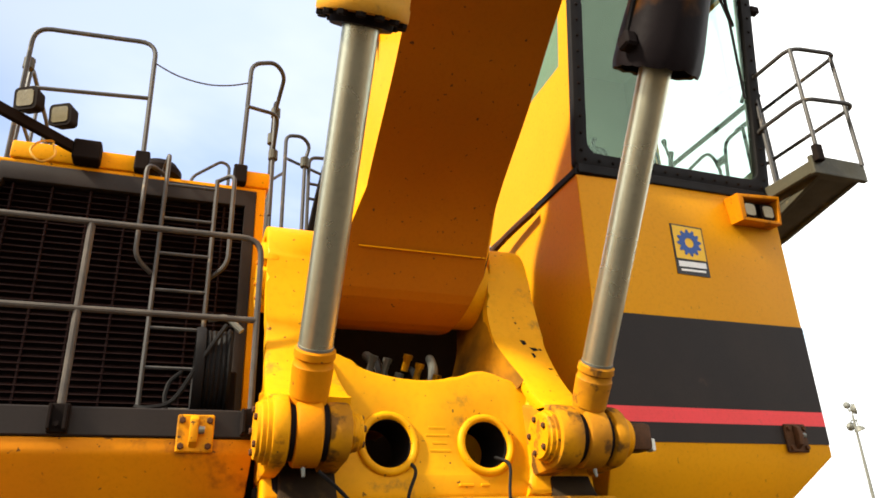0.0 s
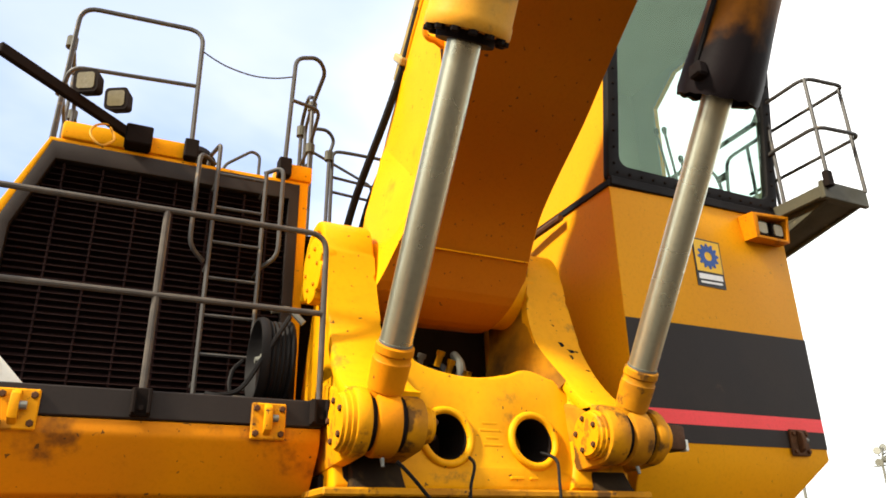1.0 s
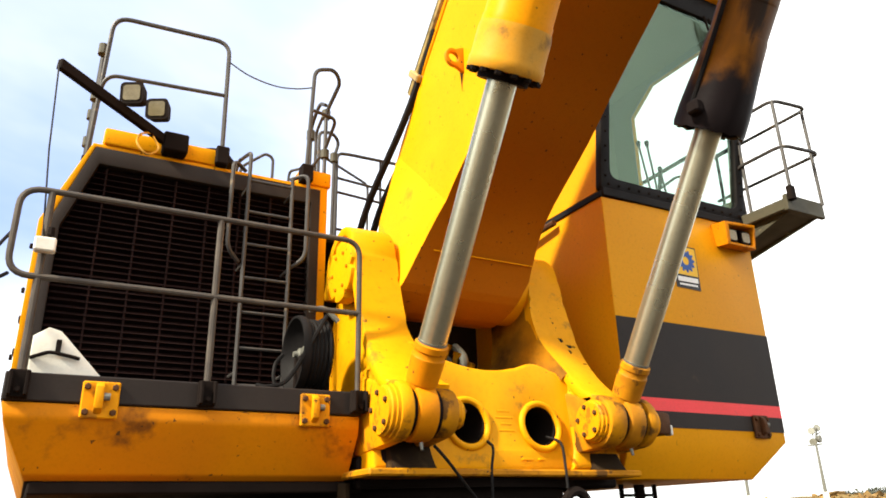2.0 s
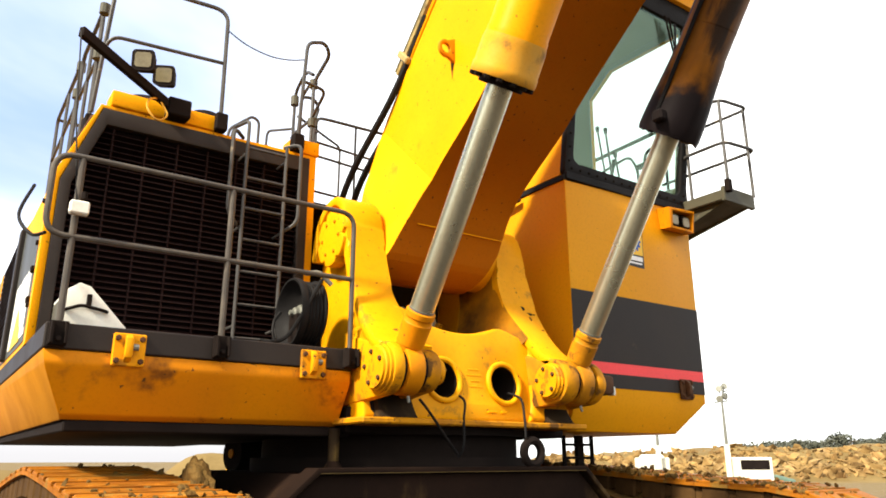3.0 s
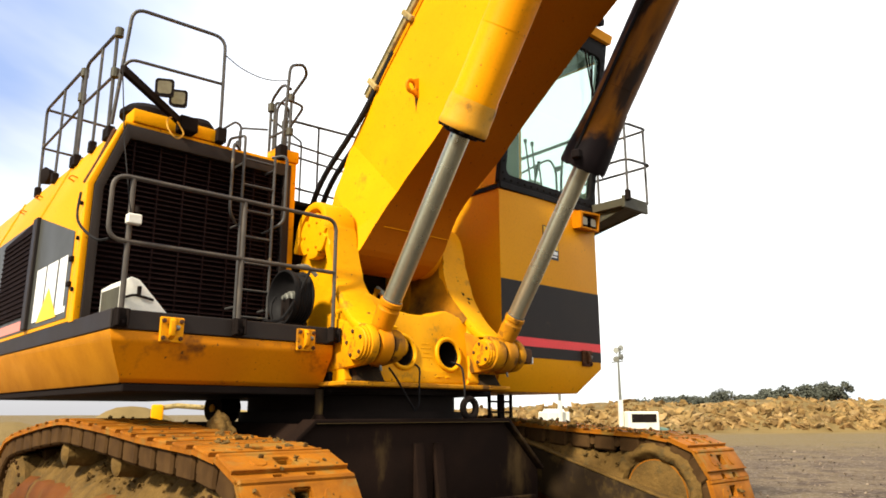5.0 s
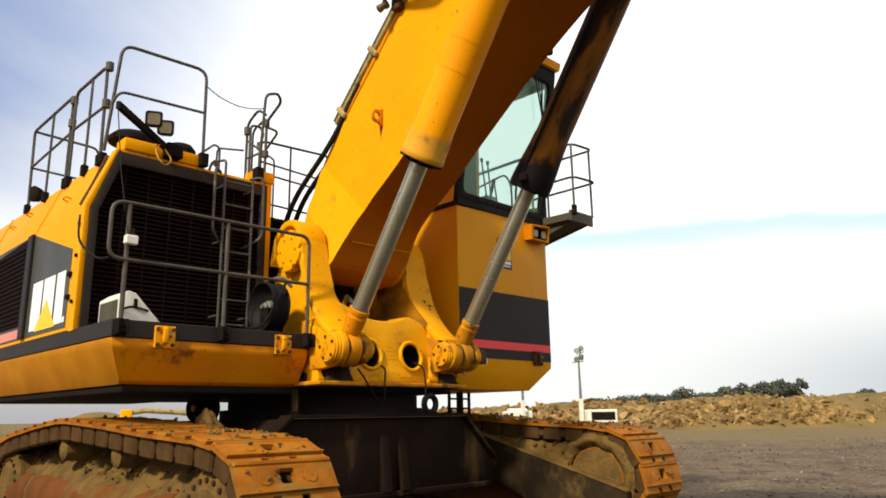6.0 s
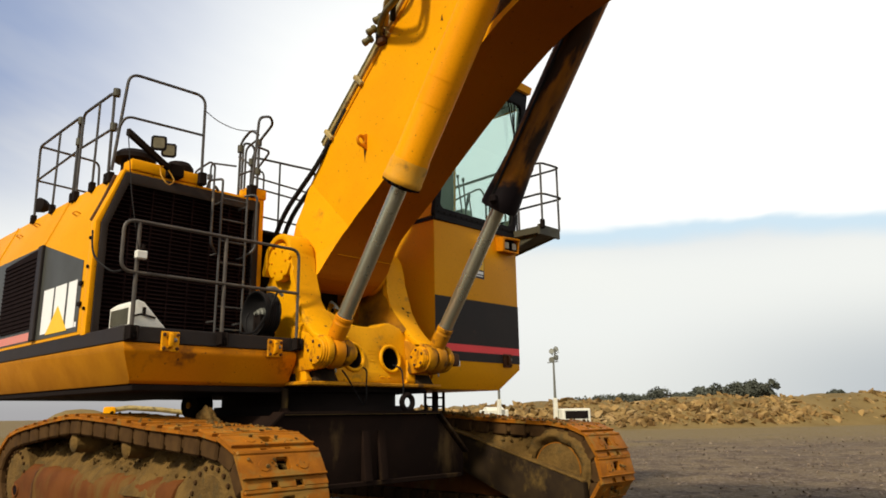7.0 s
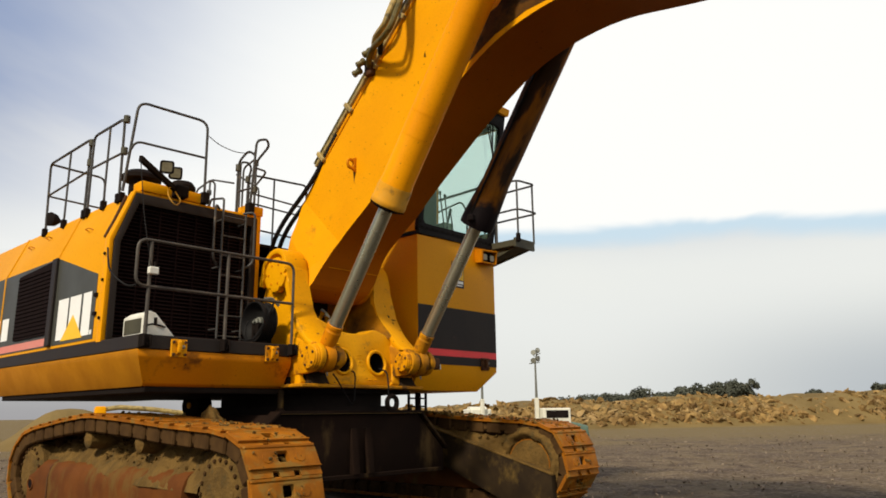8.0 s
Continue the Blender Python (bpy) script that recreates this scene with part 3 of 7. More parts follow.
def stone_shape(bm, at, size, rng, flat=0.75):
    pts = []
    for _ in range(11):
        v = Vector((rng.gauss(0, 1), rng.gauss(0, 1), rng.gauss(0, 1))).normalized()
        pts.append(v)
    tmp = bmesh.new()
    for v in pts:
        tmp.verts.new(v)
    bmesh.ops.convex_hull(tmp, input=tmp.verts[:])
    loose = [v for v in tmp.verts if not v.link_faces]
    if loose:
        bmesh.ops.delete(tmp, geom=loose, context="VERTS")
    m = Matrix.Translation(at) @ Euler((rng.uniform(-1.0, 1.0), rng.uniform(-1.0, 1.0), rng.uniform(0, 6.28))).to_matrix().to_4x4() @ \
        Matrix.Diagonal((size * rng.uniform(0.8, 1.5), size * rng.uniform(0.6, 1.0), size * flat * rng.uniform(0.6, 1.2), 1))
    index = {}
    for v in tmp.verts:
        index[v] = (m @ v.co)[:]
    verts = list(index.values())
    number = {v: i for i, v in enumerate(index)}
    faces = [[number[v] for v in f.verts] for f in tmp.faces]
    tmp.free()
    return verts, faces


def from_lists(name, verts, faces, material, smooth=0):
    me = bpy.data.meshes.new(name)
    me.from_pydata(verts, [], faces)
    me.materials.append(material)
    if smooth:
        me.polygons.foreach_set("use_smooth", [True] * len(me.polygons))
    return me


RIDGE_A, RIDGE_B = Vector((28.0, 46.0)), Vector((150.0, -28.0))


def ridge_height(s, w):
    """Height of the rock bank at s metres along it and w metres behind its foot."""
    top = 1.75 + 1.75 * min(1, s / 75) + 0.6 * noise.noise((s * 0.09, 1.3, 0)) + 0.35 * noise.noise((s * 0.3, 4.3, 0))
    rise = max(0.0, min(1.0, w / 5.0))
    fall = max(0.0, min(1.0, (26 - w) / 12))
    end = max(0.0, min(1.0, s / 12))
    return top * (rise ** 0.7) * fall * end + 0.25 * noise.noise((s * 0.5, w * 0.5, 9)) * rise


def build_ridge():
    along = (RIDGE_B - RIDGE_A).normalized()
    back = Vector((-along.y, along.x))
    if back.y < 0:
        back = -back
    verts, faces = [], []
    ns, nw = 150, 34
    for i in range(ns):
        for j in range(nw):
            s, w = i * 0.95, j * 1.05 - 4.6
            p = RIDGE_A + along * s + back * w
            apron = max(0.0, min(1.0, (w + 4.6) / 2.5 + 0.8 * noise.noise((s * 0.15, w * 0.4, 6))))
            verts.append((p.x, p.y, ridge_height(s, w) - 0.10 + 0.12 * apron))
    for i in range(ns - 1):
        for j in range(nw - 1):
            a = i * nw + j
            faces.append((a, a + nw, a + nw + 1, a + 1))
    ob = new("rubble_bank", from_lists("rubble_bank", verts, faces, soil, 1))
    tagged(ob, "long low bank of tan broken rock and soil", "rubble", kind="stuff")
    rng = random.Random(5)
    verts, faces = [], []
    for _ in range(10500):
        s, w = rng.uniform(0, 140), abs(rng.gauss(1.6, 2.4))
        if (noise.noise((s * 0.06, 0.4, 2)) < -0.12 or 52 < s < 62) and rng.random() < 0.82:
            continue
        p = RIDGE_A + along * s + back * w
        size = rng.choice((0.12, 0.14, 0.16, 0.18, 0.20, 0.22, 0.25, 0.28, 0.32, 0.38, 0.46, 0.62))
        v, f = stone_shape(None, (p.x, p.y, ridge_height(s, w) + size * 0.15 - 0.1), size, rng, 0.55)
        n = len(verts)
        verts += v
        faces += [[k + n for k in face] for face in f]
    ob = new("broken_rock", from_lists("broken_rock", verts, faces, rock))
    tagged(ob, "heap of angular tan broken rocks on the bank", "rocks", kind="stuff")
    # loose stones strewn over the yard
    verts, faces = [], []
    for _ in range(9000):
        d = 4 + 41 * rng.random() ** 1.3
        a = rng.uniform(-0.9, 1.5)
        p = Vector((-3 + d * math.cos(a), -3 + d * math.sin(a)))
        if -2.2 < p.x < 5.4 and 1.5 < p.y < 10:
            continue
        v, f = stone_shape(None, (p.x, p.y, 0.0), rng.choice((0.010, 0.012, 0.014, 0.016, 0.02, 0.026, 0.034)) * (1 + d / 45), rng, 0.55)
        n = len(verts)
        verts += v
        faces += [[k + n for k in face] for face in f]
    ob = new("loose_stones", from_lists("loose_stones", verts, faces, grit))
    tagged(ob, "small loose stones strewn over the yard", "stones", kind="stuff")


build_ridge()


def build_mound(cx, cy, rx, ry, h, seed):
    verts, faces = [], []
    nr, na = 10, 36
    for i in range(nr + 1):
        q = i / nr
        for k in range(na):
            a = 2 * math.pi * k / na
            wob = 1 + 0.18 * noise.noise((math.cos(a) * 1.5 + seed, math.sin(a) * 1.5, 2))
            x, y = rx * q * wob * math.cos(a), ry * q * wob * math.sin(a)
            z = h * (0.5 + 0.5 * math.cos(math.pi * q)) * (1 + 0.35 * noise.noise((x * 0.35 + seed, y * 0.35, 5))) - 0.12
            verts.append((cx + x, cy + y, z))
    for i in range(nr):
        for k in range(na):
            a, b = i * na + k, i * na + (k + 1) % na
            faces.append((a, b, b + na, a + na))
    ob = new("soil_mound", from_lists("soil_mound", verts, faces, soil, 1))
    return tagged(ob, "low rounded mound of tan soil", "soil mound", "soil mounds", "stuff")


build_mound(0.8, 33.0, 5.0, 4.0, 1.35, 1.0)
build_mound(4.6, 41.0, 6.0, 4.0, 1.25, 4.0)
build_mound(10.2, 37.0, 4.6, 4.0, 2.05, 7.0)


def build_tree(x, y, h, spread, seed):
    rng = random.Random(seed)
    tree = tagged(new("tree"), "dark green broadleaf tree on the skyline behind the rubble", "tree", "skyline trees")
    tree.location = (x, y, 0)
    bm = tube([(0, 0, -0.2), (0.1, 0, h * 0.3), (0.05, 0.1, h * 0.55), (0, 0, h * 0.85)], 1, 7, None, [0.26, 0.2, 0.15, 0.05])
    for _ in range(6):
        a, z = rng.uniform(0, 6.28), h * rng.uniform(0.35, 0.7)
        tube([(0, 0, z), (math.cos(a) * spread * 0.4, math.sin(a) * spread * 0.4, z + h * 0.12),
              (math.cos(a) * spread * 0.8, math.sin(a) * spread * 0.8, z + h * 0.17)], 1, 5, bm, [0.09, 0.06, 0.03])
    part("trunk", bm, bark, tree, "grey-brown branching trunk")
    clumps = []
    for _ in range(16):
        a, q = rng.uniform(0, 6.28), spread * math.sqrt(rng.random())
        clumps.append((Vector((math.cos(a) * q, math.sin(a) * q, h * rng.uniform(0.36, 0.9))), spread * rng.uniform(0.22, 0.42)))
    verts, faces = [], []
    for c, r in clumps:
        for _ in range(120):
            d = Vector((rng.gauss(0, 1), rng.gauss(0, 1), rng.gauss(0, 0.8))).normalized()
            p = c + d * r * rng.uniform(0.55, 1.1)
            if p.z < h * 0.15:
                continue
            s = rng.uniform(0.14, 0.30)
            u = Vector((rng.gauss(0, 1), rng.gauss(0, 1), rng.gauss(0, 1))).normalized()
            v = u.cross(d).normalized()
            n = len(verts)
            verts += [(p + u * s)[:], (p + v * s * 0.7)[:], (p - u * s)[:], (p - v * s * 0.7)[:]]
            faces.append((n, n + 1, n + 2, n + 3))
    crown = new("crown", from_lists("crown", verts, faces, leaf))
    crown.parent = tree
    return tree


tree_rng = random.Random(11)
TREE_EYE = (-5.57, -3.87)
for i in range(30):
    s = i / 29
    az = math.atan2(0.56, 0.83) + (math.atan2(0.345, 0.94) - math.atan2(0.56, 0.83)) * s + tree_rng.uniform(-0.004, 0.004)
    d = tree_rng.uniform(135, 165)
    lift_h = 3.8 + 2.6 * s + tree_rng.uniform(-0.9, 0.7)
    build_tree(TREE_EYE[0] + math.cos(az) * d, TREE_EYE[1] + math.sin(az) * d, lift_h, 2.6, 100 + i)
for az, h in ((0.275, 5.0), (0.205, 5.6), (0.197, 5.9)):
    build_tree(TREE_EYE[0] + math.cos(az) * 150, TREE_EYE[1] + math.sin(az) * 150, h, 1.8, int(az * 1000))


def build_tower(x, y, turn, lamps, label, head_z, opening=True):
    """A towed light tower: trailer with generator hood, mast, cross arms and lamps."""
    tower = tagged(new("light_tower"), label, "light tower", "light towers")
    tower.matrix_basis = pose(x, y, 0, 0, 0, turn)
    hood = block(0.15, 1.70, -0.6, 0.6, 0.55, 1.70, 0.05)
    body = part("generator_hood", hood, machine_white, tower)
    if opening:
        part("engine_opening", block(0.30, 1.55, -0.606, -0.59, 1.18, 1.58, 0.0), dark_iron, body, "dark open engine bay")
    else:
        part("rounded_hood", turned((0.95, -0.5, 1.4), (0, 1, 0), [(0, 0.45), (1.0, 0.45)], 24), machine_white, body)
    part("chassis", block(-0.9, 1.9, -0.5, 0.5, 0.42, 0.55, 0.02), dark_iron, tower)
    for side in (-0.68, 0.52):
        wheel = part("wheel", turned((0.95, side, 0.34), (0, 1, 0), [(0, 0.25), (0.02, 0.34), (0.14, 0.34), (0.16, 0.25)], 20), rubber, tower)
        part("rim", turned((0.95, side - 0.006, 0.34), (0, 1, 0), [(0, 0.16), (0.172, 0.16)], 14), machine_white, wheel)
    part("mast_base", block(-0.10, 0.10, -0.10, 0.10, 0.5, 2.25, 0.02), machine_white, tower)
    part("mast", tube([(0, 0, 2.2), (0, 0, head_z * 0.7), (0, 0, head_z)], 1, 10, None, [0.075, 0.06, 0.045]), galvanised, tower)
    arm = tube([(-0.34, 0, head_z - 0.22), (0.26, 0, head_z - 0.15)], 0.03, 6)
    tube([(0, 0, head_z - 0.1), (0.1, -0.1, head_z + 0.5)], 0.03, 6, arm)
    tube([(0.05, 0, head_z + 0.2), (0.32, 0, head_z + 0.35)], 0.025, 6, arm)
    part("cross_arm", arm, galvanised, tower)
    for lx, lz, r, ax in [(lx * 0.62, lz, r * 0.66, ax) for lx, lz, r, ax in lamps]:
        lamp = part("lamp", turned((lx, 0, head_z + lz), ax, [(-0.16, r * 0.35), (-0.04, r * 0.9), (0.04, r)], 18), galvanised, tower)
        part("lens", turned(Vector((lx, 0, head_z + lz)) + Vector(ax).normalized() * 0.042, ax, [(0, r * 0.9), (0.01, r * 0.86)], 18), lens_glass, lamp)
        part("yoke", tube([(lx, 0, head_z + lz), (lx * 0.6, 0, head_z + lz * 0.4)], 0.025, 6), galvanised, lamp)
    return tower


build_tower(27.2, 19.3, -35,
            [(-0.12, 0.38, 0.22, (-0.6, -1, 0.1)), (0.26, 0.5, 0.22, (0.3, -1, 0.2)), (0.28, 0.05, 0.24, (0.7, -0.8, -0.1)), (-0.14, -0.05, 0.24, (-0.5, -1, -0.5))],
            "galvanised light tower on a white generator trailer", 4.3)
build_tower(26.6, 22.6, 60,
            [(-0.62, 0.22, 0.34, (-0.3, -1, 0.1)), (-0.62, -0.62, 0.34, (0, -0.3, -1)), (0.62, 0.5, 0.22, (0.8, -0.4, 0.4)), (0.85, -0.35, 0.28, (0.7, -0.7, -0.2))],
            "tall galvanised light tower with round lamps", 6.3, opening=False)


def build_tarp():
    bm = block(0, 1.05, 0, 0.9, 0, 1.05, 0.12, seg=2)
    bmesh.ops.subdivide_edges(bm, edges=bm.edges[:], cuts=2, use_grid_fill=True)
    for v in bm.verts:
        v.co += Vector((noise.noise(v.co * 1.7), noise.noise(v.co * 1.7 + Vector((9, 0, 0))), noise.noise(v.co * 2.1))) * 0.12
        v.co.z = max(v.co.z * (1 - 0.3 * v.co.x), 0)
    ob = new("covered_stack", mesh_from(bm, "covered_stack", teal_tarp, 60))
    ob.matrix_basis = pose(29.6, 18.7, -0.05, 0, 0, -35)
    tagged(ob, "teal tarpaulin over a low stack beside the light tower", "tarpaulin")


build_tarp()


def build_lift(x, y, turn):
    """A small yellow boom lift far behind the excavator."""
    lift_thing = tagged(new("boom_lift"), "distant small yellow boom lift in the yard", "boom lift")
    lift_thing.matrix_basis = pose(x, y, 0, 0, 0, turn)
    part("chassis", block(-0.9, 0.9, -0.6, 0.6, 0.35, 0.9, 0.06), dark_iron, lift_thing)
    part("turret", block(-0.26, 0.26, -0.28, 0.28, 0.9, 2.0, 0.10, seg=2), paint, lift_thing)
    part("arm", tube([(0.1, 0, 1.85), (0.8, 0, 1.95), (2.2, 0, 1.85), (3.9, 0, 1.62)], 0.12, 10), pipe_paint, lift_thing)
    for wx in (-0.65, 0.65):
        for wy in (-0.75, 0.55):
            wheel = part("wheel", turned((wx, wy, 0.36), (0, 1, 0), [(0, 0.28), (0.03, 0.36), (0.17, 0.36), (0.2, 0.28)], 18), rubber, lift_thing)
            part("rim", turned((wx, wy - 0.01, 0.36), (0, 1, 0), [(0, 0.17), (0.22, 0.17)], 12), paint, wheel)
    return lift_thing


build_lift(9.0, 31.1, -22)


# ---- excavator ----
XC = 1.61                         # middle plane of the machine
BX = 1.648                        # middle plane of the boom
excavator = tagged(new("excavator"), "large yellow crawler mining excavator with charcoal bands on rusty tracks", "excavator")


# -- left platform: yellow skirt with a dark kick band, floor and tie brackets --
def build_platform():
    prof = [(4.55, 2.285), (4.545, 2.205), (4.551, 2.180), (4.566, 2.150), (4.68, 1.89), (4.74, 1.85), (9.9, 1.85), (9.9, 2.285)]
    bm = bmesh.new()
    # skirt: sections along x, its lower edge drawn in at the outer end
    ends = ((-1.70, -1.52), (0.50, 0.47))
    rings = []
    for top_x, low_x in ends:
        ring = []
        for y, z in prof:
            k = (z - 1.85) / (2.285 - 1.85)
            ring.append(bm.verts.new((low_x + (top_x - low_x) * min(1, k * 1.15), y, z)))
        rings.append(ring)
    n = len(prof)
    for i in range(n):
        bm.faces.new((rings[0][i], rings[0][(i + 1) % n], rings[1][(i + 1) % n], rings[1][i]))
    for r in rings:
        bm.faces.new(r)
    bmesh.ops.bevel(bm, geom=bm.edges[:], offset=0.012, segments=2, affect="EDGES", profile=0.5)
    deck = part("platform_skirt", bm, worn_shade_paint, excavator, "yellow platform skirt with scraped rusty stains")
    # outer end a duller orange-brown; underside coloured near black for its shade
    deck.data.materials.append(skirt_end_paint)
    deck.data.materials.append(dark_iron)
    for f in deck.data.polygons:
        f.material_index = 1 if f.normal.x < -0.6 else 2 if f.normal.z < -0.85 else 0
    part("kick_band", block(-1.705, 0.505, 4.538, 9.9, 2.289, 2.455, 0.008), charcoal, deck, "charcoal kick band along the platform edge")
    part("belly_plate", block(-1.5, 0.6, 4.72, 9.8, 1.78, 1.852, 0.01), dark_iron, deck)
    return deck


platform = build_platform()


def tie_bracket(x, y, z, material, parent):
    bm = block(x - 0.105, x + 0.105, y - 0.03, y, z - 0.115, z + 0.105, 0.008)
    lug = [(y - 0.03, z - 0.09), (y - 0.075, z - 0.06), (y - 0.09, z + 0.01), (y - 0.075, z + 0.07), (y - 0.03, z + 0.10)]
    prism_x(lug, x - 0.035, x + 0.015, 0.01, bm)
    br = part("tie_bracket", bm, material, parent)
    part("tie_pin", turned((x + 0.015, y - 0.06, z + 0.01), (1, 0, 0), [(0, 0.024), (0.035, 0.022)], 10), galvanised, br)
    for dx, dz in ((-0.077, 0.07), (-0.077, -0.08), (0.077, -0.08), (0.077, 0.07)):
        bolts(br, (x + dx, y - 0.03, z + dz), (0, -1, 0), 0, 1, 1.0, BOLT_RUST)


tie_bracket(-1.19, 4.545, 2.315, lug_paint, platform)
tie_bracket(0.16, 4.545, 2.315, lug_paint, platform)


# -- rail along the platform's front --
def build_front_rail():
    y = 4.525
    pts = fillet([(0.47, y, 2.36), (0.47, y, 3.60), (-1.80, y, 3.60), (-1.80, y, 3.03), (0.47, y, 3.03)], 0.13, 6)
    rail = part("platform_handrail", tube(pts, 0.020, 10), deck_rail_steel, excavator, "worn grey tubular handrail")
    for x in (-1.63, -0.575):
        part("post", tube([(x, y + 0.005, 2.30), (x, y + 0.005, 3.60)], 0.023, 10), deck_rail_steel, rail)
    for x in (-1.63, -0.575, 0.47):
        bm = block(x - 0.055, x + 0.055, 4.49, 4.54, 2.30, 2.46, 0.006)
        block(x - 0.05, x - 0.032, 4.44, 4.50, 2.31, 2.45, 0.003, bm)
        block(x + 0.032, x + 0.05, 4.44, 4.50, 2.31, 2.45, 0.003, bm)
        socket = part("post_socket", bm, dark_iron, rail)
        bolts(socket, (x, 4.465, 2.34), (0, -1, 0), 0.0, 1, 0.9, BOLT_DARK)
    box = part("junction_box", block(-1.68, -1.56, 4.43, 4.50, 3.17, 3.26, 0.010), white_paint, rail, "small white junction box")
    part("gland", turned((-1.60, 4.46, 3.28), (0, 0, 1), [(0, 0.022), (0.05, 0.02)], 8), dark_iron, box)
    cable = spline([(-1.79, 4.52, 3.03), (-1.86, 4.65, 3.04), (-1.93, 4.95, 3.25), (-1.84, 5.30, 3.6)], 6)
    part("cable", tube(cable, 0.012, 6), rubber, rail)
    return rail


build_front_rail()


# -- engine house with its slanted shoulder --
HOUSE_Y = 5.71


def build_house():
    prof = [(-1.70, 2.46), (-1.70, 3.78), (-1.42, 4.50), (0.56, 4.50), (0.56, 2.46)]
    bm = plate(prof, (), lambda u, v, w: (u, HOUSE_Y + w, v), 7.6, None, 0.015)
    house = part("engine_house", bm, panel_paint, excavator, "faded yellow engine house with slanted shoulders")
    # corner flange beside the grille
    prof2 = [(-1.715, 2.44), (-1.715, 3.80), (-1.43, 4.525), (0.575, 4.525), (0.575, 2.44), (0.50, 2.44), (0.50, 4.49), (-1.41, 4.49), (-1.655, 3.79), (-1.655, 2.44)]
    part("front_flange", plate(prof2, (), lambda u, v, w: (u, HOUSE_Y - 0.13 + w, v), 0.145, None, 0.008), paint, house)
    for z in (2.75, 3.25, 3.6):
        bolts(house, (-1.722, 5.65, z), (-1, 0, 0), 0, 1, 1.1, BOLT_DARK)
    # shoulder panels: joints as thin raised ribs
    for y in (7.35, 9.6):
        part("panel_rib", tube([(-1.706, y, 2.5), (-1.706, y, 3.78), (-1.424, y, 4.505)], 0.016, 6), panel_paint, house)
    part("shoulder_strap", tube([(-1.46, 5.78, 4.48), (-1.58, 5.80, 4.12), (-1.68, 5.83, 3.86)], 0.02, 6), rusty_steel, house, "rusty strap on the shoulder panel")
    # dark lettering band on the side, air intake and stripe
    band = [(5.86, 2.50), (5.86, 3.36), (7.33, 3.79), (12.7, 3.79), (12.7, 2.50)]
    side = part("side_band", plate(band, (), lambda u, v, w: (-1.703 - w, u, v), 0.004), side_grey, house, "dark grey painted side band", 0)
    part("side_stripe", plate([(7.38, 2.52), (7.38, 2.63), (12.7, 2.63), (12.7, 2.52)], (), lambda u, v, w: (-1.708 - w, u, v), 0.004), pink_stripe, side, "faded red stripe", 0)
    intake = part("air_intake", plate([(7.42, 2.68), (7.42, 3.76), (8.85, 3.70), (8.85, 2.68)], (), lambda u, v, w: (-1.712 - w, u, v), 0.02), core_metal, side, "black louvred air intake", 0)
    for k in range(16):
        z = 2.72 + k * 0.061
        part("louvre", prism_x([(7.44, z), (8.83, z), (8.83, z + 0.02), (7.44, z + 0.02)], -1.746, -1.728), core_metal, intake)
    part("intake_post", block(-1.75, -1.70, 7.28, 7.44, 2.5, 3.79, 0.01), charcoal, house)
    # maker's mark: plain white blocks over a yellow triangle
    for y0, y1 in ((7.12, 6.76), (6.70, 6.32), (6.25, 5.98)):
        part("decal_block", plate([(y0, 2.56), (y1, 2.56), (y1, 3.14), (y0, 3.14)], (), lambda u, v, w: (-1.7085 - w, u, v), 0.003), decal_white, side, "plain white block of the maker's mark", 0)
    part("decal_triangle", plate([(6.92, 2.54), (6.18, 2.54), (6.55, 2.88)], (), lambda u, v, w: (-1.713 - w, u, v), 0.003), decal_yellow, side, "yellow triangle of the maker's mark", 0)
    for y0 in (9.2, 9.62):
        part("decal_block", plate([(y0, 2.72), (y0 + 0.3, 2.72), (y0 + 0.3, 3.08), (y0, 3.08)], (), lambda u, v, w: (-1.7085 - w, u, v), 0.003), decal_white, side, "plain white block", 0)
    part("decal_small", plate([(5.90, 2.56), (5.96, 2.56), (5.96, 2.62), (5.90, 2.62)], (), lambda u, v, w: (-1.7085 - w, u, v), 0.003), decal_white, side, "", 0)
    # hinges and small handles
    for y, z in ((5.80, 3.05), (5.80, 2.8)):
        part("latch", block(-1.735, -1.70, y, y + 0.08, z, z + 0.05, 0.006), dark_iron, house)
    for y, z in ((6.5, 4.1), (8.3, 4.3), (9.0, 4.25)):
        part("handle", tube(fillet([(-1.42 - (4.5 - z) * 0.39, y, z), (-1.48 - (4.5 - z) * 0.39, y, z + 0.02), (-1.48 - (4.5 - z) * 0.39, y + 0.14, z + 0.02), (-1.42 - (4.5 - z) * 0.39, y + 0.14, z)], 0.03), 0.008, 6), worn_shade_paint, house)
    return house


house = build_house()


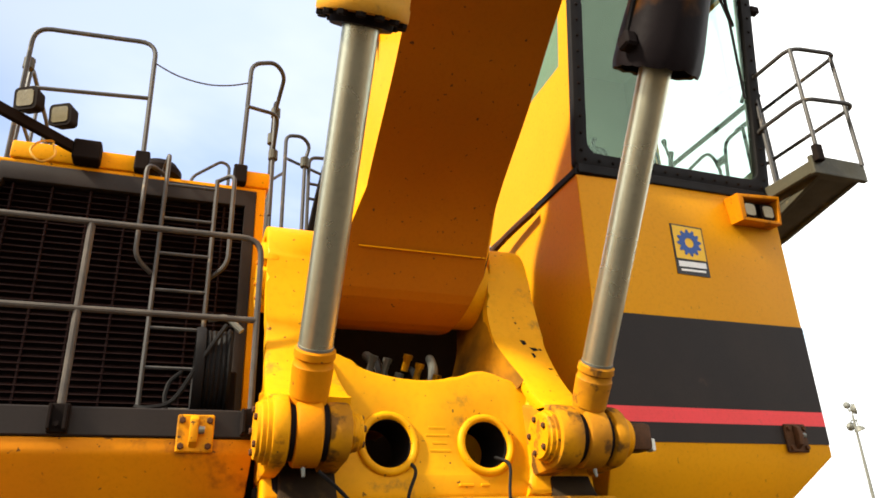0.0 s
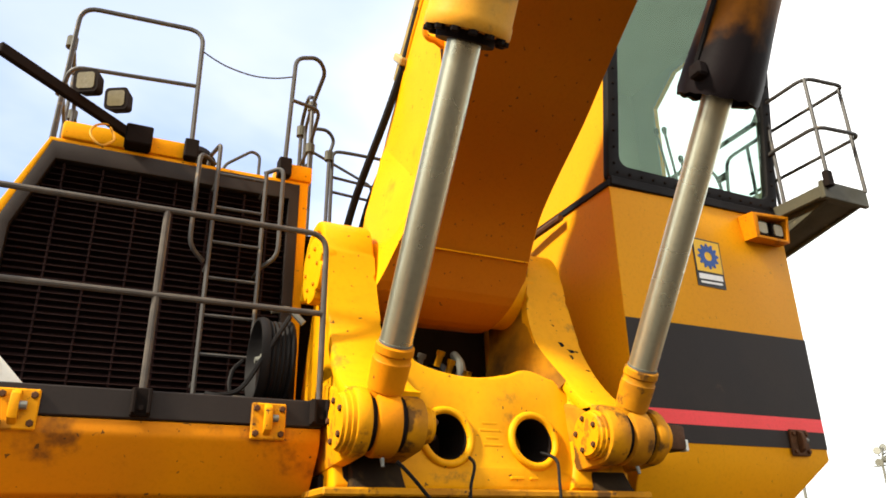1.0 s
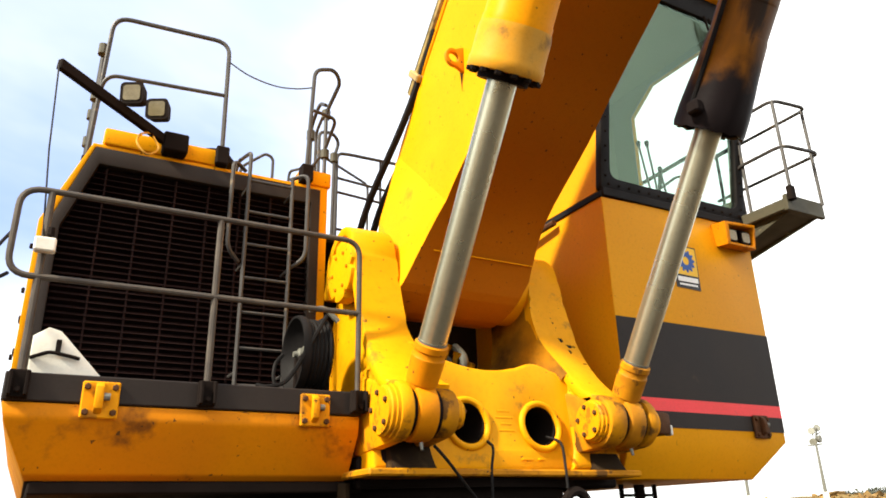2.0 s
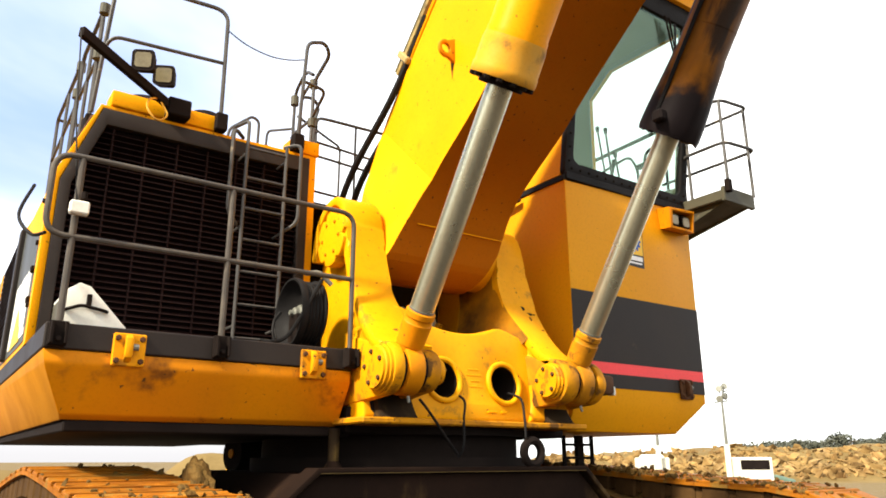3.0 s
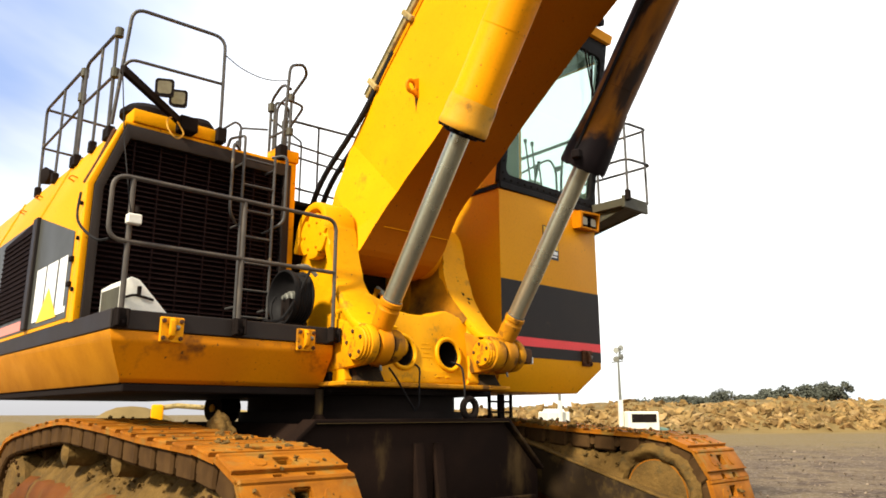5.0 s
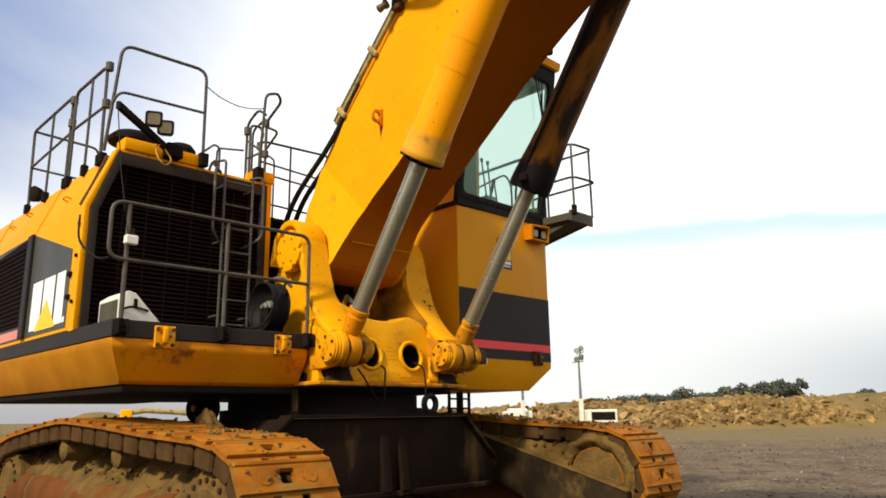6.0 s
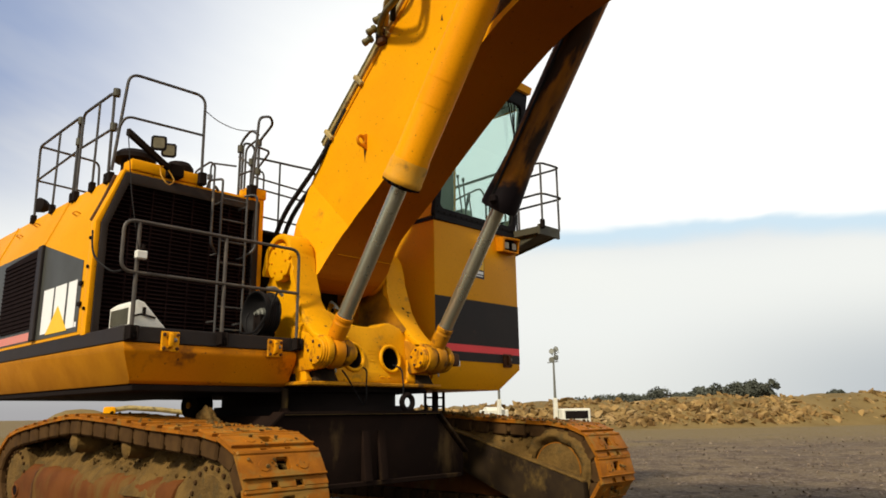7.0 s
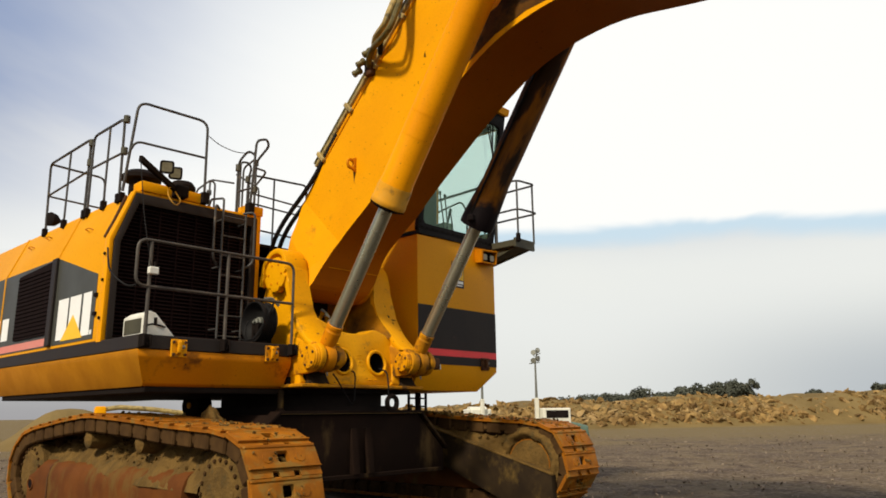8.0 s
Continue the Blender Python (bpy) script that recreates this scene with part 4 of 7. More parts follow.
def build_grille():
    y = HOUSE_Y - 0.03
    bm = plate([(-1.65, 2.46), (-1.65, 3.78), (-1.40, 4.48), (0.49, 4.48), (0.49, 2.46)], (), lambda u, v, w: (u, y - w, v), 0.02)
    core = part("radiator_grille", bm, core_metal, excavator, "tall dark louvred radiator grille", 0)
    outer = [(-1.652, 2.455), (-1.652, 3.785), (-1.405, 4.487), (0.497, 4.487), (0.497, 2.455)]
    inner = [(-1.57, 2.50), (-1.57, 3.77), (-1.365, 4.34), (0.41, 4.34), (0.41, 2.50)]
    part("grille_surround", plate(outer, [inner], lambda u, v, w: (u, y - 0.02 - w, v), 0.10, None, 0.006), charcoal, core, "charcoal grille surround")
    z, pitch = 2.52, 0.0515
    while z < 4.31:
        left = -1.565 if z < 3.75 else -1.565 + (z - 3.75) / (4.34 - 3.77) * 0.205
        prof = [(y - 0.03, z + 0.030), (y - 0.035, z + 0.034), (y - 0.085, z + 0.004), (y - 0.08, z)]
        part("slat", prism_x(prof, left, 0.408), slat_metal, core)
        z += pitch
    for x in (-1.30, -1.03, -0.76, -0.49, -0.22, 0.05, 0.25):
        top = 4.29 if x > -1.34 else 4.0
        part("divider", block(x - 0.008, x + 0.008, y - 0.078, y - 0.03, 2.50, top + 0.04, 0.002), slat_metal, core)
    return core


build_grille()


def build_ladder():
    y = 5.36
    bm = tube(fillet([(-0.21, y, 2.56), (-0.21, y, 4.62), (-0.25, y + 0.30, 4.66), (-0.27, y + 0.34, 4.5)], 0.05, 4), 0.017, 8)
    tube([(0.17, y, 2.56), (0.17, y, 4.44)], 0.017, 8, bm)
    ladder = part("ladder", bm, rail_steel, excavator, "narrow dark steel ladder up to the roof")
    for k in range(7):
        z = 2.60 + k * 0.292
        part("rung", tube([(-0.21, y, z), (0.17, y, z)], 0.013, 6), rail_steel, ladder)
    for x, s in ((-0.36, 1), (0.30, -1)):
        pts = fillet([(x + 0.13 * s, y + 0.08, 4.47), (x, y - 0.04, 4.50), (x, y - 0.04, 3.70), (x + 0.12 * s, y + 0.06, 3.62)], 0.12, 6)
        part("grab_bar", tube(pts, 0.018, 8), rail_steel, ladder)
    for x in (-0.21, 0.17):
        for z in (2.7, 3.6, 4.3):
            part("stay", tube([(x, y, z), (x, y + 0.22, z)], 0.012, 6), rail_steel, ladder)


build_ladder()


# -- roof: sills, rails, lamps, stacks --
def build_roof():
    part("roof_sill", block(-1.36, -0.42, 5.56, 5.82, 4.53, 4.68, 0.02, seg=2), paint, house, "yellow box sill on the roof edge")
    part("roof_sill", block(0.30, 0.60, 5.56, 5.82, 4.53, 4.68, 0.02, seg=2), paint, house)
    for x in (-0.42, 0.35):
        part("rail_socket", block(x - 0.055, x + 0.055, 5.50, 5.62, 4.53, 4.70, 0.01), dark_iron, house)
    for cx, cy, r, up_z in ((-0.86, 6.70, 0.29, 0.70), (-0.33, 6.42, 0.20, 0.60)):
        part("breather_cap", turned((cx, cy, 4.50), (0, 0, 1), [(0, r * 0.6), (up_z - 0.17, r * 0.6), (up_z - 0.16, r), (up_z - 0.10, r), (up_z - 0.03, r * 0.75), (up_z, 0.05)], 28), dark_iron, house, "round black breather cap")
    r = 0.020
    front = tube(fillet([(-0.42, 5.56, 4.6), (-0.44, 5.55, 5.80), (-1.42, 5.72, 5.87), (-1.46, 5.92, 4.58)], 0.14, 6), r, 8)
    tube(fillet([(-0.435, 5.555, 5.235), (-1.41, 5.76, 5.29), (-1.455, 5.85, 5.10)], 0.1, 5), r * 0.9, 8, front)
    part("roof_rail", front, rail_steel, excavator, "dark grey tubular roof handrail")
    s1 = tube(fillet([(-1.46, 6.02, 4.58), (-1.46, 6.05, 5.70), (-1.46, 7.10, 5.71), (-1.46, 7.10, 4.55)], 0.12, 5), r, 8)
    tube([(-1.46, 6.03, 5.17), (-1.46, 7.10, 5.19)], r * 0.85, 8, s1)
    tube([(-1.46, 6.53, 4.55), (-1.46, 6.53, 5.70)], r * 0.85, 8, s1)
    side1 = part("roof_rail", s1, rail_steel, excavator)
    s2 = tube(fillet([(-1.46, 7.21, 4.55), (-1.46, 7.21, 5.70), (-1.46, 8.86, 5.70), (-1.45, 8.80, 4.50)], 0.1, 5), r, 8)
    tube([(-1.46, 7.21, 5.18), (-1.46, 8.84, 5.13)], r * 0.85, 8, s2)
    tube([(-1.46, 8.00, 4.55), (-1.46, 8.00, 5.70)], r * 0.85, 8, s2)
    side2 = part("roof_rail", s2, rail_steel, excavator)
    s3 = tube(fillet([(-1.45, 8.86, 5.70), (-0.55, 8.86, 5.66), (-0.50, 8.86, 4.50)], 0.12, 5), r, 8)
    tube([(-1.45, 8.84, 5.13), (-0.5, 8.86, 5.10)], r * 0.85, 8, s3)
    part("roof_rail", s3, rail_steel, excavator)
    for y, z in ((5.97, 5.66), (5.97, 5.18), (7.155, 5.30), (7.155, 5.62)):
        part("rail_clamp", turned((-1.465, y, z - 0.05), (0, 0, 1), [(0, 0.03), (0.0, 0.046), (0.1, 0.046), (0.1, 0.03)], 10), olive_step, side1)
    for y in (5.94, 6.04, 6.53, 7.10, 7.21, 8.00, 8.80):
        part("rail_foot", block(-1.50, -1.42, y - 0.035, y + 0.035, 4.42, 4.56, 0.01), dark_iron, side2)
    part("roof_lamp", turned((-1.38, 8.75, 4.72), (-1, -0.3, 0), [(-0.14, 0.03), (-0.05, 0.1), (0.05, 0.12), (0.06, 0.1)], 16), dark_iron, excavator, "small round black lamp")
    # hoops on the gap to the walkway
    hoop = tube(fillet([(0.35, 5.56, 4.6), (0.37, 5.48, 5.72), (0.58, 5.52, 5.81), (0.68, 5.60, 5.74), (0.645, 5.90, 5.54), (0.65, 5.92, 4.45)], 0.09, 6), r, 8)
    tube(fillet([(0.365, 5.49, 5.27), (0.64, 5.58, 5.29), (0.65, 5.90, 5.13)], 0.08, 4), r * 0.85, 8, hoop)
    gate = part("roof_hoop", hoop, rail_steel, excavator, "narrow dark tubular hoop rail")
    for z in (5.52, 5.06):
        part("rail_clamp", turned((0.65, 5.915, z - 0.04), (0, 0, 1), [(0, 0.03), (0, 0.044), (0.09, 0.044), (0.09, 0.03)], 10), olive_step, gate)
    hoop = tube(fillet([(0.69, 6.51, 4.3), (0.69, 6.51, 5.70), (0.67, 6.18, 5.82), (0.655, 5.95, 5.66)], 0.12, 6), r, 8)
    tube(fillet([(0.70, 6.36, 4.3), (0.70, 6.36, 5.56), (0.66, 5.98, 5.60)], 0.10, 5), r * 0.85, 8, hoop)
    tube([(0.69, 6.51, 5.17), (0.655, 5.95, 5.12)], r * 0.85, 8, hoop)
    gate = part("roof_hoop", hoop, rail_steel, excavator, "narrow dark tubular hoop rail")
    part("rail_clamp", turned((0.69, 6.51, 5.54), (0, 0, 1), [(0, 0.03), (0, 0.046), (0.11, 0.046), (0.11, 0.03)], 10), olive_step, gate)
    hoop = tube(fillet([(0.86, 6.72, 4.2), (0.86, 6.72, 5.80), (1.04, 6.76, 5.84), (1.13, 6.80, 5.76), (1.085, 6.82, 5.58), (1.08, 6.84, 4.2)], 0.08, 6), r, 8)
    gate = part("roof_hoop", hoop, rail_steel, excavator, "narrow dark tubular hoop rail")
    part("rail_clamp", turned((1.083, 6.825, 5.50), (0, 0, 1), [(0, 0.03), (0, 0.046), (0.11, 0.046), (0.11, 0.03)], 10), olive_step, gate)
    back = tube(fillet([(1.14, 6.88, 4.2), (1.14, 6.88, 5.66), (1.30, 6.92, 5.70), (2.60, 7.16, 5.86), (2.60, 7.16, 4.2)], 0.12, 5), r, 8)
    for z in (5.34, 5.16, 4.70):
        tube([(1.14, 6.88, z), (2.60, 7.16, z + 0.06)], r * 0.85, 8, back)
    tube([(1.76, 7.02, 4.2), (1.76, 7.02, 5.75)], r * 0.85, 8, back)
    part("walkway_rail", back, rail_steel, excavator)
    low = tube(fillet([(0.76, 7.58, 4.2), (0.78, 7.58, 5.66), (0.88, 6.95, 5.47)], 0.1, 5), r * 0.85, 8)
    tube(fillet([(0.90, 6.90, 5.62), (1.90, 7.74, 5.78), (1.90, 7.74, 4.2)], 0.1, 5), r * 0.85, 8, low)
    turned((0.77, 7.58, 5.36), (0, 0, 1), [(0, 0.02), (0.01, 0.045), (0.09, 0.045), (0.1, 0.02)], 8, low)
    part("roof_rail", low, rail_steel, excavator)
    part("roof_loop", tube(fillet([(-0.10, 6.5, 4.4), (-0.04, 6.5, 5.04), (0.22, 6.55, 5.28), (0.30, 6.55, 5.24), (0.30, 6.55, 4.4)], 0.06, 4), r * 0.8, 8), rail_steel, excavator)
    chain = spline([(-0.44, 5.55, 5.60), (-0.24, 5.54, 5.50), (0.0, 5.53, 5.455), (0.20, 5.51, 5.47), (0.365, 5.49, 5.52)], 6)
    part("chain", tube(chain, 0.007, 5), rail_steel, excavator, "thin slack safety chain")
    # lamp arm reaching out over the grille
    a, b = Vector((-0.80, 5.58, 4.62)), Vector((-1.74, 4.80, 4.70))
    d = (b - a).normalized()
    bm = bmesh.new()
    bmesh.ops.create_cube(bm, size=1.0)
    m = Matrix.Translation((a + b) / 2) @ d.to_track_quat("X", "Z").to_matrix().to_4x4() @ Matrix.Diagonal(((b - a).length, 0.05, 0.085, 1))
    bmesh.ops.transform(bm, matrix=m, verts=bm.verts)
    bmesh.ops.bevel(bm, geom=bm.edges[:], offset=0.006, segments=1, affect="EDGES")
    block(-0.92, -0.72, 5.44, 5.66, 4.53, 4.70, 0.012, bm)
    arm = part("lamp_arm", bm, dark_iron, excavator, "dark steel lamp arm on the roof edge")
    part("cord", tube([b, (-1.70, 4.66, 3.95), (-1.64, 4.50, 3.28)], 0.006, 5), rubber, arm)
    part("cord", tube(spline([(-0.95, 5.46, 4.66), (-1.10, 5.30, 4.55), (-1.14, 5.18, 4.40), (-1.06, 5.15, 4.30), (-0.98, 5.18, 4.38), (-1.02, 5.26, 4.52)], 6), 0.009, 6), dusty_paint, arm, "loose looped lamp cord")
    for c in (Vector((-1.23, 5.12, 4.79)), Vector((-1.02, 5.29, 4.795))):
        turn = pose(*c, 8, 0, -28)
        hb = plate(rounded(-0.092, 0.092, -0.090, 0.090, 0.036), (), lambda u, v, q: (u * (1 - 1.6 * q), q, v * (1 - 1.6 * q)), 0.11)
        bmesh.ops.transform(hb, matrix=turn, verts=hb.verts)
        lamp = part("work_lamp", hb, dark_iron, arm, "square work lamp")
        fb = plate(rounded(-0.066, 0.066, -0.064, 0.064, 0.024), (), lambda u, v, q: (u, -0.006 + q, v), 0.01)
        bmesh.ops.transform(fb, matrix=turn, verts=fb.verts)
        part("lens", fb, work_lens, lamp)


build_roof()


# -- things standing on the platform --
def build_platform_gear():
    prof = [(-1.60, 2.46), (-1.60, 2.70), (-1.52, 2.76), (-1.45, 2.74), (-1.19, 2.47), (-1.19, 2.46)]
    cover = part("tool_box", plate(prof, (), lambda u, v, w: (u, 4.66 + w, v), 0.55, None, 0.012), white_paint, excavator, "white sloping metal tool box")
    part("hasp", tube(fillet([(-1.60, 4.65, 2.56), (-1.50, 4.63, 2.60), (-1.38, 4.63, 2.58), (-1.33, 4.64, 2.57)], 0.03), 0.012, 6), dark_iron, cover)
    part("side_panel", plate([(4.71, 2.49), (5.16, 2.49), (5.16, 2.67), (4.71, 2.67)], (), lambda u, v, w: (-1.601 - w, u, v), 0.006), olive_step, cover, "dull olive side panel", 0)
    part("hasp", block(-1.47, -1.44, 4.63, 4.66, 2.60, 2.68, 0.003), dark_iron, cover)
    c = (0.12, 4.98, 2.79)
    reel = part("hose_reel", turned(c, (1, 0, 0), [(0.13, 0.03), (0.13, 0.10), (0.115, 0.18), (0.05, 0.245), (0.02, 0.262), (0.0, 0.275), (0.0, 0.292), (0.03, 0.300), (0.06, 0.292), (0.07, 0.25), (0.19, 0.25), (0.21, 0.295), (0.23, 0.285), (0.23, 0.1)], 36), rubber, excavator, "black coiled hose reel")
    for k in range(4):
        x = 0.205 + k * 0.032
        ring = [(x, 4.98 + 0.262 * math.cos(2 * math.pi * j / 28), 2.79 + 0.262 * math.sin(2 * math.pi * j / 28)) for j in range(29)]
        part("coil", tube(ring, 0.017, 6), rubber, reel)
    part("hub", turned((0.13, 4.98, 2.79), (1, 0, 0), [(0, 0.022), (0.03, 0.03), (0.04, 0.05), (0.07, 0.055), (0.08, 0.075), (0.14, 0.085)], 18), galvanised, reel, "bare metal hub")
    part("reel_stand", block(0.16, 0.40, 4.9, 5.06, 2.45, 2.78, 0.01), dark_iron, reel)
    part("handle", tube(fillet([(0.05, 4.98, 2.78), (-0.02, 4.93, 2.70), (-0.04, 4.90, 2.60), (-0.02, 4.88, 2.50)], 0.03), 0.014, 6), rubber, reel)
    part("fitting", tube(fillet([(0.18, 4.80, 3.10), (0.30, 4.78, 3.12), (0.40, 4.76, 3.02)], 0.04), 0.022, 8), galvanised, reel)
    part("hose_end", tube(spline([(0.30, 4.74, 3.05), (0.16, 4.70, 2.80), (0.02, 4.74, 2.55), (-0.12, 4.72, 2.49), (-0.2, 4.75, 2.5)], 6), 0.016, 6), rubber, reel)


build_platform_gear()


# -- main casting that carries the boom --
def build_bracket():
    ear = [(5.50, 3.40), (5.44, 3.72), (5.27, 3.90), (5.07, 3.94), (4.92, 3.87), (4.83, 3.73), (4.79, 3.55), (4.75, 3.38), (4.67, 3.14), (4.57, 2.92), (4.42, 2.70),
           (4.25, 2.54), (4.12, 2.47)]
    front_line = [(p.x, p.y) for p in spline([(y, z, 0) for y, z in ear], 4)]
    foot_line = [(4.20, 2.44), (4.42, 2.32), (4.48, 1.95), (5.80, 1.92), (5.80, 2.5)]
    top_line = spline([(0.62, 2.66, 0), (0.85, 2.86, 0), (1.02, 2.84, 0), (1.18, 2.75, 0), (1.40, 2.70, 0), (1.62, 2.69, 0), (1.84, 2.725, 0), (2.0, 2.775, 0), (2.14, 2.75, 0), (2.34, 2.66, 0), (2.62, 2.60, 0)], 4)
    saddle = [(0.55, 1.92), (0.55, 2.62)] + [(p.x, p.y) for p in top_line] + [(2.70, 1.92)]
    base = part("boom_bracket", plate(
        saddle,
        [circle(1.315, 2.255, 0.165), circle(1.985, 2.255, 0.165)],
        lambda u, v, w: (u, 4.37 + (v - 1.92) * 0.16 + w + 0.10 * max(0, abs(u - 1.65) - 0.75), v), 0.30, None, 0.03), cast_paint, excavator, "heavy yellow casting with two round ports, carrying the boom")
    for cx in (1.315, 1.985):
        ring = [(cx + 0.178 * math.cos(2 * math.pi * k / 32), 4.421 + 0.178 * math.sin(2 * math.pi * k / 32) * 0.16, 2.255 + 0.178 * math.sin(2 * math.pi * k / 32)) for k in range(33)]
        part("port_rim", tube(ring, 0.027, 10), cast_paint, base, "rounded rim of the port", 80)
        # near-black tube added for the dark depth of the port
        part("port_sleeve", turned((cx, 4.44, 2.255), (0, 1, 0), [(0, 0.150), (0, 0.164), (0.42, 0.164), (0.42, 0.150)], 28, None, True), dark_iron, base)
    inset = []
    for k, (y, z) in enumerate(front_line):
        a, b = front_line[max(k - 1, 0)], front_line[min(k + 1, len(front_line) - 1)]
        t = Vector((b[0] - a[0], b[1] - a[1])).normalized()
        inset.append((y - t.y * 0.085, z + t.x * 0.085))
    setback = [(y + (q[0] - y) * 0.25, z + (q[1] - z) * 0.25) for (y, z), q in zip(front_line, inset)]
    for sign in (-1, 1):
        def put_web(u, v, w, sign=sign):
            return (XC + sign * (0.72 + w), u, v)

        def put_rim(u, v, w, sign=sign):
            spread = 0.10 * max(0.0, min(1.0, (3.0 - v) / 0.5))
            wide = 0.38 if sign < 0 else 0.30
            inward = 0.0 if sign < 0 else 0.12 * max(0.0, min(1.0, (3.85 - v) / 0.6)) * max(0.0, min(1.0, (v - 2.72) / 0.3)) - spread * 0.8
            return (XC + sign * (0.69 - inward - spread * 0.9 + w * (wide + inward + spread * 1.1) / 0.38), u, v)
        web = part("ear", plate(setback + foot_line, (), put_web, 0.24, None, 0.02), cast_paint, base, "upright boom ear")
        part("ear_rim", plate(front_line + inset[::-1], (), put_rim, 0.38, None, 0.02), cast_paint, web, "broad rounded rim of the ear")
    # concave inner flank of the ear beside the boom foot, coloured for grease and shade
    flank = bmesh.new()
    rings = []
    for (y, z), q in zip(front_line, inset):
        if not 2.70 < z < 3.80:
            continue
        n = Vector((q[0] - y, q[1] - z)).normalized()
        x_in = XC + 0.69 - 0.12 * max(0.0, min(1.0, (3.85 - z) / 0.6)) * max(0.0, min(1.0, (z - 2.72) / 0.3)) - 0.01 * max(0.0, min(1.0, (3.0 - z) / 0.5))
        flare = 0.03 + 0.36 * max(0.0, min(1.0, (3.30 - z) / 0.55)) ** 1.4
        line = [(x_in + 0.06, 0.03), (x_in + 0.004, 0.004)] + [(x_in - flare * (k / 6) ** 1.25, 0.02 + 0.60 * k / 6) for k in range(1, 7)] + [(x_in + 0.06, 0.62)]
        rings.append([flank.verts.new((x, y + n.x * d, max(z + n.y * d, 2.60))) for x, d in line])
    for a, b in zip(rings, rings[1:]):
        for k in range(len(a)):
            flank.faces.new((a[k], a[(k + 1) % len(a)], b[(k + 1) % len(a)], b[k]))
    flank.faces.new(rings[0])
    flank.faces.new(rings[-1])
    part("ear_flank", flank, ear_grease_shade, base, "hollow inner side of the ear, brown with old grease and painted shade", 60)
    for x, z, w_, h_ in ((2.42, 3.02, 0.05, 0.05), (2.49, 2.98, 0.07, 0.035), (2.47, 2.93, 0.03, 0.05), (2.54, 3.0, 0.03, 0.02), (2.40, 3.22, 0.02, 0.02), (2.56, 2.80, 0.04, 0.015)):
        k = min(range(len(front_line)), key=lambda m: abs(front_line[m][1] - z) + (front_line[m][0] > 5.0))
        (y0, z0), (y1, z1) = front_line[k - 1], front_line[k + 1]
        run = Vector((0, y1 - y0, z1 - z0)).normalized()
        out = Vector((0, run.z, -run.y)) if run.z < 0 else Vector((0, -run.z, run.y))
        mid = Vector((x, *front_line[k])) + out * 0.001
        part("paint_chip", plate([(-w_ / 2, -h_ / 2), (w_ * 0.3, -h_ * 0.4), (w_ / 2, h_ * 0.2), (-w_ * 0.1, h_ / 2)], (),
                                 lambda u, v, w: tuple(mid + Vector((u, 0, 0)) + run * v + out * w), 0.002), black_grease, base, "", 0)
    # grease dripped down the casting under the cylinder feet
    for drip in ([(0.60, 2.06), (0.66, 2.14), (0.80, 2.16), (0.93, 2.10), (0.96, 2.00), (0.90, 1.97), (0.86, 1.93), (0.74, 1.95), (0.66, 1.93), (0.61, 1.98)],
                 [(2.42, 2.05), (2.50, 2.12), (2.62, 2.10), (2.66, 1.96), (2.58, 1.93), (2.50, 1.97), (2.44, 1.94)]):
        part("grease_stain", plate(drip, (), lambda u, v, w: (u, 4.37 + (v - 1.92) * 0.16 - 0.003 - w + 0.10 * max(0, abs(u - 1.65) - 0.75), v), 0.002), black_grease, base, "black grease stain", 0)
    # raised boss of the casting that carries the fork beside the second port
    edge = spline([(2.235, 1.92, 0), (2.275, 2.08, 0), (2.290, 2.26, 0), (2.295, 2.42, 0), (2.315, 2.54, 0), (2.38, 2.62, 0)], 4)
    boss = [(p.x, p.y) for p in edge] + [(2.74, 2.62), (2.74, 1.92)]
    part("boss", plate(boss, (), lambda u, v, w: (u, 4.345 + (v - 1.92) * 0.13 + w, v), 0.30, None, 0.045), cast_paint, base, "raised rounded boss of the casting", 80)

    def lug_shape(r):
        return [(4.75, 2.02)] + [(4.125 + r * math.cos(radians(a)), 2.27 + r * math.sin(radians(a))) for a in range(255, 89, -15)] + [(4.30, 2.27 + r * 1.1), (4.75, 2.62)]
    # forks for the cylinder feet
    for x0, x1, r, mat in ((0.535, 0.632, 0.205, lug_paint), (0.852, 0.985, 0.168, greasy_lug), (2.29, 2.452, 0.20, greasy_lug), (2.69, 2.78, 0.195, greasy_lug)):
        part("fork_lug", prism_x(lug_shape(r), x0, x1, 0.022), mat, base, "chipped fork lug")
    for x0, dx, r in ((0.535, -1, 0.185), (0.985, 1, 0.12), (2.29, -1, 0.165), (2.78, 1, 0.15)):
        cap = part("pin_cap", turned((x0, 4.125, 2.27), (dx, 0, 0), [(-0.01, r), (0.022, r), (0.026, r * 0.93), (0.05, r * 0.93), (0.058, r * 0.86), (0.075, r * 0.84), (0.08, 0.04)], 36), lug_paint, base, "round bolted pin cap")
        bolts(cap, (x0 + dx * 0.074, 4.125, 2.27), (dx, 0, 0), r * 0.66, 5, 0.95, BOLT_RUST, 0.5)
    part("pin_nut", block(2.82, 3.02, 4.04, 4.22, 2.18, 2.36, 0.03, seg=2), rusty_steel, base, "rusty greasy pin end")
    part("tag", block(3.02, 3.05, 4.06, 4.14, 2.18, 2.26, 0.006), white_paint, base)
    # boom pivot caps
    for x0, dx in ((0.63, -1),):
        cap = part("pivot_cap", prism_x([(5.05 + q * math.cos(a), 3.53 + q * math.sin(a)) for a, q in ((2 * math.pi * k / 72, 0.262 - 0.045 * max(0.0, math.cos(12 * math.pi * k / 72)) ** 5) for k in range(72))],
                                           min(x0, x0 + dx * 0.12), max(x0, x0 + dx * 0.12), 0.012), cast_paint, base, "large scalloped boom pivot cap")
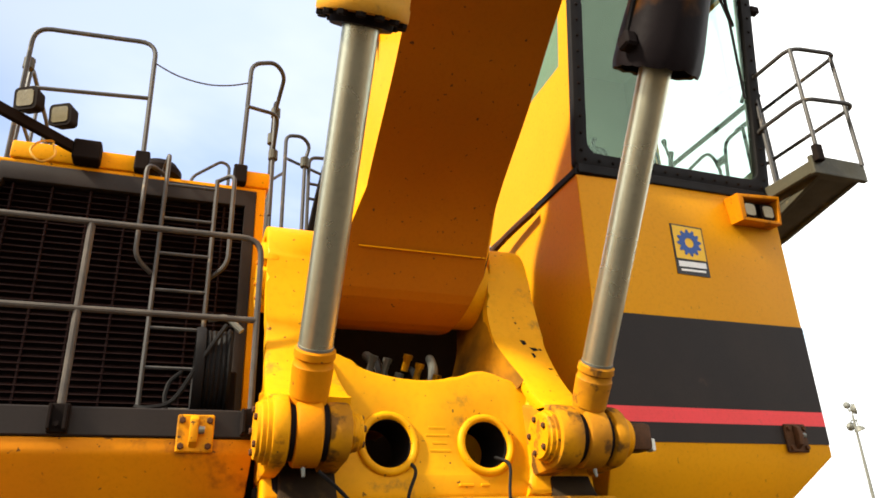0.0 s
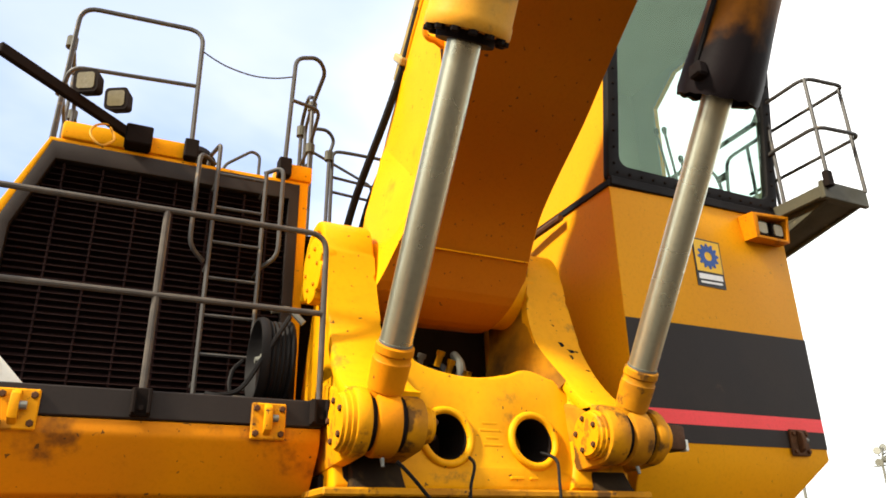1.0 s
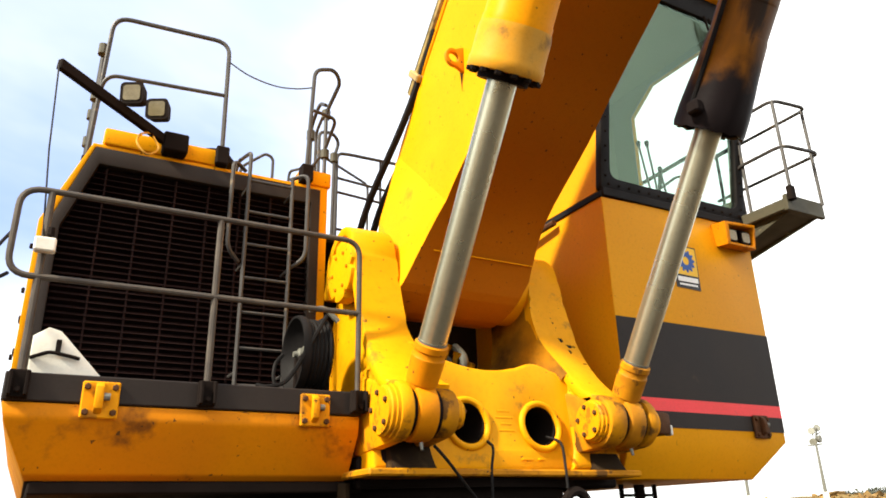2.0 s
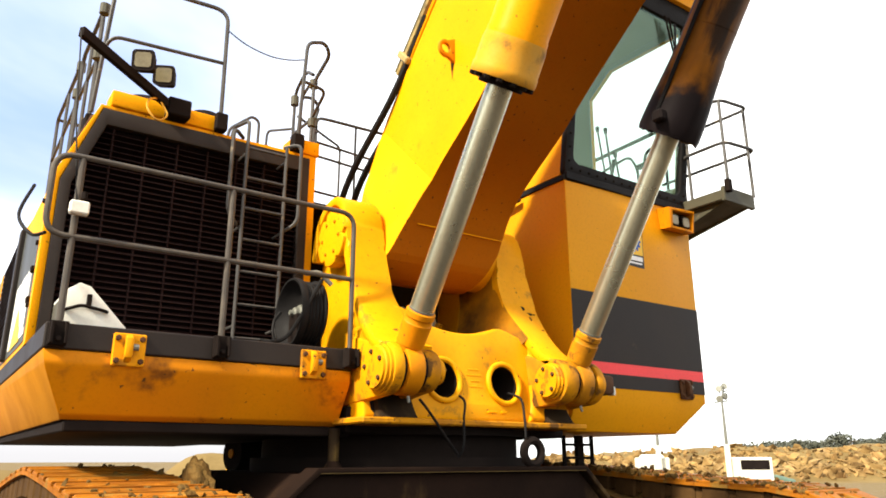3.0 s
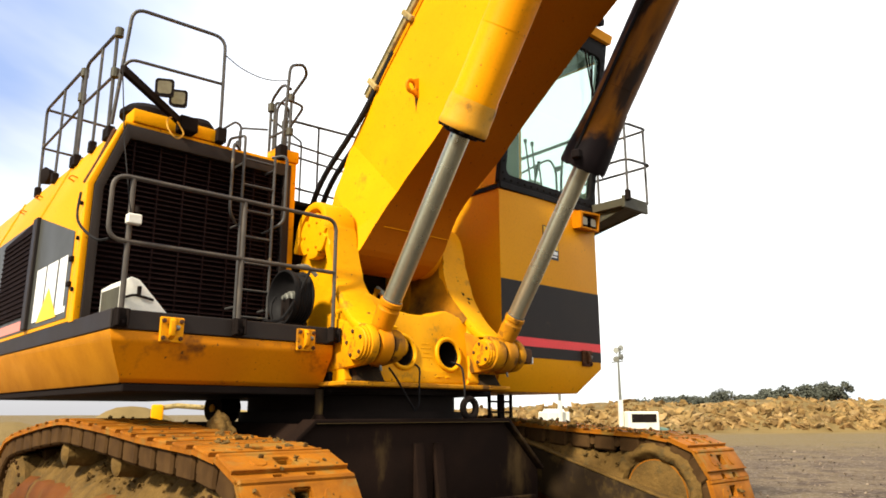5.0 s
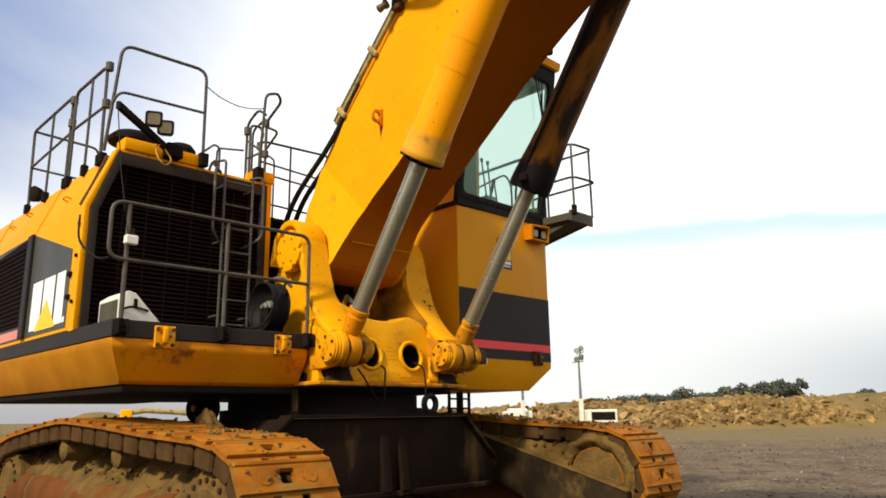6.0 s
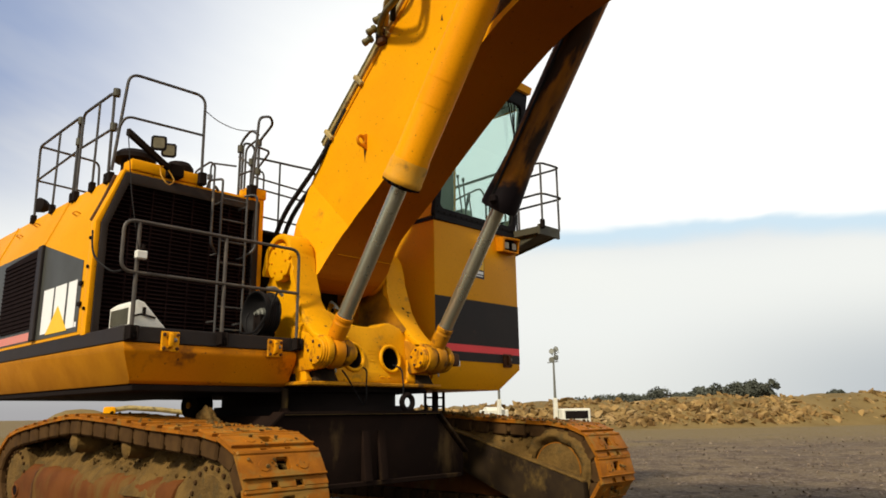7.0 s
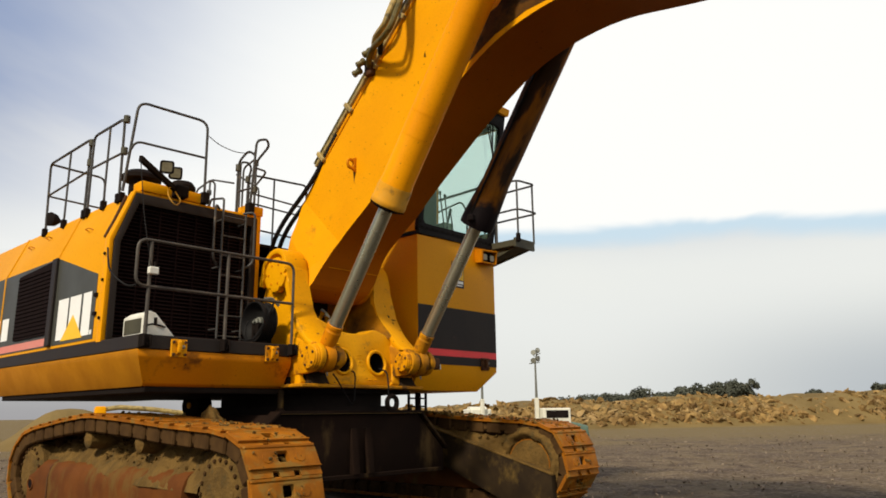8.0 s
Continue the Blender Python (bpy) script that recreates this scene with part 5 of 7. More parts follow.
        bolts(cap, (x0 + dx * 0.118, 5.05, 3.53), (dx, 0, 0), 0.16, 6, 0.8)
    part("pivot_pin", turned((2.59, 5.05, 3.53), (1, 0, 0), [(-0.01, 0.17), (0.05, 0.17), (0.06, 0.14), (0.07, 0.03)], 28), cast_paint, base)
    part("base_flange", block(0.43, 2.80, 4.21, 4.9, 1.865, 1.915, 0.012), greasy_lug, base, "chipped greasy base flange")
    # fork feet coloured dark brown for grease and the shade under the lugs
    for x0, x1 in ((0.64, 0.97), (2.40, 2.70)):
        part("lug_foot", prism_x([(4.75, 1.914), (4.26, 1.914), (4.30, 1.955), (4.345, 2.02), (4.40, 2.12), (4.75, 2.16)], x0, x1, 0.015), guard_paint, base, "dark foot under the fork, coloured for grease and shade")
    part("lower_beam", block(0.52, 2.9, 4.62, 9.5, 1.80, 2.02, 0.02), dark_iron, base)
    # raised foundry marks: plain small bars
    for x, z, w_ in ((1.65, 2.36, 0.12), (1.65, 2.31, 0.17), (1.66, 2.26, 0.10), (1.66, 2.21, 0.15), (1.82, 2.00, 0.10), (1.95, 2.00, 0.06)):
        part("foundry_mark", block(x - w_ / 2, x + w_ / 2, 4.37 + (z - 1.92) * 0.16 - 0.003, 4.39 + (z - 1.92) * 0.16, z - 0.009, z + 0.009, 0.003), cast_paint, base)
    # hanging hydraulic wires
    for pts in (((1.43, 4.46, 2.16), (1.46, 4.32, 2.08), (1.38, 4.22, 1.92), (1.36, 4.2, 1.70), (1.34, 4.25, 1.62)),
                ((2.06, 4.46, 2.18), (2.10, 4.33, 2.12), (2.04, 4.22, 1.95), (2.03, 4.2, 1.78)),
                ((0.80, 4.0, 2.04), (0.92, 4.04, 1.95), (1.12, 4.12, 1.78), (1.30, 4.2, 1.64))):
        part("hanging_wire", tube(spline(pts, 6), 0.011, 6), rubber, base)
    return base


build_bracket()


# -- boom --
def build_boom():
    sections = [  # top y, z; bottom y, z; fold y, z; half width at top, fold and bottom; how much wider fold and bottom stand out beside the ear
        ((5.46, 3.60), (5.30, 3.25), (5.40, 3.42), 0.58, 0.63, 0.52, 0.0, 0.10), ((5.52, 3.95), (5.02, 3.20), (5.06, 3.52), 0.60, 0.65, 0.505, 0.05, 0.22),
        ((5.46, 4.25), (4.76, 3.34), (4.87, 3.64), 0.59, 0.62, 0.50, 0.08, 0.24), ((5.36, 4.48), (4.62, 3.62), (4.66, 3.76), 0.56, 0.56, 0.50, 0.06, 0.13),
        ((5.24, 4.84), (4.35, 4.01), (4.36, 4.02), 0.503, 0.503, 0.503, 0.0, 0.0)]
    sections += [(tp, lw, (lw[0] * 0.99 + tp[0] * 0.01, lw[1] * 0.99 + tp[1] * 0.01), 0.503, 0.503, 0.503, 0.0, 0.0) for tp, lw in (
        ((4.865, 5.255), (3.72, 4.46)), ((4.255, 5.855), (3.33, 4.78)), ((3.53, 6.56), (2.54, 5.38)), ((2.74, 7.32), (1.95, 5.79)), ((2.05, 7.86), (1.36, 6.12)), ((1.35, 8.18), (0.75, 6.30)),
        ((0.4, 8.35), (0.0, 6.35)), ((-1.0, 8.15), (-0.9, 6.20)), ((-2.7, 7.45), (-2.6, 5.90)), ((-4.4, 6.6), (-4.4, 5.4)))]
    tops = spline([(*s[0], 0) for s in sections], 4)
    lows = spline([(*s[1], 0) for s in sections], 4)
    half = 0.503
    bm = bmesh.new()
    rings = []
    for i, (tp, lw) in enumerate(zip(tops, lows)):
        k, q = min(i // 4, len(sections) - 2), i / 4 - min(i // 4, len(sections) - 2)
        a, b = sections[k], sections[k + 1]
        cy, cz = (a[2][n] * (1 - q) + b[2][n] * q for n in (0, 1))
        if k >= 4:
            cy, cz = lw.x * 0.99 + tp.x * 0.01, lw.y * 0.99 + tp.y * 0.01
        wt_, wc_, wb_, out_c, out_b = (a[n] * (1 - q) + b[n] * q for n in (3, 4, 5, 6, 7))
        pinch = 0.24 * max(0.0, 1 - i / 11) ** 0.8
        ring = [(-wt_, tp.x, tp.y), (-wc_ - out_c, cy, cz), (-wb_ - out_b, lw.x, lw.y), (wb_ - pinch, lw.x, lw.y), (wc_ - pinch * 0.25, cy, cz), (wt_, tp.x, tp.y)]
        rings.append([bm.verts.new((BX + x, y, z)) for x, y, z in ring])
    for a, b in zip(rings, rings[1:]):
        for k in range(6):
            bm.faces.new((a[k], a[(k + 1) % 6], b[(k + 1) % 6], b[k]))
    bm.faces.new(rings[0])
    bm.faces.new(rings[-1])
    boom = part("boom", bm, paint, excavator, "long yellow box-section gooseneck boom", 9)
    # underside's shade put into a darker, redder paint with blotchy grime
    boom.data.materials.append(belly_shade_paint)
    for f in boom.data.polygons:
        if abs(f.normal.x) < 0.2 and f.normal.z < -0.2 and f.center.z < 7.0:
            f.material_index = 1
    # foot facets beside the ear blackened for grease and the gap's shade
    boom.data.materials.append(grease_shade_paint)
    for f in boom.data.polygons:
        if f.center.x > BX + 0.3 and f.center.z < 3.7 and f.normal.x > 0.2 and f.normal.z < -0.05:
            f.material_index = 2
    # weld bead across the underside near the foot
    part("weld_bead", tube([(BX - 0.497, 4.583, 3.662), (BX + 0.490, 4.583, 3.662)], 0.006, 6), paint, boom)
    part("foot_boss", turned((BX - 0.70, 5.07, 3.53), (1, 0, 0), [(0, 0.24), (0.02, 0.28), (1.36, 0.28), (1.38, 0.24)], 36), paint, boom)
    # lifting eye on the side
    lug = plate([(-0.08 + 0.075 * math.cos(a), 0.085 * math.sin(a)) for a in (radians(q) for q in range(75, 290, 15))] + [(0.01, -0.12), (0.02, -0.12), (0.02, 0.12), (0.01, 0.12)],
                [circle(-0.08, 0.0, 0.046, 16)], lambda u, v, w: (u, v, w), 0.035, None, 0.006)
    bmesh.ops.transform(lug, matrix=Matrix.Translation((1.130, 4.02, 5.14)) @ Euler((radians(90), radians(0), radians(0))).to_matrix().to_4x4(), verts=lug.verts)
    part("lifting_eye", lug, worn_shade_paint, boom, "small lifting eye with a rust run")
    part("rust_run", plate([(3.985, 5.06), (4.055, 5.07), (4.04, 4.98), (4.025, 4.86), (4.015, 4.98)], (), lambda u, v, w: (BX - 0.503 - 0.002 - w, u, v), 0.002), rusty_steel, boom, "", 0)
    # hydraulic pipes along the top edge with clamps
    edge = [Vector((0, p.x, p.y)) for p in tops]
    run = edge[20:44]
    up_n = Vector((0, 0.70, 0.71))
    for off_x, off_n, mat in ((-0.485, 0.045, barrel_paint), (-0.50, 0.135, pipe_paint), (-0.475, 0.225, olive_hose), (0.3, 0.05, pipe_paint), (0.42, 0.05, pipe_paint)):
        pts = [Vector((BX + off_x, p.y, p.z)) + up_n * off_n for p in run]
        part("hydraulic_pipe", tube(pts, 0.034, 8), mat, boom, "steel hydraulic pipe along the boom")
    for k in (21, 25, 28, 31, 36, 40):
        p, q = edge[k], edge[k + 1]
        d = (q - p).normalized()
        turn = Matrix.Translation(Vector((BX - 0.43, p.y, p.z)) + up_n * 0.10) @ d.to_track_quat("X", "Z").to_matrix().to_4x4()
        cb = block(-0.035, 0.035, -0.13, 0.13, -0.10, 0.13, 0.012)
        bmesh.ops.transform(cb, matrix=turn, verts=cb.verts)
        part("pipe_clamp", cb, pipe_paint, boom)
    # hose cluster where the pipes step over the side
    a = edge[27]
    for pts, r, mat in ((((1.05, 3.62, 6.58), (0.95, 3.50, 6.66), (0.82, 3.25, 6.68), (0.72, 2.95, 6.68), (0.70, 2.78, 6.78), (0.78, 2.73, 7.06), (0.92, 2.74, 7.39), (1.05, 2.70, 7.65)), 0.045, olive_hose),
                        (((1.08, 3.55, 6.70), (0.95, 3.40, 6.76), (0.80, 3.20, 6.80), (0.70, 2.92, 6.84), (0.70, 2.84, 6.96), (0.74, 2.80, 7.12), (0.90, 2.84, 7.42), (1.05, 2.85, 7.7)), 0.045, pipe_paint),
                        (((1.12, 3.45, 6.75), (1.00, 3.30, 6.90), (0.92, 3.10, 7.05), (0.92, 3.00, 7.25), (1.02, 2.95, 7.6)), 0.040, rubber)):
        part("hose", tube(spline(pts, 6), r, 10), mat, boom, "thick dusty hydraulic hose")
    part("manifold", block(BX - 0.60, BX - 0.48, a.y - 0.14, a.y + 0.02, a.z + 0.08, a.z + 0.30, 0.03, seg=2), rusty_steel, boom, "greasy hose manifold")
    for dy, dz in ((-0.02, 0.24), (0.06, 0.12), (-0.16, 0.36)):
        part("coupling", turned((BX - 0.70, a.y + dy, a.z + dz), (0.6, -0.5, 0.6), [(-0.07, 0.03), (-0.06, 0.05), (-0.02, 0.052), (-0.015, 0.044), (0.03, 0.044), (0.035, 0.056), (0.08, 0.054), (0.09, 0.03)], 12), olive_hose, boom, "oily hose coupling")
    # black supply hoses dropping from the boom's back to the deck
    for dx in (0.0, 0.14):
        p = edge[21]
        pts = spline([(BX - 0.50 + dx * 0.3, p.y - 0.28, p.z + 0.37 + dx * 0.5), (BX - 0.50 + dx * 0.3, p.y + 0.02, p.z + 0.06 + dx * 0.5), (BX - 0.55 + dx, p.y + 0.34, p.z - 0.34), (BX - 0.62 + dx, 5.72, 4.45), (BX - 0.64 + dx, 6.0, 3.9), (BX - 0.55 + dx, 6.3, 3.1)], 6)
        part("hose", tube(pts, 0.036, 8), rubber, boom)
    # grime and the cylinder's shadow painted low on the side by the cylinder heads
    stain = [(2.55, 5.46), (2.20, 5.72), (1.75, 6.02), (1.30, 6.24), (0.80, 6.38), (0.40, 6.40), (0.62, 6.52), (0.70, 6.74), (1.05, 6.80), (1.25, 6.62), (1.55, 6.55), (1.72, 6.28), (2.02, 6.06), (2.2, 5.82), (2.48, 5.62)]
    for x in (BX - half - 0.003, BX + half + 0.003):
        part("oil_stain", plate(stain, (), lambda u, v, w: (x + (w - 0.001), u, v), 0.002), grease_shade_paint, boom, "black grime patch with the cylinder's shadow painted in", 0)
    for y, z, w_, h_ in ((2.55, 6.42, 0.05, 0.10), (2.68, 6.04, 0.02, 0.05), (2.20, 6.46, 0.03, 0.12), (2.42, 6.28, 0.012, 0.06), (3.35, 5.30, 0.015, 0.02), (3.0, 5.95, 0.015, 0.03), (2.75, 5.62, 0.02, 0.16)):
        part("paint_chip", plate([(y - w_ / 2, z - h_ / 2), (y + w_ * 0.4, z - h_ * 0.3), (y - w_ * 0.1, z + h_ / 2)], (), lambda u, v, w: (BX - half - 0.002 - w, u, v), 0.002), grease_shade_paint, boom, "", 0)
    # pivot for the cylinder heads
    part("cylinder_pin", turned((0.52, 1.22, 7.02), (1, 0, 0), [(0, 0.12), (0.02, 0.15), (2.16, 0.15), (2.18, 0.12)], 24), dark_iron, boom)
    return boom


boom = build_boom()


# -- boom cylinders --
def build_cylinder(cx, barrel_mat, cap_mat, eye_mat, label, extra=0.0, cap=1.0, slip=0.0, lean=0.0):
    foot = Vector((cx, 4.185, 2.27))
    head = Vector((cx + lean, 1.145, 6.72))
    d = (head - foot).normalized()
    length = (head - foot).length
    body = turned(foot, d, [(2.5, 0.13), (2.5, 0.226 + extra), (2.66, 0.226 + extra), (2.67, 0.220 + extra), (length - 0.1, 0.220 + extra), (length + 0.12, 0.222 + extra), (length + 0.2, 0.16), (length + 0.5, 0.15)], 40)
    cyl = part("boom_cylinder", body, barrel_mat, excavator, label)
    part("gland_cap", turned(foot + d * slip, d, [(2.33, 0.13), (2.33, 0.236 * cap), (2.345, 0.244 * cap), (2.40, 0.244 * cap), (2.41, 0.238 * cap), (2.58, 0.236 * cap), (2.62, 0.228 * cap), (2.62, 0.13)], 40), cap_mat, cyl, "heavy gland cap")
    bolts(cyl, foot + d * (2.331 + slip), -d, 0.215, 14, 1.4, BOLT_DARK)
    part("retainer_ring", turned(foot + d * slip, d, [(2.28, 0.10), (2.28, 0.165), (2.33, 0.17), (2.33, 0.1)], 30), black_grease, cyl)
    for s in (3.30, 3.62, 4.95):
        part("seam_band", turned(foot, d, [(s, 0.212 + extra), (s, 0.2214 + extra), (s + 0.012, 0.2214 + extra), (s + 0.012, 0.212 + extra)], 40, None, True), barrel_mat, cyl)
    part("rod", turned(foot, d, [(0.36, 0.09), (0.36, 0.098), (2.55, 0.098), (2.55, 0.09)], 32), chrome, cyl, "polished chrome piston rod")
    part("wiper_ring", turned(foot, d, [(0.52, 0.09), (0.52, 0.102), (0.535, 0.102), (0.535, 0.09)], 32, None, True), galvanised, cyl, "dull wiper ring")
    part("rod_collar", turned(foot, d, [(0.22, 0.09), (0.24, 0.112), (0.42, 0.118), (0.43, 0.111), (0.46, 0.111), (0.47, 0.119), (0.51, 0.117), (0.52, 0.10)], 32), eye_mat, cyl, "yellow rod collar")
    loop = circle(foot.y - 0.06, foot.z, 0.20, 32)
    part("rod_eye", prism_x(loop, cx - 0.076, cx + 0.076, 0.02), eye_mat, cyl, "yellow rod eye")
    neck = [foot + d * s for s in (0.05, 0.18, 0.28)]
    part("eye_neck", tube(neck, 1, 20, None, [0.105, 0.105, 0.108]), eye_mat, cyl)
    for x in (cx - 0.109, cx + 0.077):
        part("washer", turned((x, foot.y - 0.06, foot.z), (1, 0, 0), [(0, 0.10), (0, 0.165), (0.032, 0.165), (0.032, 0.10)], 28, None, True), black_grease, cyl)
    part("grease_fitting", turned((cx - 0.02, 4.04, 2.06), (0, -0.3, -1), [(0, 0.014), (0.05, 0.010)], 8), galvanised, cyl)
    return cyl, foot, d


cyl_l, FOOT, AXIS = build_cylinder(0.742, barrel_paint, dusty_paint, worn_shade_paint, "yellow boom cylinder with a dusty gland cap")
cyl_r, FOOT_R, AXIS_R = build_cylinder(2.57, burnt_barrel(Vector((2.57, 4.185, 2.27)), Vector((-0.06, -3.04, 4.45)).normalized()), black_grease, greasy_lug, "boom cylinder blackened by burnt grease", -0.012, 0.86, 0.13, -0.06)


def build_wrap():
    """A stiff black wrap round the shaded cylinder's gland, with a ragged lower lip."""
    side = AXIS_R.cross(Vector((1, 0, 0))).normalized()
    bm = bmesh.new()
    rings = []
    n = 72
    for i, (s, r) in enumerate(((2.38, 0.225), (2.37, 0.250), (2.41, 0.258), (2.52, 0.255), (2.66, 0.246), (2.80, 0.233), (2.94, 0.220), (3.06, 0.2125), (3.08, 0.203))):
        ring = []
        for k in range(n):
            a = 2 * math.pi * k / n
            rag = 0.020 * noise.noise((math.cos(a) * 4.5, math.sin(a) * 4.5, 1)) if i < 3 else 0.0
            lump = 1 + 0.035 * noise.noise((math.cos(a) * 2.2, math.sin(a) * 2.2, s * 3))
            ring.append(bm.verts.new(FOOT_R + AXIS_R * (s + rag) + (Vector((1, 0, 0)) * math.cos(a) + side * math.sin(a)) * r * lump))
        rings.append(ring)
    for a, b in zip(rings, rings[1:]):
        for k in range(n):
            bm.faces.new((a[k], a[(k + 1) % n], b[(k + 1) % n], b[k]))
    wrap = part("gland_wrap", bm, cyl_r.data.materials[0], cyl_r, "stiff black ragged wrap", 50)
    part("wrap_strap", block(2.23, 2.31, 2.66, 2.76, 4.24, 4.34, 0.015), black_grease, wrap)


build_wrap()


def along_barrel(cx, dx, back, s):
    """A place beside a barrel: s along the axis, dx to the side, back behind it."""
    side = AXIS.cross(Vector((1, 0, 0))).normalized()
    return Vector((cx, FOOT.y, FOOT.z)) + AXIS * s + Vector((dx, 0, 0)) - side * back


part("grease_line", tube([along_barrel(2.57, -0.28, 0.02, s) for s in (2.5, 3.0, 3.6, 4.4, 5.2)], 0.018, 6), rubber, cyl_r)


# -- space behind the casting: pumps, hoses, near-black wall added to keep it dark --
def build_core():
    core = part("bulkhead", block(0.60, 2.98, 6.9, 7.0, 1.9, 4.2, 0.01), dark_iron, excavator, "added near-black wall closing the dark space behind the boom foot")
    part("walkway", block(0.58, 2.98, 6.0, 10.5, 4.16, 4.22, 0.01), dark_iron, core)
    part("valve_block", block(1.15, 1.75, 5.8, 6.3, 2.55, 2.95, 0.03), worn_shade_paint, core, "yellow valve block")
    rng = random.Random(3)
    for k in range(9):
        x = 1.05 + k * 0.14
        z = 2.55 + rng.uniform(0, 0.25)
        pts = spline([(x, 5.55, z), (x + rng.uniform(-0.1, 0.1), 5.75, z + 0.35), (x + rng.uniform(-0.2, 0.2), 6.2, z + 0.45), (x, 6.7, z + 0.2)], 5)
        part("core_hose", tube(pts, 0.032, 8), rubber, core)
    for x, z in ((1.5, 3.0), (1.9, 2.95), (1.72, 2.86), (1.22, 2.95), (1.34, 2.84), (2.05, 2.86), (1.62, 2.98), (1.80, 3.02)):
        part("fitting", turned((x, 5.62, z), (0.2, -0.4, 1), [(0, 0.03), (0.1, 0.03), (0.1, 0.04), (0.14, 0.04)], 8), galvanised if x < 1.75 else cast_paint, core)

    for z, y in ((2.72, 5.45), (2.60, 5.60)):
        part("cross_pipe", tube([(0.95, y, z), (1.5, y - 0.02, z + 0.02), (2.35, y, z - 0.02)], 0.045, 10), dark_iron, core, "dark cross pipe")
    for x, dx in ((1.40, 0.10), (1.68, 0.06), (2.02, -0.10)):
        part("silver_hose", tube(spline([(x, 5.58, 2.72), (x - dx * 0.4, 5.66, 2.92), (x - dx, 5.80, 3.10), (x - dx * 1.6, 6.05, 3.25)], 5), 0.042, 10), galvanised, core, "dull silver hose")
    part("pump_cover", block(1.16, 1.38, 5.86, 6.2, 2.96, 3.16, 0.02, seg=2), cast_paint, core, "yellow pump cover")


build_core()


# -- cab base and cab --
CAB_L, CAB_R, CAB_Y = 3.00, 5.08, 4.53


def build_cab_base():
    prof = [(CAB_L, 1.87), (CAB_L, 2.21), (CAB_L, 4.50), (CAB_R, 4.56), (CAB_R, 2.215), (4.66, 1.87)]
    bm = plate(prof, (), lambda u, v, w: (u, CAB_Y + w + 0.38 * max(0, 2.21 - v), v), 3.2, None, 0.012)
    base = part("cab_base", bm, panel_paint, excavator, "tall yellow cab pedestal with charcoal bands and a red stripe")
    # downward slope takes the darker, redder paint to carry its shade
    base.data.materials.append(worn_shade_paint)
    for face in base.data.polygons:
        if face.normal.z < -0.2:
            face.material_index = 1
    f = CAB_Y - 0.001

    def strip(name, z0, z1, mat, label="", x0=CAB_L + 0.004, x1=CAB_R - 0.004, lift=0.005):
        return part(name, plate([(x0, z0), (x1, z0), (x1, z1), (x0, z1)], (), lambda u, v, w: (u, f - w, v), lift), mat, base, label, 0)
    strip("dark_band", 2.57, 3.30, charcoal, "wide charcoal band")
    strip("red_stripe", 2.455, 2.57, red_stripe, "bright red stripe")
    strip("dark_band", 2.31, 2.455, charcoal)
    # dealer's sign: yellow square with a blue gear over a dark strip
    sign = part("dealer_sign", plate([(3.86, 3.69), (4.19, 3.68), (4.19, 4.14), (3.86, 4.15)], (), lambda u, v, w: (u, f - w, v), 0.005), decal_black, base, "square yellow dealer's sign with a blue gear", 0)
    part("sign_panel", plate([(3.875, 3.83), (4.175, 3.825), (4.175, 4.125), (3.875, 4.135)], (), lambda u, v, w: (u, f - 0.006 - w, v), 0.003), decal_yellow, sign, "", 0)
    gear = []
    for k in range(48):
        a = 2 * math.pi * k / 48
        r = 0.125 if (k // 2) % 2 == 0 else 0.098
        gear.append((4.025 + r * math.cos(a), 3.98 + r * math.sin(a)))
    part("gear", plate(gear, [circle(4.025, 3.98, 0.045, 20)], lambda u, v, w: (u, f - 0.010 - w, v), 0.003), decal_blue, sign, "blue gear emblem", 0)
    for z0, z1, x0, x1 in ((3.755, 3.805, 3.885, 4.165), (3.715, 3.735, 3.90, 4.15)):
        part("sign_bar", plate([(x0, z0), (x1, z0), (x1, z1), (x0, z1)], (), lambda u, v, w: (u, f - 0.006 - w, v), 0.003), decal_white, sign, "", 0)
    tie_bracket(4.72, CAB_Y - 0.006, 2.36, rusty_steel, base)
    # headlamp housing under the window
    bm = plate([(4.54, 4.22), (4.97, 4.22), (4.98, 4.49), (4.50, 4.46)], [[(4.585, 4.25), (4.94, 4.25), (4.945, 4.455), (4.565, 4.43)]],
               lambda u, v, w: (u - 0.05 * w, CAB_Y - w * (1.0 if v > 4.3 else 0.85), v - 0.1 * w), 0.19, None, 0.008)
    lampbox = part("headlamp_housing", bm, worn_shade_paint, base, "yellow hooded headlamp housing")
    part("housing_back", block(4.55, 4.94, CAB_Y - 0.06, CAB_Y - 0.03, 4.22, 4.44, 0.004), dark_iron, base)
    for x in (4.645, 4.845):
        body = plate(rounded(x - 0.075, x + 0.075, 4.245, 4.395, 0.03), (), lambda u, v, w: (u, CAB_Y - 0.07 - w, v), 0.07)
        part("headlamp", body, dark_iron, lampbox)
        part("lens", plate(rounded(x - 0.055, x + 0.055, 4.265, 4.375, 0.025), (), lambda u, v, w: (u, CAB_Y - 0.142 - w, v), 0.008), amber_lens, lampbox, "pale headlamp lens")
    # seam strip below the cab
    part("seam", block(CAB_L - 0.02, CAB_L + 0.03, CAB_Y, 7.6, 4.50, 4.56, 0.006), rubber, base)
    part("seam", block(CAB_L + 0.01, CAB_R + 0.02, CAB_Y - 0.02, CAB_Y + 0.03, 4.515, 4.60, 0.006), rubber, base)
    part("cable_tray", tube(spline([(2.93, 5.2, 4.46), (2.88, 5.9, 4.40), (2.80, 6.5, 4.20), (2.78, 6.7, 3.9)], 5), 0.034, 8), rusty_steel, base)
    return base


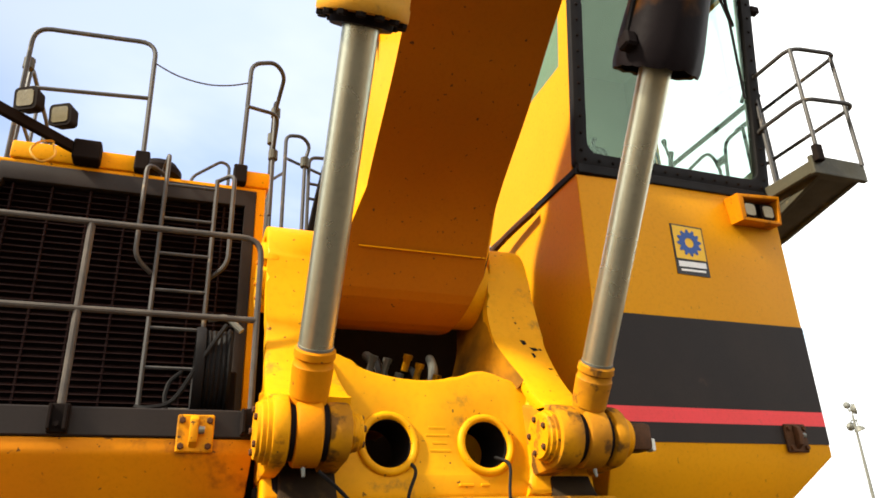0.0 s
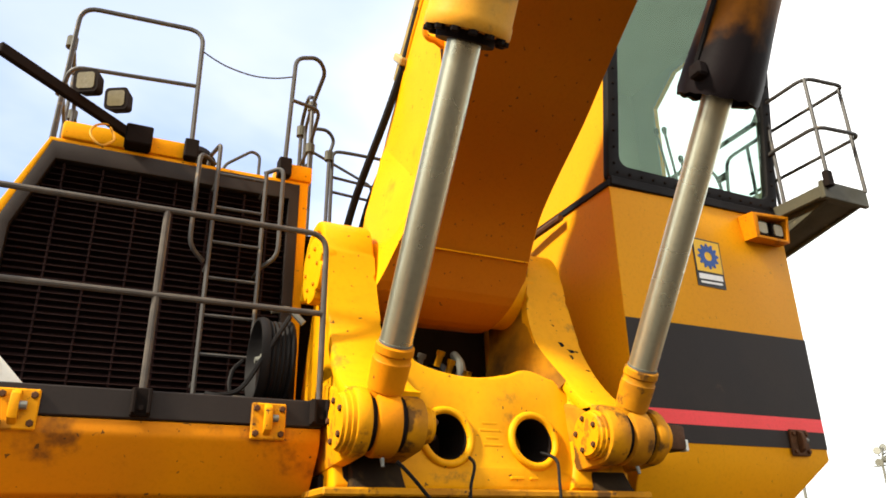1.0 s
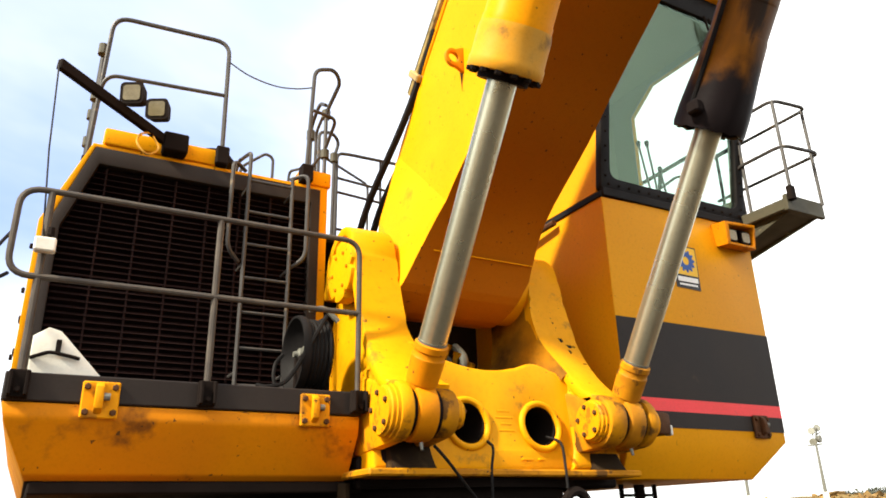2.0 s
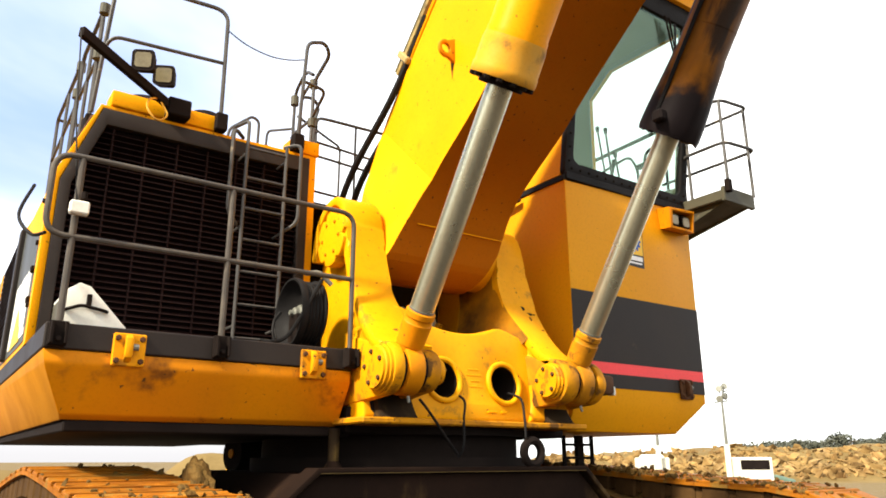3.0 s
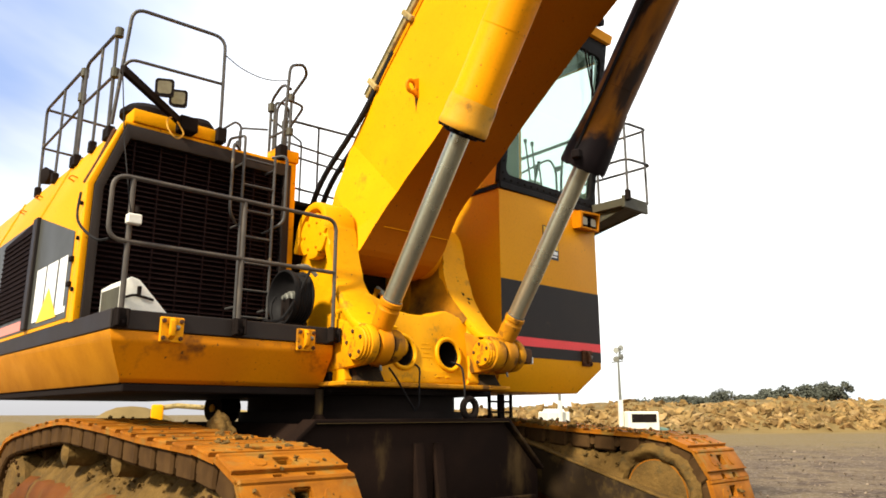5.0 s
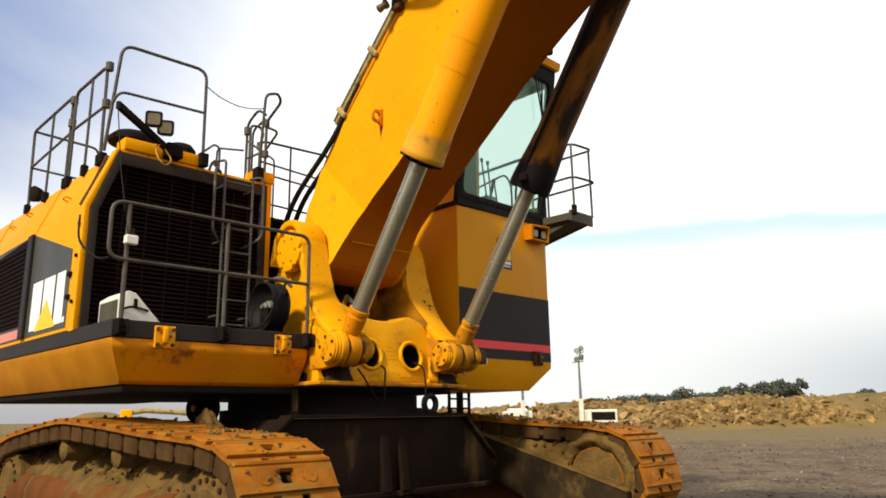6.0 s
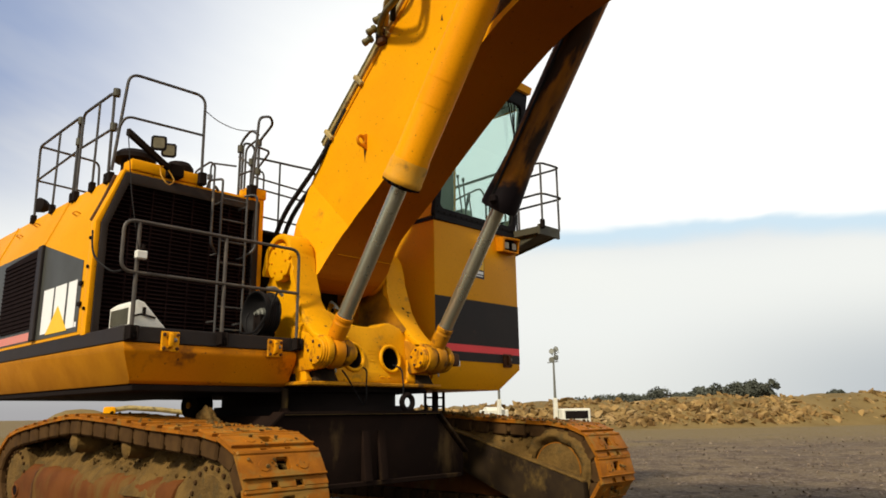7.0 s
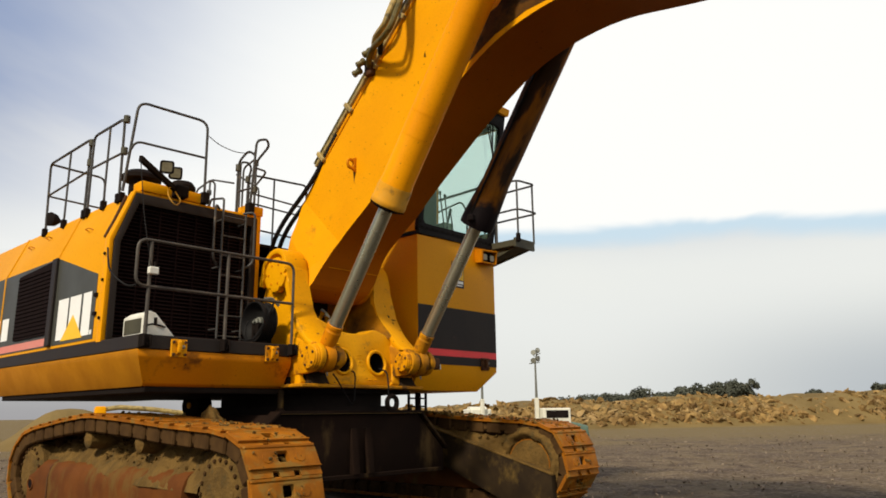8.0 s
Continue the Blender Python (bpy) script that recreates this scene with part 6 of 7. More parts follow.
cab_base = build_cab_base()


def build_cab():
    z0, z1, lean = 4.58, 7.18, 0.15

    def front(u, v, w):
        return (u, CAB_Y + 0.0 - lean * (v - z0) + w, v)
    outer = rounded(CAB_L, CAB_R, z0, z1, 0.06)
    hole = rounded(CAB_L + 0.12, CAB_R - 0.12, z0 + 0.14, z1 - 0.26, 0.10)
    cab = part("cab", plate(outer, [hole], front, 0.08, None, 0.008), rubber, excavator, "raised operator's cab with a large tinted windscreen")
    windscreen = part("windscreen", plate(hole, (), lambda u, v, w: front(u, v, 0.03 + w), 0.008), glass, cab, "large greenish windscreen", 0)
    windscreen.visible_shadow = False
    # bolts round the screen
    for k in range(15):
        x = CAB_L + 0.10 + k * (CAB_R - CAB_L - 0.2) / 14
        shared("bolt", BOLT_DARK, cab, Matrix.Translation(front(x, z0 + 0.07, 0.0)) @ pose(0, 0, 0, 90, 0, 0) @ Matrix.Scale(0.7, 4))
    for k in range(16):
        z = z0 + 0.15 + k * 0.155
        for x in (CAB_L + 0.06, CAB_R - 0.06):
            shared("bolt", BOLT_DARK, cab, Matrix.Translation(front(x, z, 0.0)) @ pose(0, 0, 0, 90, 0, 0) @ Matrix.Scale(0.7, 4))

    def side(x, dx):
        def put(u, v, w):
            return (x + w * dx, u, v)
        return put
    back = 6.35
    lean_y = lambda v: CAB_Y + 0.08 - lean * (v - z0)
    wall = [(lean_y(z0), z0), (lean_y(z1), z1), (back, z1), (back, z0)]
    lhole = [(4.62, 5.66), (4.42, 6.86), (6.0, 6.86), (6.1, 5.62)]
    rhole = [(lean_y(5.0) + 0.06, 4.86), (lean_y(6.9) + 0.06, 6.93), (5.52, 6.95), (5.93, 6.66), (5.96, 4.96)]
    left = part("side_wall", plate(wall, [lhole], side(CAB_L + 0.004, 1), 0.06), panel_paint, cab, "yellow cab side", 0)
    part("side_window", plate(lhole, (), side(CAB_L + 0.02, 1), 0.006), glass, left, "", 0)
    right = part("side_wall", plate(wall, [rhole], side(CAB_R - 0.004, -1), 0.06), panel_paint, cab, "yellow cab side", 0)
    part("side_window", plate(rhole, (), side(CAB_R - 0.02, -1), 0.006), glass, right, "", 0)
    part("rear_wall", plate([(CAB_L + 0.06, z0), (CAB_R - 0.06, z0), (CAB_R - 0.06, z1), (CAB_L + 0.06, z1)], (), lambda u, v, w: (u, back - 0.06 + w, v), 0.06), interior, cab, "grey-green cab lining", 0)
    roof = [(lean_y(z1) - 0.14, z1 - 0.02), (lean_y(z1) - 0.18, z1 + 0.10), (back + 0.05, z1 + 0.14), (back + 0.05, z1 - 0.02)]
    part("roof", prism_x(roof, CAB_L - 0.03, CAB_R + 0.03, 0.02), paint, cab, "yellow cab roof")
    part("floor", block(CAB_L + 0.06, CAB_R - 0.06, CAB_Y + 0.1, back - 0.06, z0 - 0.02, z0 + 0.03, 0.004), interior, cab)
    # left inner lining and console
    part("lining", plate(wall, (), side(CAB_L + 0.068, 1), 0.012), interior, cab, "grey-green lining", 0)
    part("lining", plate(wall, [rhole], side(CAB_R - 0.068, -1), 0.012), interior, cab, "grey-green lining", 0)
    part("headliner", block(CAB_L + 0.08, CAB_R - 0.08, lean_y(z1) + 0.03, back - 0.07, z1 - 0.16, z1 - 0.03, 0.02), interior, cab, "grey-green headliner")
    part("console", block(CAB_L + 0.55, CAB_L + 0.80, 5.2, 5.9, z0 + 0.03, 5.12, 0.03), interior, cab)
    part("console", block(CAB_L + 1.45, CAB_L + 1.70, 5.2, 5.9, z0 + 0.03, 5.12, 0.03), interior, cab)
    seat = part("seat", block(CAB_L + 0.85, CAB_L + 1.40, 5.45, 6.0, 4.9, 5.10, 0.06, seg=2), rubber, cab, "black operator's seat")
    part("backrest", block(CAB_L + 0.88, CAB_L + 1.37, 5.92, 6.08, 5.05, 5.80, 0.06, seg=2), rubber, seat)
    for x in (CAB_L + 0.66, CAB_L + 1.58):
        part("joystick", tube([(x, 5.25, 5.1), (x + 0.02, 5.2, 5.36)], 1, 8, None, [0.014, 0.03]), rubber, cab)
    for foot_, top in (((4.26, 4.98, 4.62), (3.995, 4.783, 5.41)), ((4.38, 5.16, 4.62), (4.11, 5.01, 5.55)), ((4.50, 5.05, 4.62), (4.30, 4.92, 5.22))):
        a, b = Vector(foot_), Vector(top)
        lever = part("lever", tube([a, a.lerp(b, 0.5) + Vector((0.03, 0, 0)), b], 0.013, 8), rail_steel, cab, "long control lever")
        part("knob", tube([b, b + (b - a).normalized() * 0.05, b + (b - a).normalized() * 0.07], 1, 10, None, [0.02, 0.028, 0.016]), rubber, lever)
    # wiper pair
    wx = CAB_R - 0.30
    arm = tube([front(wx - 0.28, z1 - 0.28, -0.04), front(wx - 0.02, 6.25, -0.06)], 0.014, 6)
    tube([front(wx - 0.20, z1 - 0.28, -0.04), front(wx + 0.0, 6.25, -0.06)], 0.012, 6, arm)
    wiper = part("wiper", arm, dark_iron, cab, "long black wiper arm")
    part("blade", tube([front(wx - 0.10, 6.85, -0.05), front(wx + 0.06, 5.5, -0.05)], 0.014, 6), rubber, wiper)
    part("roof_lamp", turned((CAB_L + 1.7, lean_y(z1) - 0.2, z1 + 0.2), (0, -1, 0), [(-0.1, 0.05), (0, 0.09), (0.05, 0.1), (0.06, 0.08)], 16), dark_iron, cab)
    part("roof_lamp", turned((CAB_L + 1.25, lean_y(z1) - 0.2, z1 + 0.2), (0, -1, 0), [(-0.1, 0.05), (0, 0.09), (0.05, 0.1), (0.06, 0.08)], 16), dark_iron, cab)
    part("side_bracket", block(CAB_R, CAB_R + 0.10, 4.22, 4.30, 6.52, 6.60, 0.01), dark_iron, cab)
    return cab


build_cab()


def build_step():
    bm = block(5.02, 5.57, 3.96, 7.6, 4.53, 4.66, 0.012)
    step = part("cab_step", bm, olive_step, excavator, "olive-grey walkway step beside the cab")
    part("step_lip", block(4.98, 5.59, 3.92, 3.97, 4.50, 4.68, 0.006), olive_step, step)
    part("step_bracket", prism_x([(3.95, 4.54), (5.2, 4.54), (5.2, 4.18), (4.9, 4.24)], 5.09, 5.14, 0.008), olive_step, step)
    part("step_bracket", prism_x([(3.95, 4.54), (5.2, 4.54), (5.2, 4.30), (4.9, 4.34)], 5.53, 5.58, 0.008), olive_step, step)
    part("step_pan", prism_x([(3.97, 4.545), (5.2, 4.545), (5.2, 4.34), (4.9, 4.37)], 5.085, 5.57, 0.006), olive_step, step)
    part("socket", block(4.99, 5.07, 3.86, 3.92, 4.60, 4.76, 0.008), dark_iron, step)
    for z in (5.79, 5.22):
        k = 0.02 if z < 5.5 else 0.0
        pts = fillet([(5.09, 4.62, z - 0.10), (5.03 - k, 4.45, z), (5.02 - k, 3.88 - k, z), (5.53 + k, 3.82 - k, z), (5.54 + k, 5.2, z)], 0.12, 6)
        part("step_rail", tube(pts, 0.020, 8), rail_steel, step, "dark tubular rail")
    part("landing_edge", block(5.50, 5.76, 5.0, 7.6, 4.535, 4.655, 0.01), olive_step, step)
    part("step_rail", tube([(5.72, 4.95, 6.13), (5.72, 7.30, 6.08)], 0.030, 8), rail_steel, step, "thick dark handrail beside the cab")
    part("step_rail", tube(fillet([(5.72, 4.90, 5.93), (5.72, 5.57, 5.90), (5.72, 5.63, 5.50), (5.72, 5.62, 4.64)], 0.12, 6), 0.020, 8), rail_steel, step)
    loop = part("step_rail", tube(fillet([(5.72, 7.20, 5.72), (5.72, 6.28, 5.87), (5.72, 5.86, 5.93), (5.72, 5.73, 5.68), (5.72, 5.72, 4.64)], 0.12, 6), 0.020, 8), rail_steel, step)
    part("rail_clamp", block(5.69, 5.75, 5.60, 5.76, 5.66, 5.74, 0.01), rail_steel, loop)
    for y in (4.97, 7.25):
        part("rail_post", tube([(5.72, y, 4.64), (5.72, y, 6.12)], 0.020, 8), rail_steel, step)
    for x, y in ((5.03, 3.89), (5.50, 3.87), (5.04, 4.40), (5.54, 5.1)):
        part("rail_post", tube([(x, y, 4.62), (x, y, 5.79)], 0.019, 8), rail_steel, step)


build_step()


# -- undercarriage --
def build_carbody():
    prof = [(-0.55, 0.95), (0.10, 1.50), (2.66, 1.50), (3.24, 0.95), (3.24, 0.62), (-0.55, 0.62)]
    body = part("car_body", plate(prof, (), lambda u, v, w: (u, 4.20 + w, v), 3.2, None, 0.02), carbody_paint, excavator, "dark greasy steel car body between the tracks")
    body.data.materials.append(soil)
    for f in body.data.polygons:
        if f.normal.x < -0.3 and f.normal.z > 0.3:
            f.material_index = 1
    lip = part("top_lip", plate([(-0.58, 0.95), (0.08, 1.505), (2.68, 1.505), (3.27, 0.95), (3.27, 0.99), (2.70, 1.545), (0.06, 1.545), (-0.58, 0.99)], (), lambda u, v, w: (u, 4.14 + w, v), 0.22, None, 0.006), carbody_paint, body)
    lip.data.materials.append(soil)
    for f in lip.data.polygons:
        if f.normal.z > 0.3 and f.normal.x < 0.3:
            f.material_index = 1
    part("bottom_lip", block(0.2, 3.1, 4.12, 4.3, 0.62, 0.68, 0.008), carbody_paint, body)
    for x in (1.35, 1.62):
        part("web", prism_x([(4.20, 0.68), (4.10, 0.68), (4.17, 1.30), (4.20, 1.30)], x - 0.06, x + 0.06, 0.006), carbody_paint, body)
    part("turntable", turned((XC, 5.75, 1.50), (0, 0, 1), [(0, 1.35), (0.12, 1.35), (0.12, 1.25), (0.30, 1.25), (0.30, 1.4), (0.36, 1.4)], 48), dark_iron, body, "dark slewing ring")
    part("stand_pipe", tube([(0.45, 4.70, 1.5), (0.45, 4.70, 1.84)], 0.045, 10), guard_paint, body, "muddy stand pipe")
    part("stand_pipe_foot", turned((0.45, 4.70, 1.50), (0, 0, 1), [(0, 0.10), (0.05, 0.07), (0.09, 0.045)], 14), carbody_paint, body)
    ring = [(2.12 + 0.10 * math.cos(2 * math.pi * k / 24), 4.22, 1.66 + 0.10 * math.sin(2 * math.pi * k / 24)) for k in range(25)]
    part("lifting_ring", tube(ring, 0.038, 8), dark_iron, body)
    # stub axle drum under the platform
    drum = part("swivel_drum", turned((0.62, 7.5, 1.67), (1, 0.2, 0), [(0, 0.12), (0, 0.19), (0.3, 0.19), (0.3, 0.1)], 24), dark_iron, body, "black drum with a yellow hub")
    part("hub", turned((0.61, 7.5, 1.67), (1, 0.2, 0), [(-0.01, 0.05), (0.02, 0.05)], 12), paint, drum)
    return body


build_carbody()


def build_access_ladder():
    bm = tube([(3.55, 5.3, 0.9), (3.55, 5.3, 1.86)], 0.025, 6)
    tube([(3.98, 5.3, 0.9), (3.98, 5.3, 1.86)], 0.025, 6, bm)
    lad = part("access_ladder", bm, dark_iron, excavator, "dark access ladder hanging below the cab")
    for z in (1.05, 1.35, 1.62, 1.76):
        part("rung", tube([(3.55, 5.3, z), (3.98, 5.3, z)], 0.016, 6), dark_iron, lad)
    part("ladder_plate", block(3.76, 3.86, 5.3, 5.36, 1.3, 1.86, 0.006), dark_iron, lad)


build_access_ladder()

# closed path of the track plates in y, z (outer face)
TRACK_PATH = [(2.27, 0.74), (2.36, 1.05), (2.60, 1.29), (3.00, 1.39), (3.6, 1.43), (4.2, 1.46), (4.9, 1.51), (5.6, 1.55), (6.3, 1.575), (7.0, 1.53), (7.6, 1.47), (8.2, 1.40), (8.65, 1.29),
              (9.0, 1.02), (9.10, 0.72), (9.0, 0.40), (8.72, 0.12), (8.30, 0.0), (7.5, 0.0), (6.3, 0.0), (5.1, 0.0), (3.9, 0.0), (3.05, 0.0), (2.66, 0.12), (2.36, 0.42)]


def even_path(count):
    pts = spline([(0, *p) for p in TRACK_PATH + TRACK_PATH[:1]], 8)
    run = [0.0]
    for a, b in zip(pts, pts[1:]):
        run.append(run[-1] + (b - a).length)
    out = []
    for k in range(count):
        s = run[-1] * k / count
        i = max(j for j in range(len(run)) if run[j] <= s)
        i = min(i, len(pts) - 2)
        q = (s - run[i]) / (run[i + 1] - run[i])
        out.append((pts[i].lerp(pts[i + 1], q), (pts[i + 1] - pts[i]).normalized()))
    return out, run[-1] / count


def shoe_mesh(pitch):
    h, w = pitch / 2, 0.43
    outer = [(-w, -h * 0.97), (-0.17, -h * 0.97), (-0.16, -h * 0.62), (-0.09, -h * 0.62), (-0.08, -h * 0.97), (0.08, -h * 0.97), (0.09, -h * 0.62), (0.16, -h * 0.62), (0.17, -h * 0.97),
             (w, -h * 0.97), (w, h * 1.0), (-w, h * 1.0)]
    bm = plate(outer, [rounded(-0.062, 0.062, -0.02, 0.09, 0.02, 2)], along_z, 0.03)
    # leading grouser bar, and the raised plate behind it
    block(-w, w, h * 0.72, h * 0.97, 0.028, 0.062, 0.012, bm)
    outer = [(-w, -h * 0.48), (w, -h * 0.48), (w, h * 0.72), (-w, h * 0.72)]
    plate(outer, [rounded(-0.068, 0.068, -0.026, 0.096, 0.02, 2)], lambda u, v, q: (u, v, 0.028 + q), 0.026, bm, 0.006)
    block(-w, w, -h * 0.52, -h * 0.42, 0.05, 0.064, 0.004, bm)
    for x in (-0.20, 0.20):
        turned((x, 0.02, 0.05), (0, 0, 1), [(0, 0.06), (0.012, 0.055)], 8, bm)
    return mesh_from(bm, "track_shoe", track_rust)


def heap(bm, x_of, y0, y1, seed, lean, ny=190, nx=30):
    """A lumpy sheet of mud: x_of(s) gives x, z at s from 0 to 1 across."""
    rows = []
    for i in range(ny + 1):
        y = y0 + (y1 - y0) * i / ny
        row = []
        for j in range(nx + 1):
            x, z, k = x_of(j / nx, y)
            p = Vector((x * 1.0 + seed, y, z))
            n = 0.085 * noise.noise(p * 3.0) + 0.040 * noise.noise(p * 7) + 0.017 * noise.noise(p * 17) + 0.007 * noise.noise(p * 37)
            row.append(bm.verts.new((x + lean * (1 - k) * (n + 0.012), y, z + k * n)))
        rows.append(row)
    for a, b in zip(rows, rows[1:]):
        for k in range(nx):
            bm.faces.new((a[k], a[k + 1], b[k + 1], b[k]))
    return bm


SHOES = 42
PLACES, PITCH = even_path(SHOES)
SHOE = shoe_mesh(PITCH)
HUB_Y, HUB_Z = 3.03, 0.70


TRACK_TOP = [(p.y, p.z) for p in spline([(0, *q) for q in TRACK_PATH[2:13]], 8)]


def build_track(cx, out):
    """One crawler: frame, mud, wheels, chain and plates. out is -1 or 1, the side that faces outwards."""
    # frame: deep box with a rounded outer shoulder
    prof = [(-0.30 * out, 0.28), (0.36 * out, 0.28), (0.37 * out, 0.66), (0.36 * out, 0.74), (0.335 * out, 0.81), (0.295 * out, 0.865), (0.24 * out, 0.90), (0.17 * out, 0.915), (-0.30 * out, 0.92)]
    prof = [(cx + u, v) for u, v in prof]
    track = part("track", plate(prof, (), lambda u, v, w: (u, 3.75 + w, v), 4.6, None, 0.02), frame_rust, excavator, "crawler track with rusty plates and mud-packed frame")
    part("frame_seam", tube([(cx + 0.371 * out, 7.55, 0.30), (cx + 0.371 * out, 7.55, 0.66), (cx + 0.337 * out, 7.55, 0.81), (cx + 0.24 * out, 7.55, 0.90)], 0.012, 6), rusty_steel, track)
    oval = [(8.2 + 0.10 * math.cos(2 * math.pi * k / 20), 0.55 + 0.075 * math.sin(2 * math.pi * k / 20)) for k in range(20)]
    part("frame_port", plate(oval, (), lambda u, v, w: (cx + out * (0.368 + w), u, v), 0.006), core_metal, track, "dark oval port", 0)
    part("port_lip", tube([(cx + 0.372 * out, u, v) for u, v in oval + oval[:1]], 0.014, 6), frame_rust, track)
    def shoulder(s, y):
        near = min(1, max(0, (6.9 - y) / 2.2))
        edge = 0.275 + 0.085 * near + 0.04 * noise.noise((cx, y * 1.3, 0.0))
        foot = 0.855 - 0.15 * near
        z = foot + (1.20 - foot) * min(1, 1.5 * s) ** 0.75
        return cx + out * (edge - 0.56 * s), z, min(1.0, 0.25 + 2.5 * s)
    bm = heap(bmesh.new(), shoulder, 3.45, 8.4, 3 + out, out)
    part("packed_mud", bm, mud, track, "dried yellow-brown mud packed on the frame", 60)
    bm = heap(bmesh.new(), lambda s, y: (cx - out * (0.515 - 0.50 * s), 0.62 + 0.24 * min(1, max(0, (y - 3.1) / 1.2)) + 0.42 * min(1, 2.6 * s) ** 0.6, 1.0), 3.42, 8.4, 13 + out, -out)
    part("packed_mud", bm, mud, track, "", 60)
    if out < 0:
        clod = bmesh.new()
        bmesh.ops.create_icosphere(clod, subdivisions=4, radius=1.0)
        for v in clod.verts:
            c = v.co.copy()
            lump = 1 + 0.30 * noise.noise(c * 1.4) + 0.16 * noise.noise(c * 4.0) + 0.08 * noise.noise(c * 9.0)
            v.co = Vector((-0.585 + 0.10 * lump * c.x - 0.05 * max(0, c.z), 4.68 + 0.17 * lump * c.y, 1.44 + 0.17 * lump * c.z))
        part("mud_clod", clod, mud, track, "grey-brown clod of dried mud", 60)
    if out > 0:
        guard = [(5.6, 1.42), (2.62, 0.605), (2.52, 0.57), (2.50, 0.10), (3.30, 0.10), (5.6, 0.985)]
        part("inner_guard", prism_x(guard, cx - 0.54, cx - 0.40, 0.015), guard_paint, track, "dark sloping inner guard beam")
        part("guard_ledge", prism_x([(5.6, 1.445), (2.60, 0.63), (2.52, 0.595), (2.52, 0.575), (2.62, 0.608), (5.6, 1.423)], cx - 0.55, cx - 0.36, 0.006), mud, track, "dusty muddy top of the guard")
    # driving wheel at the front, idler behind
    for hy, hz, r in ((HUB_Y, HUB_Z, 0.56), (8.35, 0.70, 0.56)):
        teeth = []
        for k in range(36):
            a = 2 * math.pi * k / 36
            q = r if k % 3 == 0 else r - 0.07
            teeth.append((hy + q * math.cos(a), hz + q * math.sin(a)))
        wheel = part("sprocket", prism_x(teeth, cx - 0.09, cx + 0.09, 0.01), link_iron, track, "dusty toothed sprocket")
        part("final_drive", turned((cx, hy, hz), (out, 0, 0), [(-0.40, 0.36), (-0.37, 0.42), (0.0, 0.44), (0.30, 0.44), (0.33, 0.40), (0.345, 0.30), (0.36, 0.29), (0.37, 0.08)], 40), mud, wheel, "mud-caked final drive hub")
        bolts(wheel, (cx + out * 0.338, hy, hz), (out, 0, 0), 0.355, 20, 1.1, BOLT_DUSTY)
        part("hub_ring", turned((cx, hy, hz), (-out, 0, 0), [(0.28, 0.2), (0.32, 0.50), (0.40, 0.50), (0.41, 0.44), (0.37, 0.41), (0.37, 0.02)], 40), mud, wheel, "mud-caked inner hub ring")
        part("hub_plate", turned((cx, hy, hz), (-out, 0, 0), [(0.375, 0.395), (0.392, 0.39), (0.395, 0.02)], 36), track_rust, wheel, "orange rusted hub plate")
    # mud caked round the inner face of the driving wheel
    cake = bmesh.new()
    rings = []
    for i in range(11):
        q = i / 10
        row = []
        for k in range(72):
            a = 2 * math.pi * k / 72
            rad = 0.40 + 0.17 * q + 0.03 * noise.noise((math.cos(a) * 2, math.sin(a) * 2, out))
            c = Vector((rad * math.cos(a), rad * math.sin(a), out))
            lump = 0.06 * math.sin(math.pi * min(1, q * 1.1)) + 0.05 * noise.noise(c * 5) + 0.025 * noise.noise(c * 13) + 0.012 * noise.noise(c * 31)
            row.append(cake.verts.new((cx - out * (0.40 + lump), HUB_Y + c.x, HUB_Z + c.y)))
        rings.append(row)
    for a, b in zip(rings, rings[1:]):
        for k in range(72):
            cake.faces.new((a[k], a[(k + 1) % 72], b[(k + 1) % 72], b[k]))
    part("packed_mud", cake, mud, track, "", 60)
    for y in (4.87, 6.36):
        top = 1.19 + 0.02 * (y > 6)
        roller = part("carrier_roller", turned((cx, y, top), (out, 0, 0), [(-0.28, 0.10), (-0.26, 0.13), (0.18, 0.13), (0.20, 0.12), (0.34, 0.115), (0.36, 0.08), (0.37, 0.03)], 24), mud, track, "mud-caked carrier roller")
        part("roller_stand", block(cx - 0.07, cx + 0.30 * max(out, 0) + 0.07, y - 0.10, y + 0.10, 0.85, top - 0.05, 0.01), link_iron, roller)
    for k in range(7):
        part("track_roller", turned((cx, 3.75 + k * 0.62, 0.32), (1, 0, 0), [(-0.26, 0.12), (-0.25, 0.17), (0.25, 0.17), (0.26, 0.12)], 20), link_iron, track)
    crumbs = random.Random(40 + out)
    verts, faces = [], []
    spread = 560 if out > 0 else 70
    for _ in range(spread):
        y = crumbs.uniform(2.75, 8.3)
        i = min(range(len(TRACK_TOP)), key=lambda n: abs(TRACK_TOP[n][0] - y))
        x = cx + crumbs.uniform(-0.43, 0.43) if crumbs.random() < 0.45 else cx - out * (0.43 - abs(crumbs.gauss(0, 0.10)))
        size = crumbs.choice((0.012, 0.016, 0.02, 0.026, 0.034, 0.05)) * (0.7 if out < 0 else 1.25 if y > 4.2 else 0.8)
        v, f = stone_shape(None, (x, y, TRACK_TOP[i][1] - 0.03 + size * 0.3), size, crumbs, 0.6)
        n = len(verts)
        verts += v
        faces += [[k + n for k in face] for face in f]
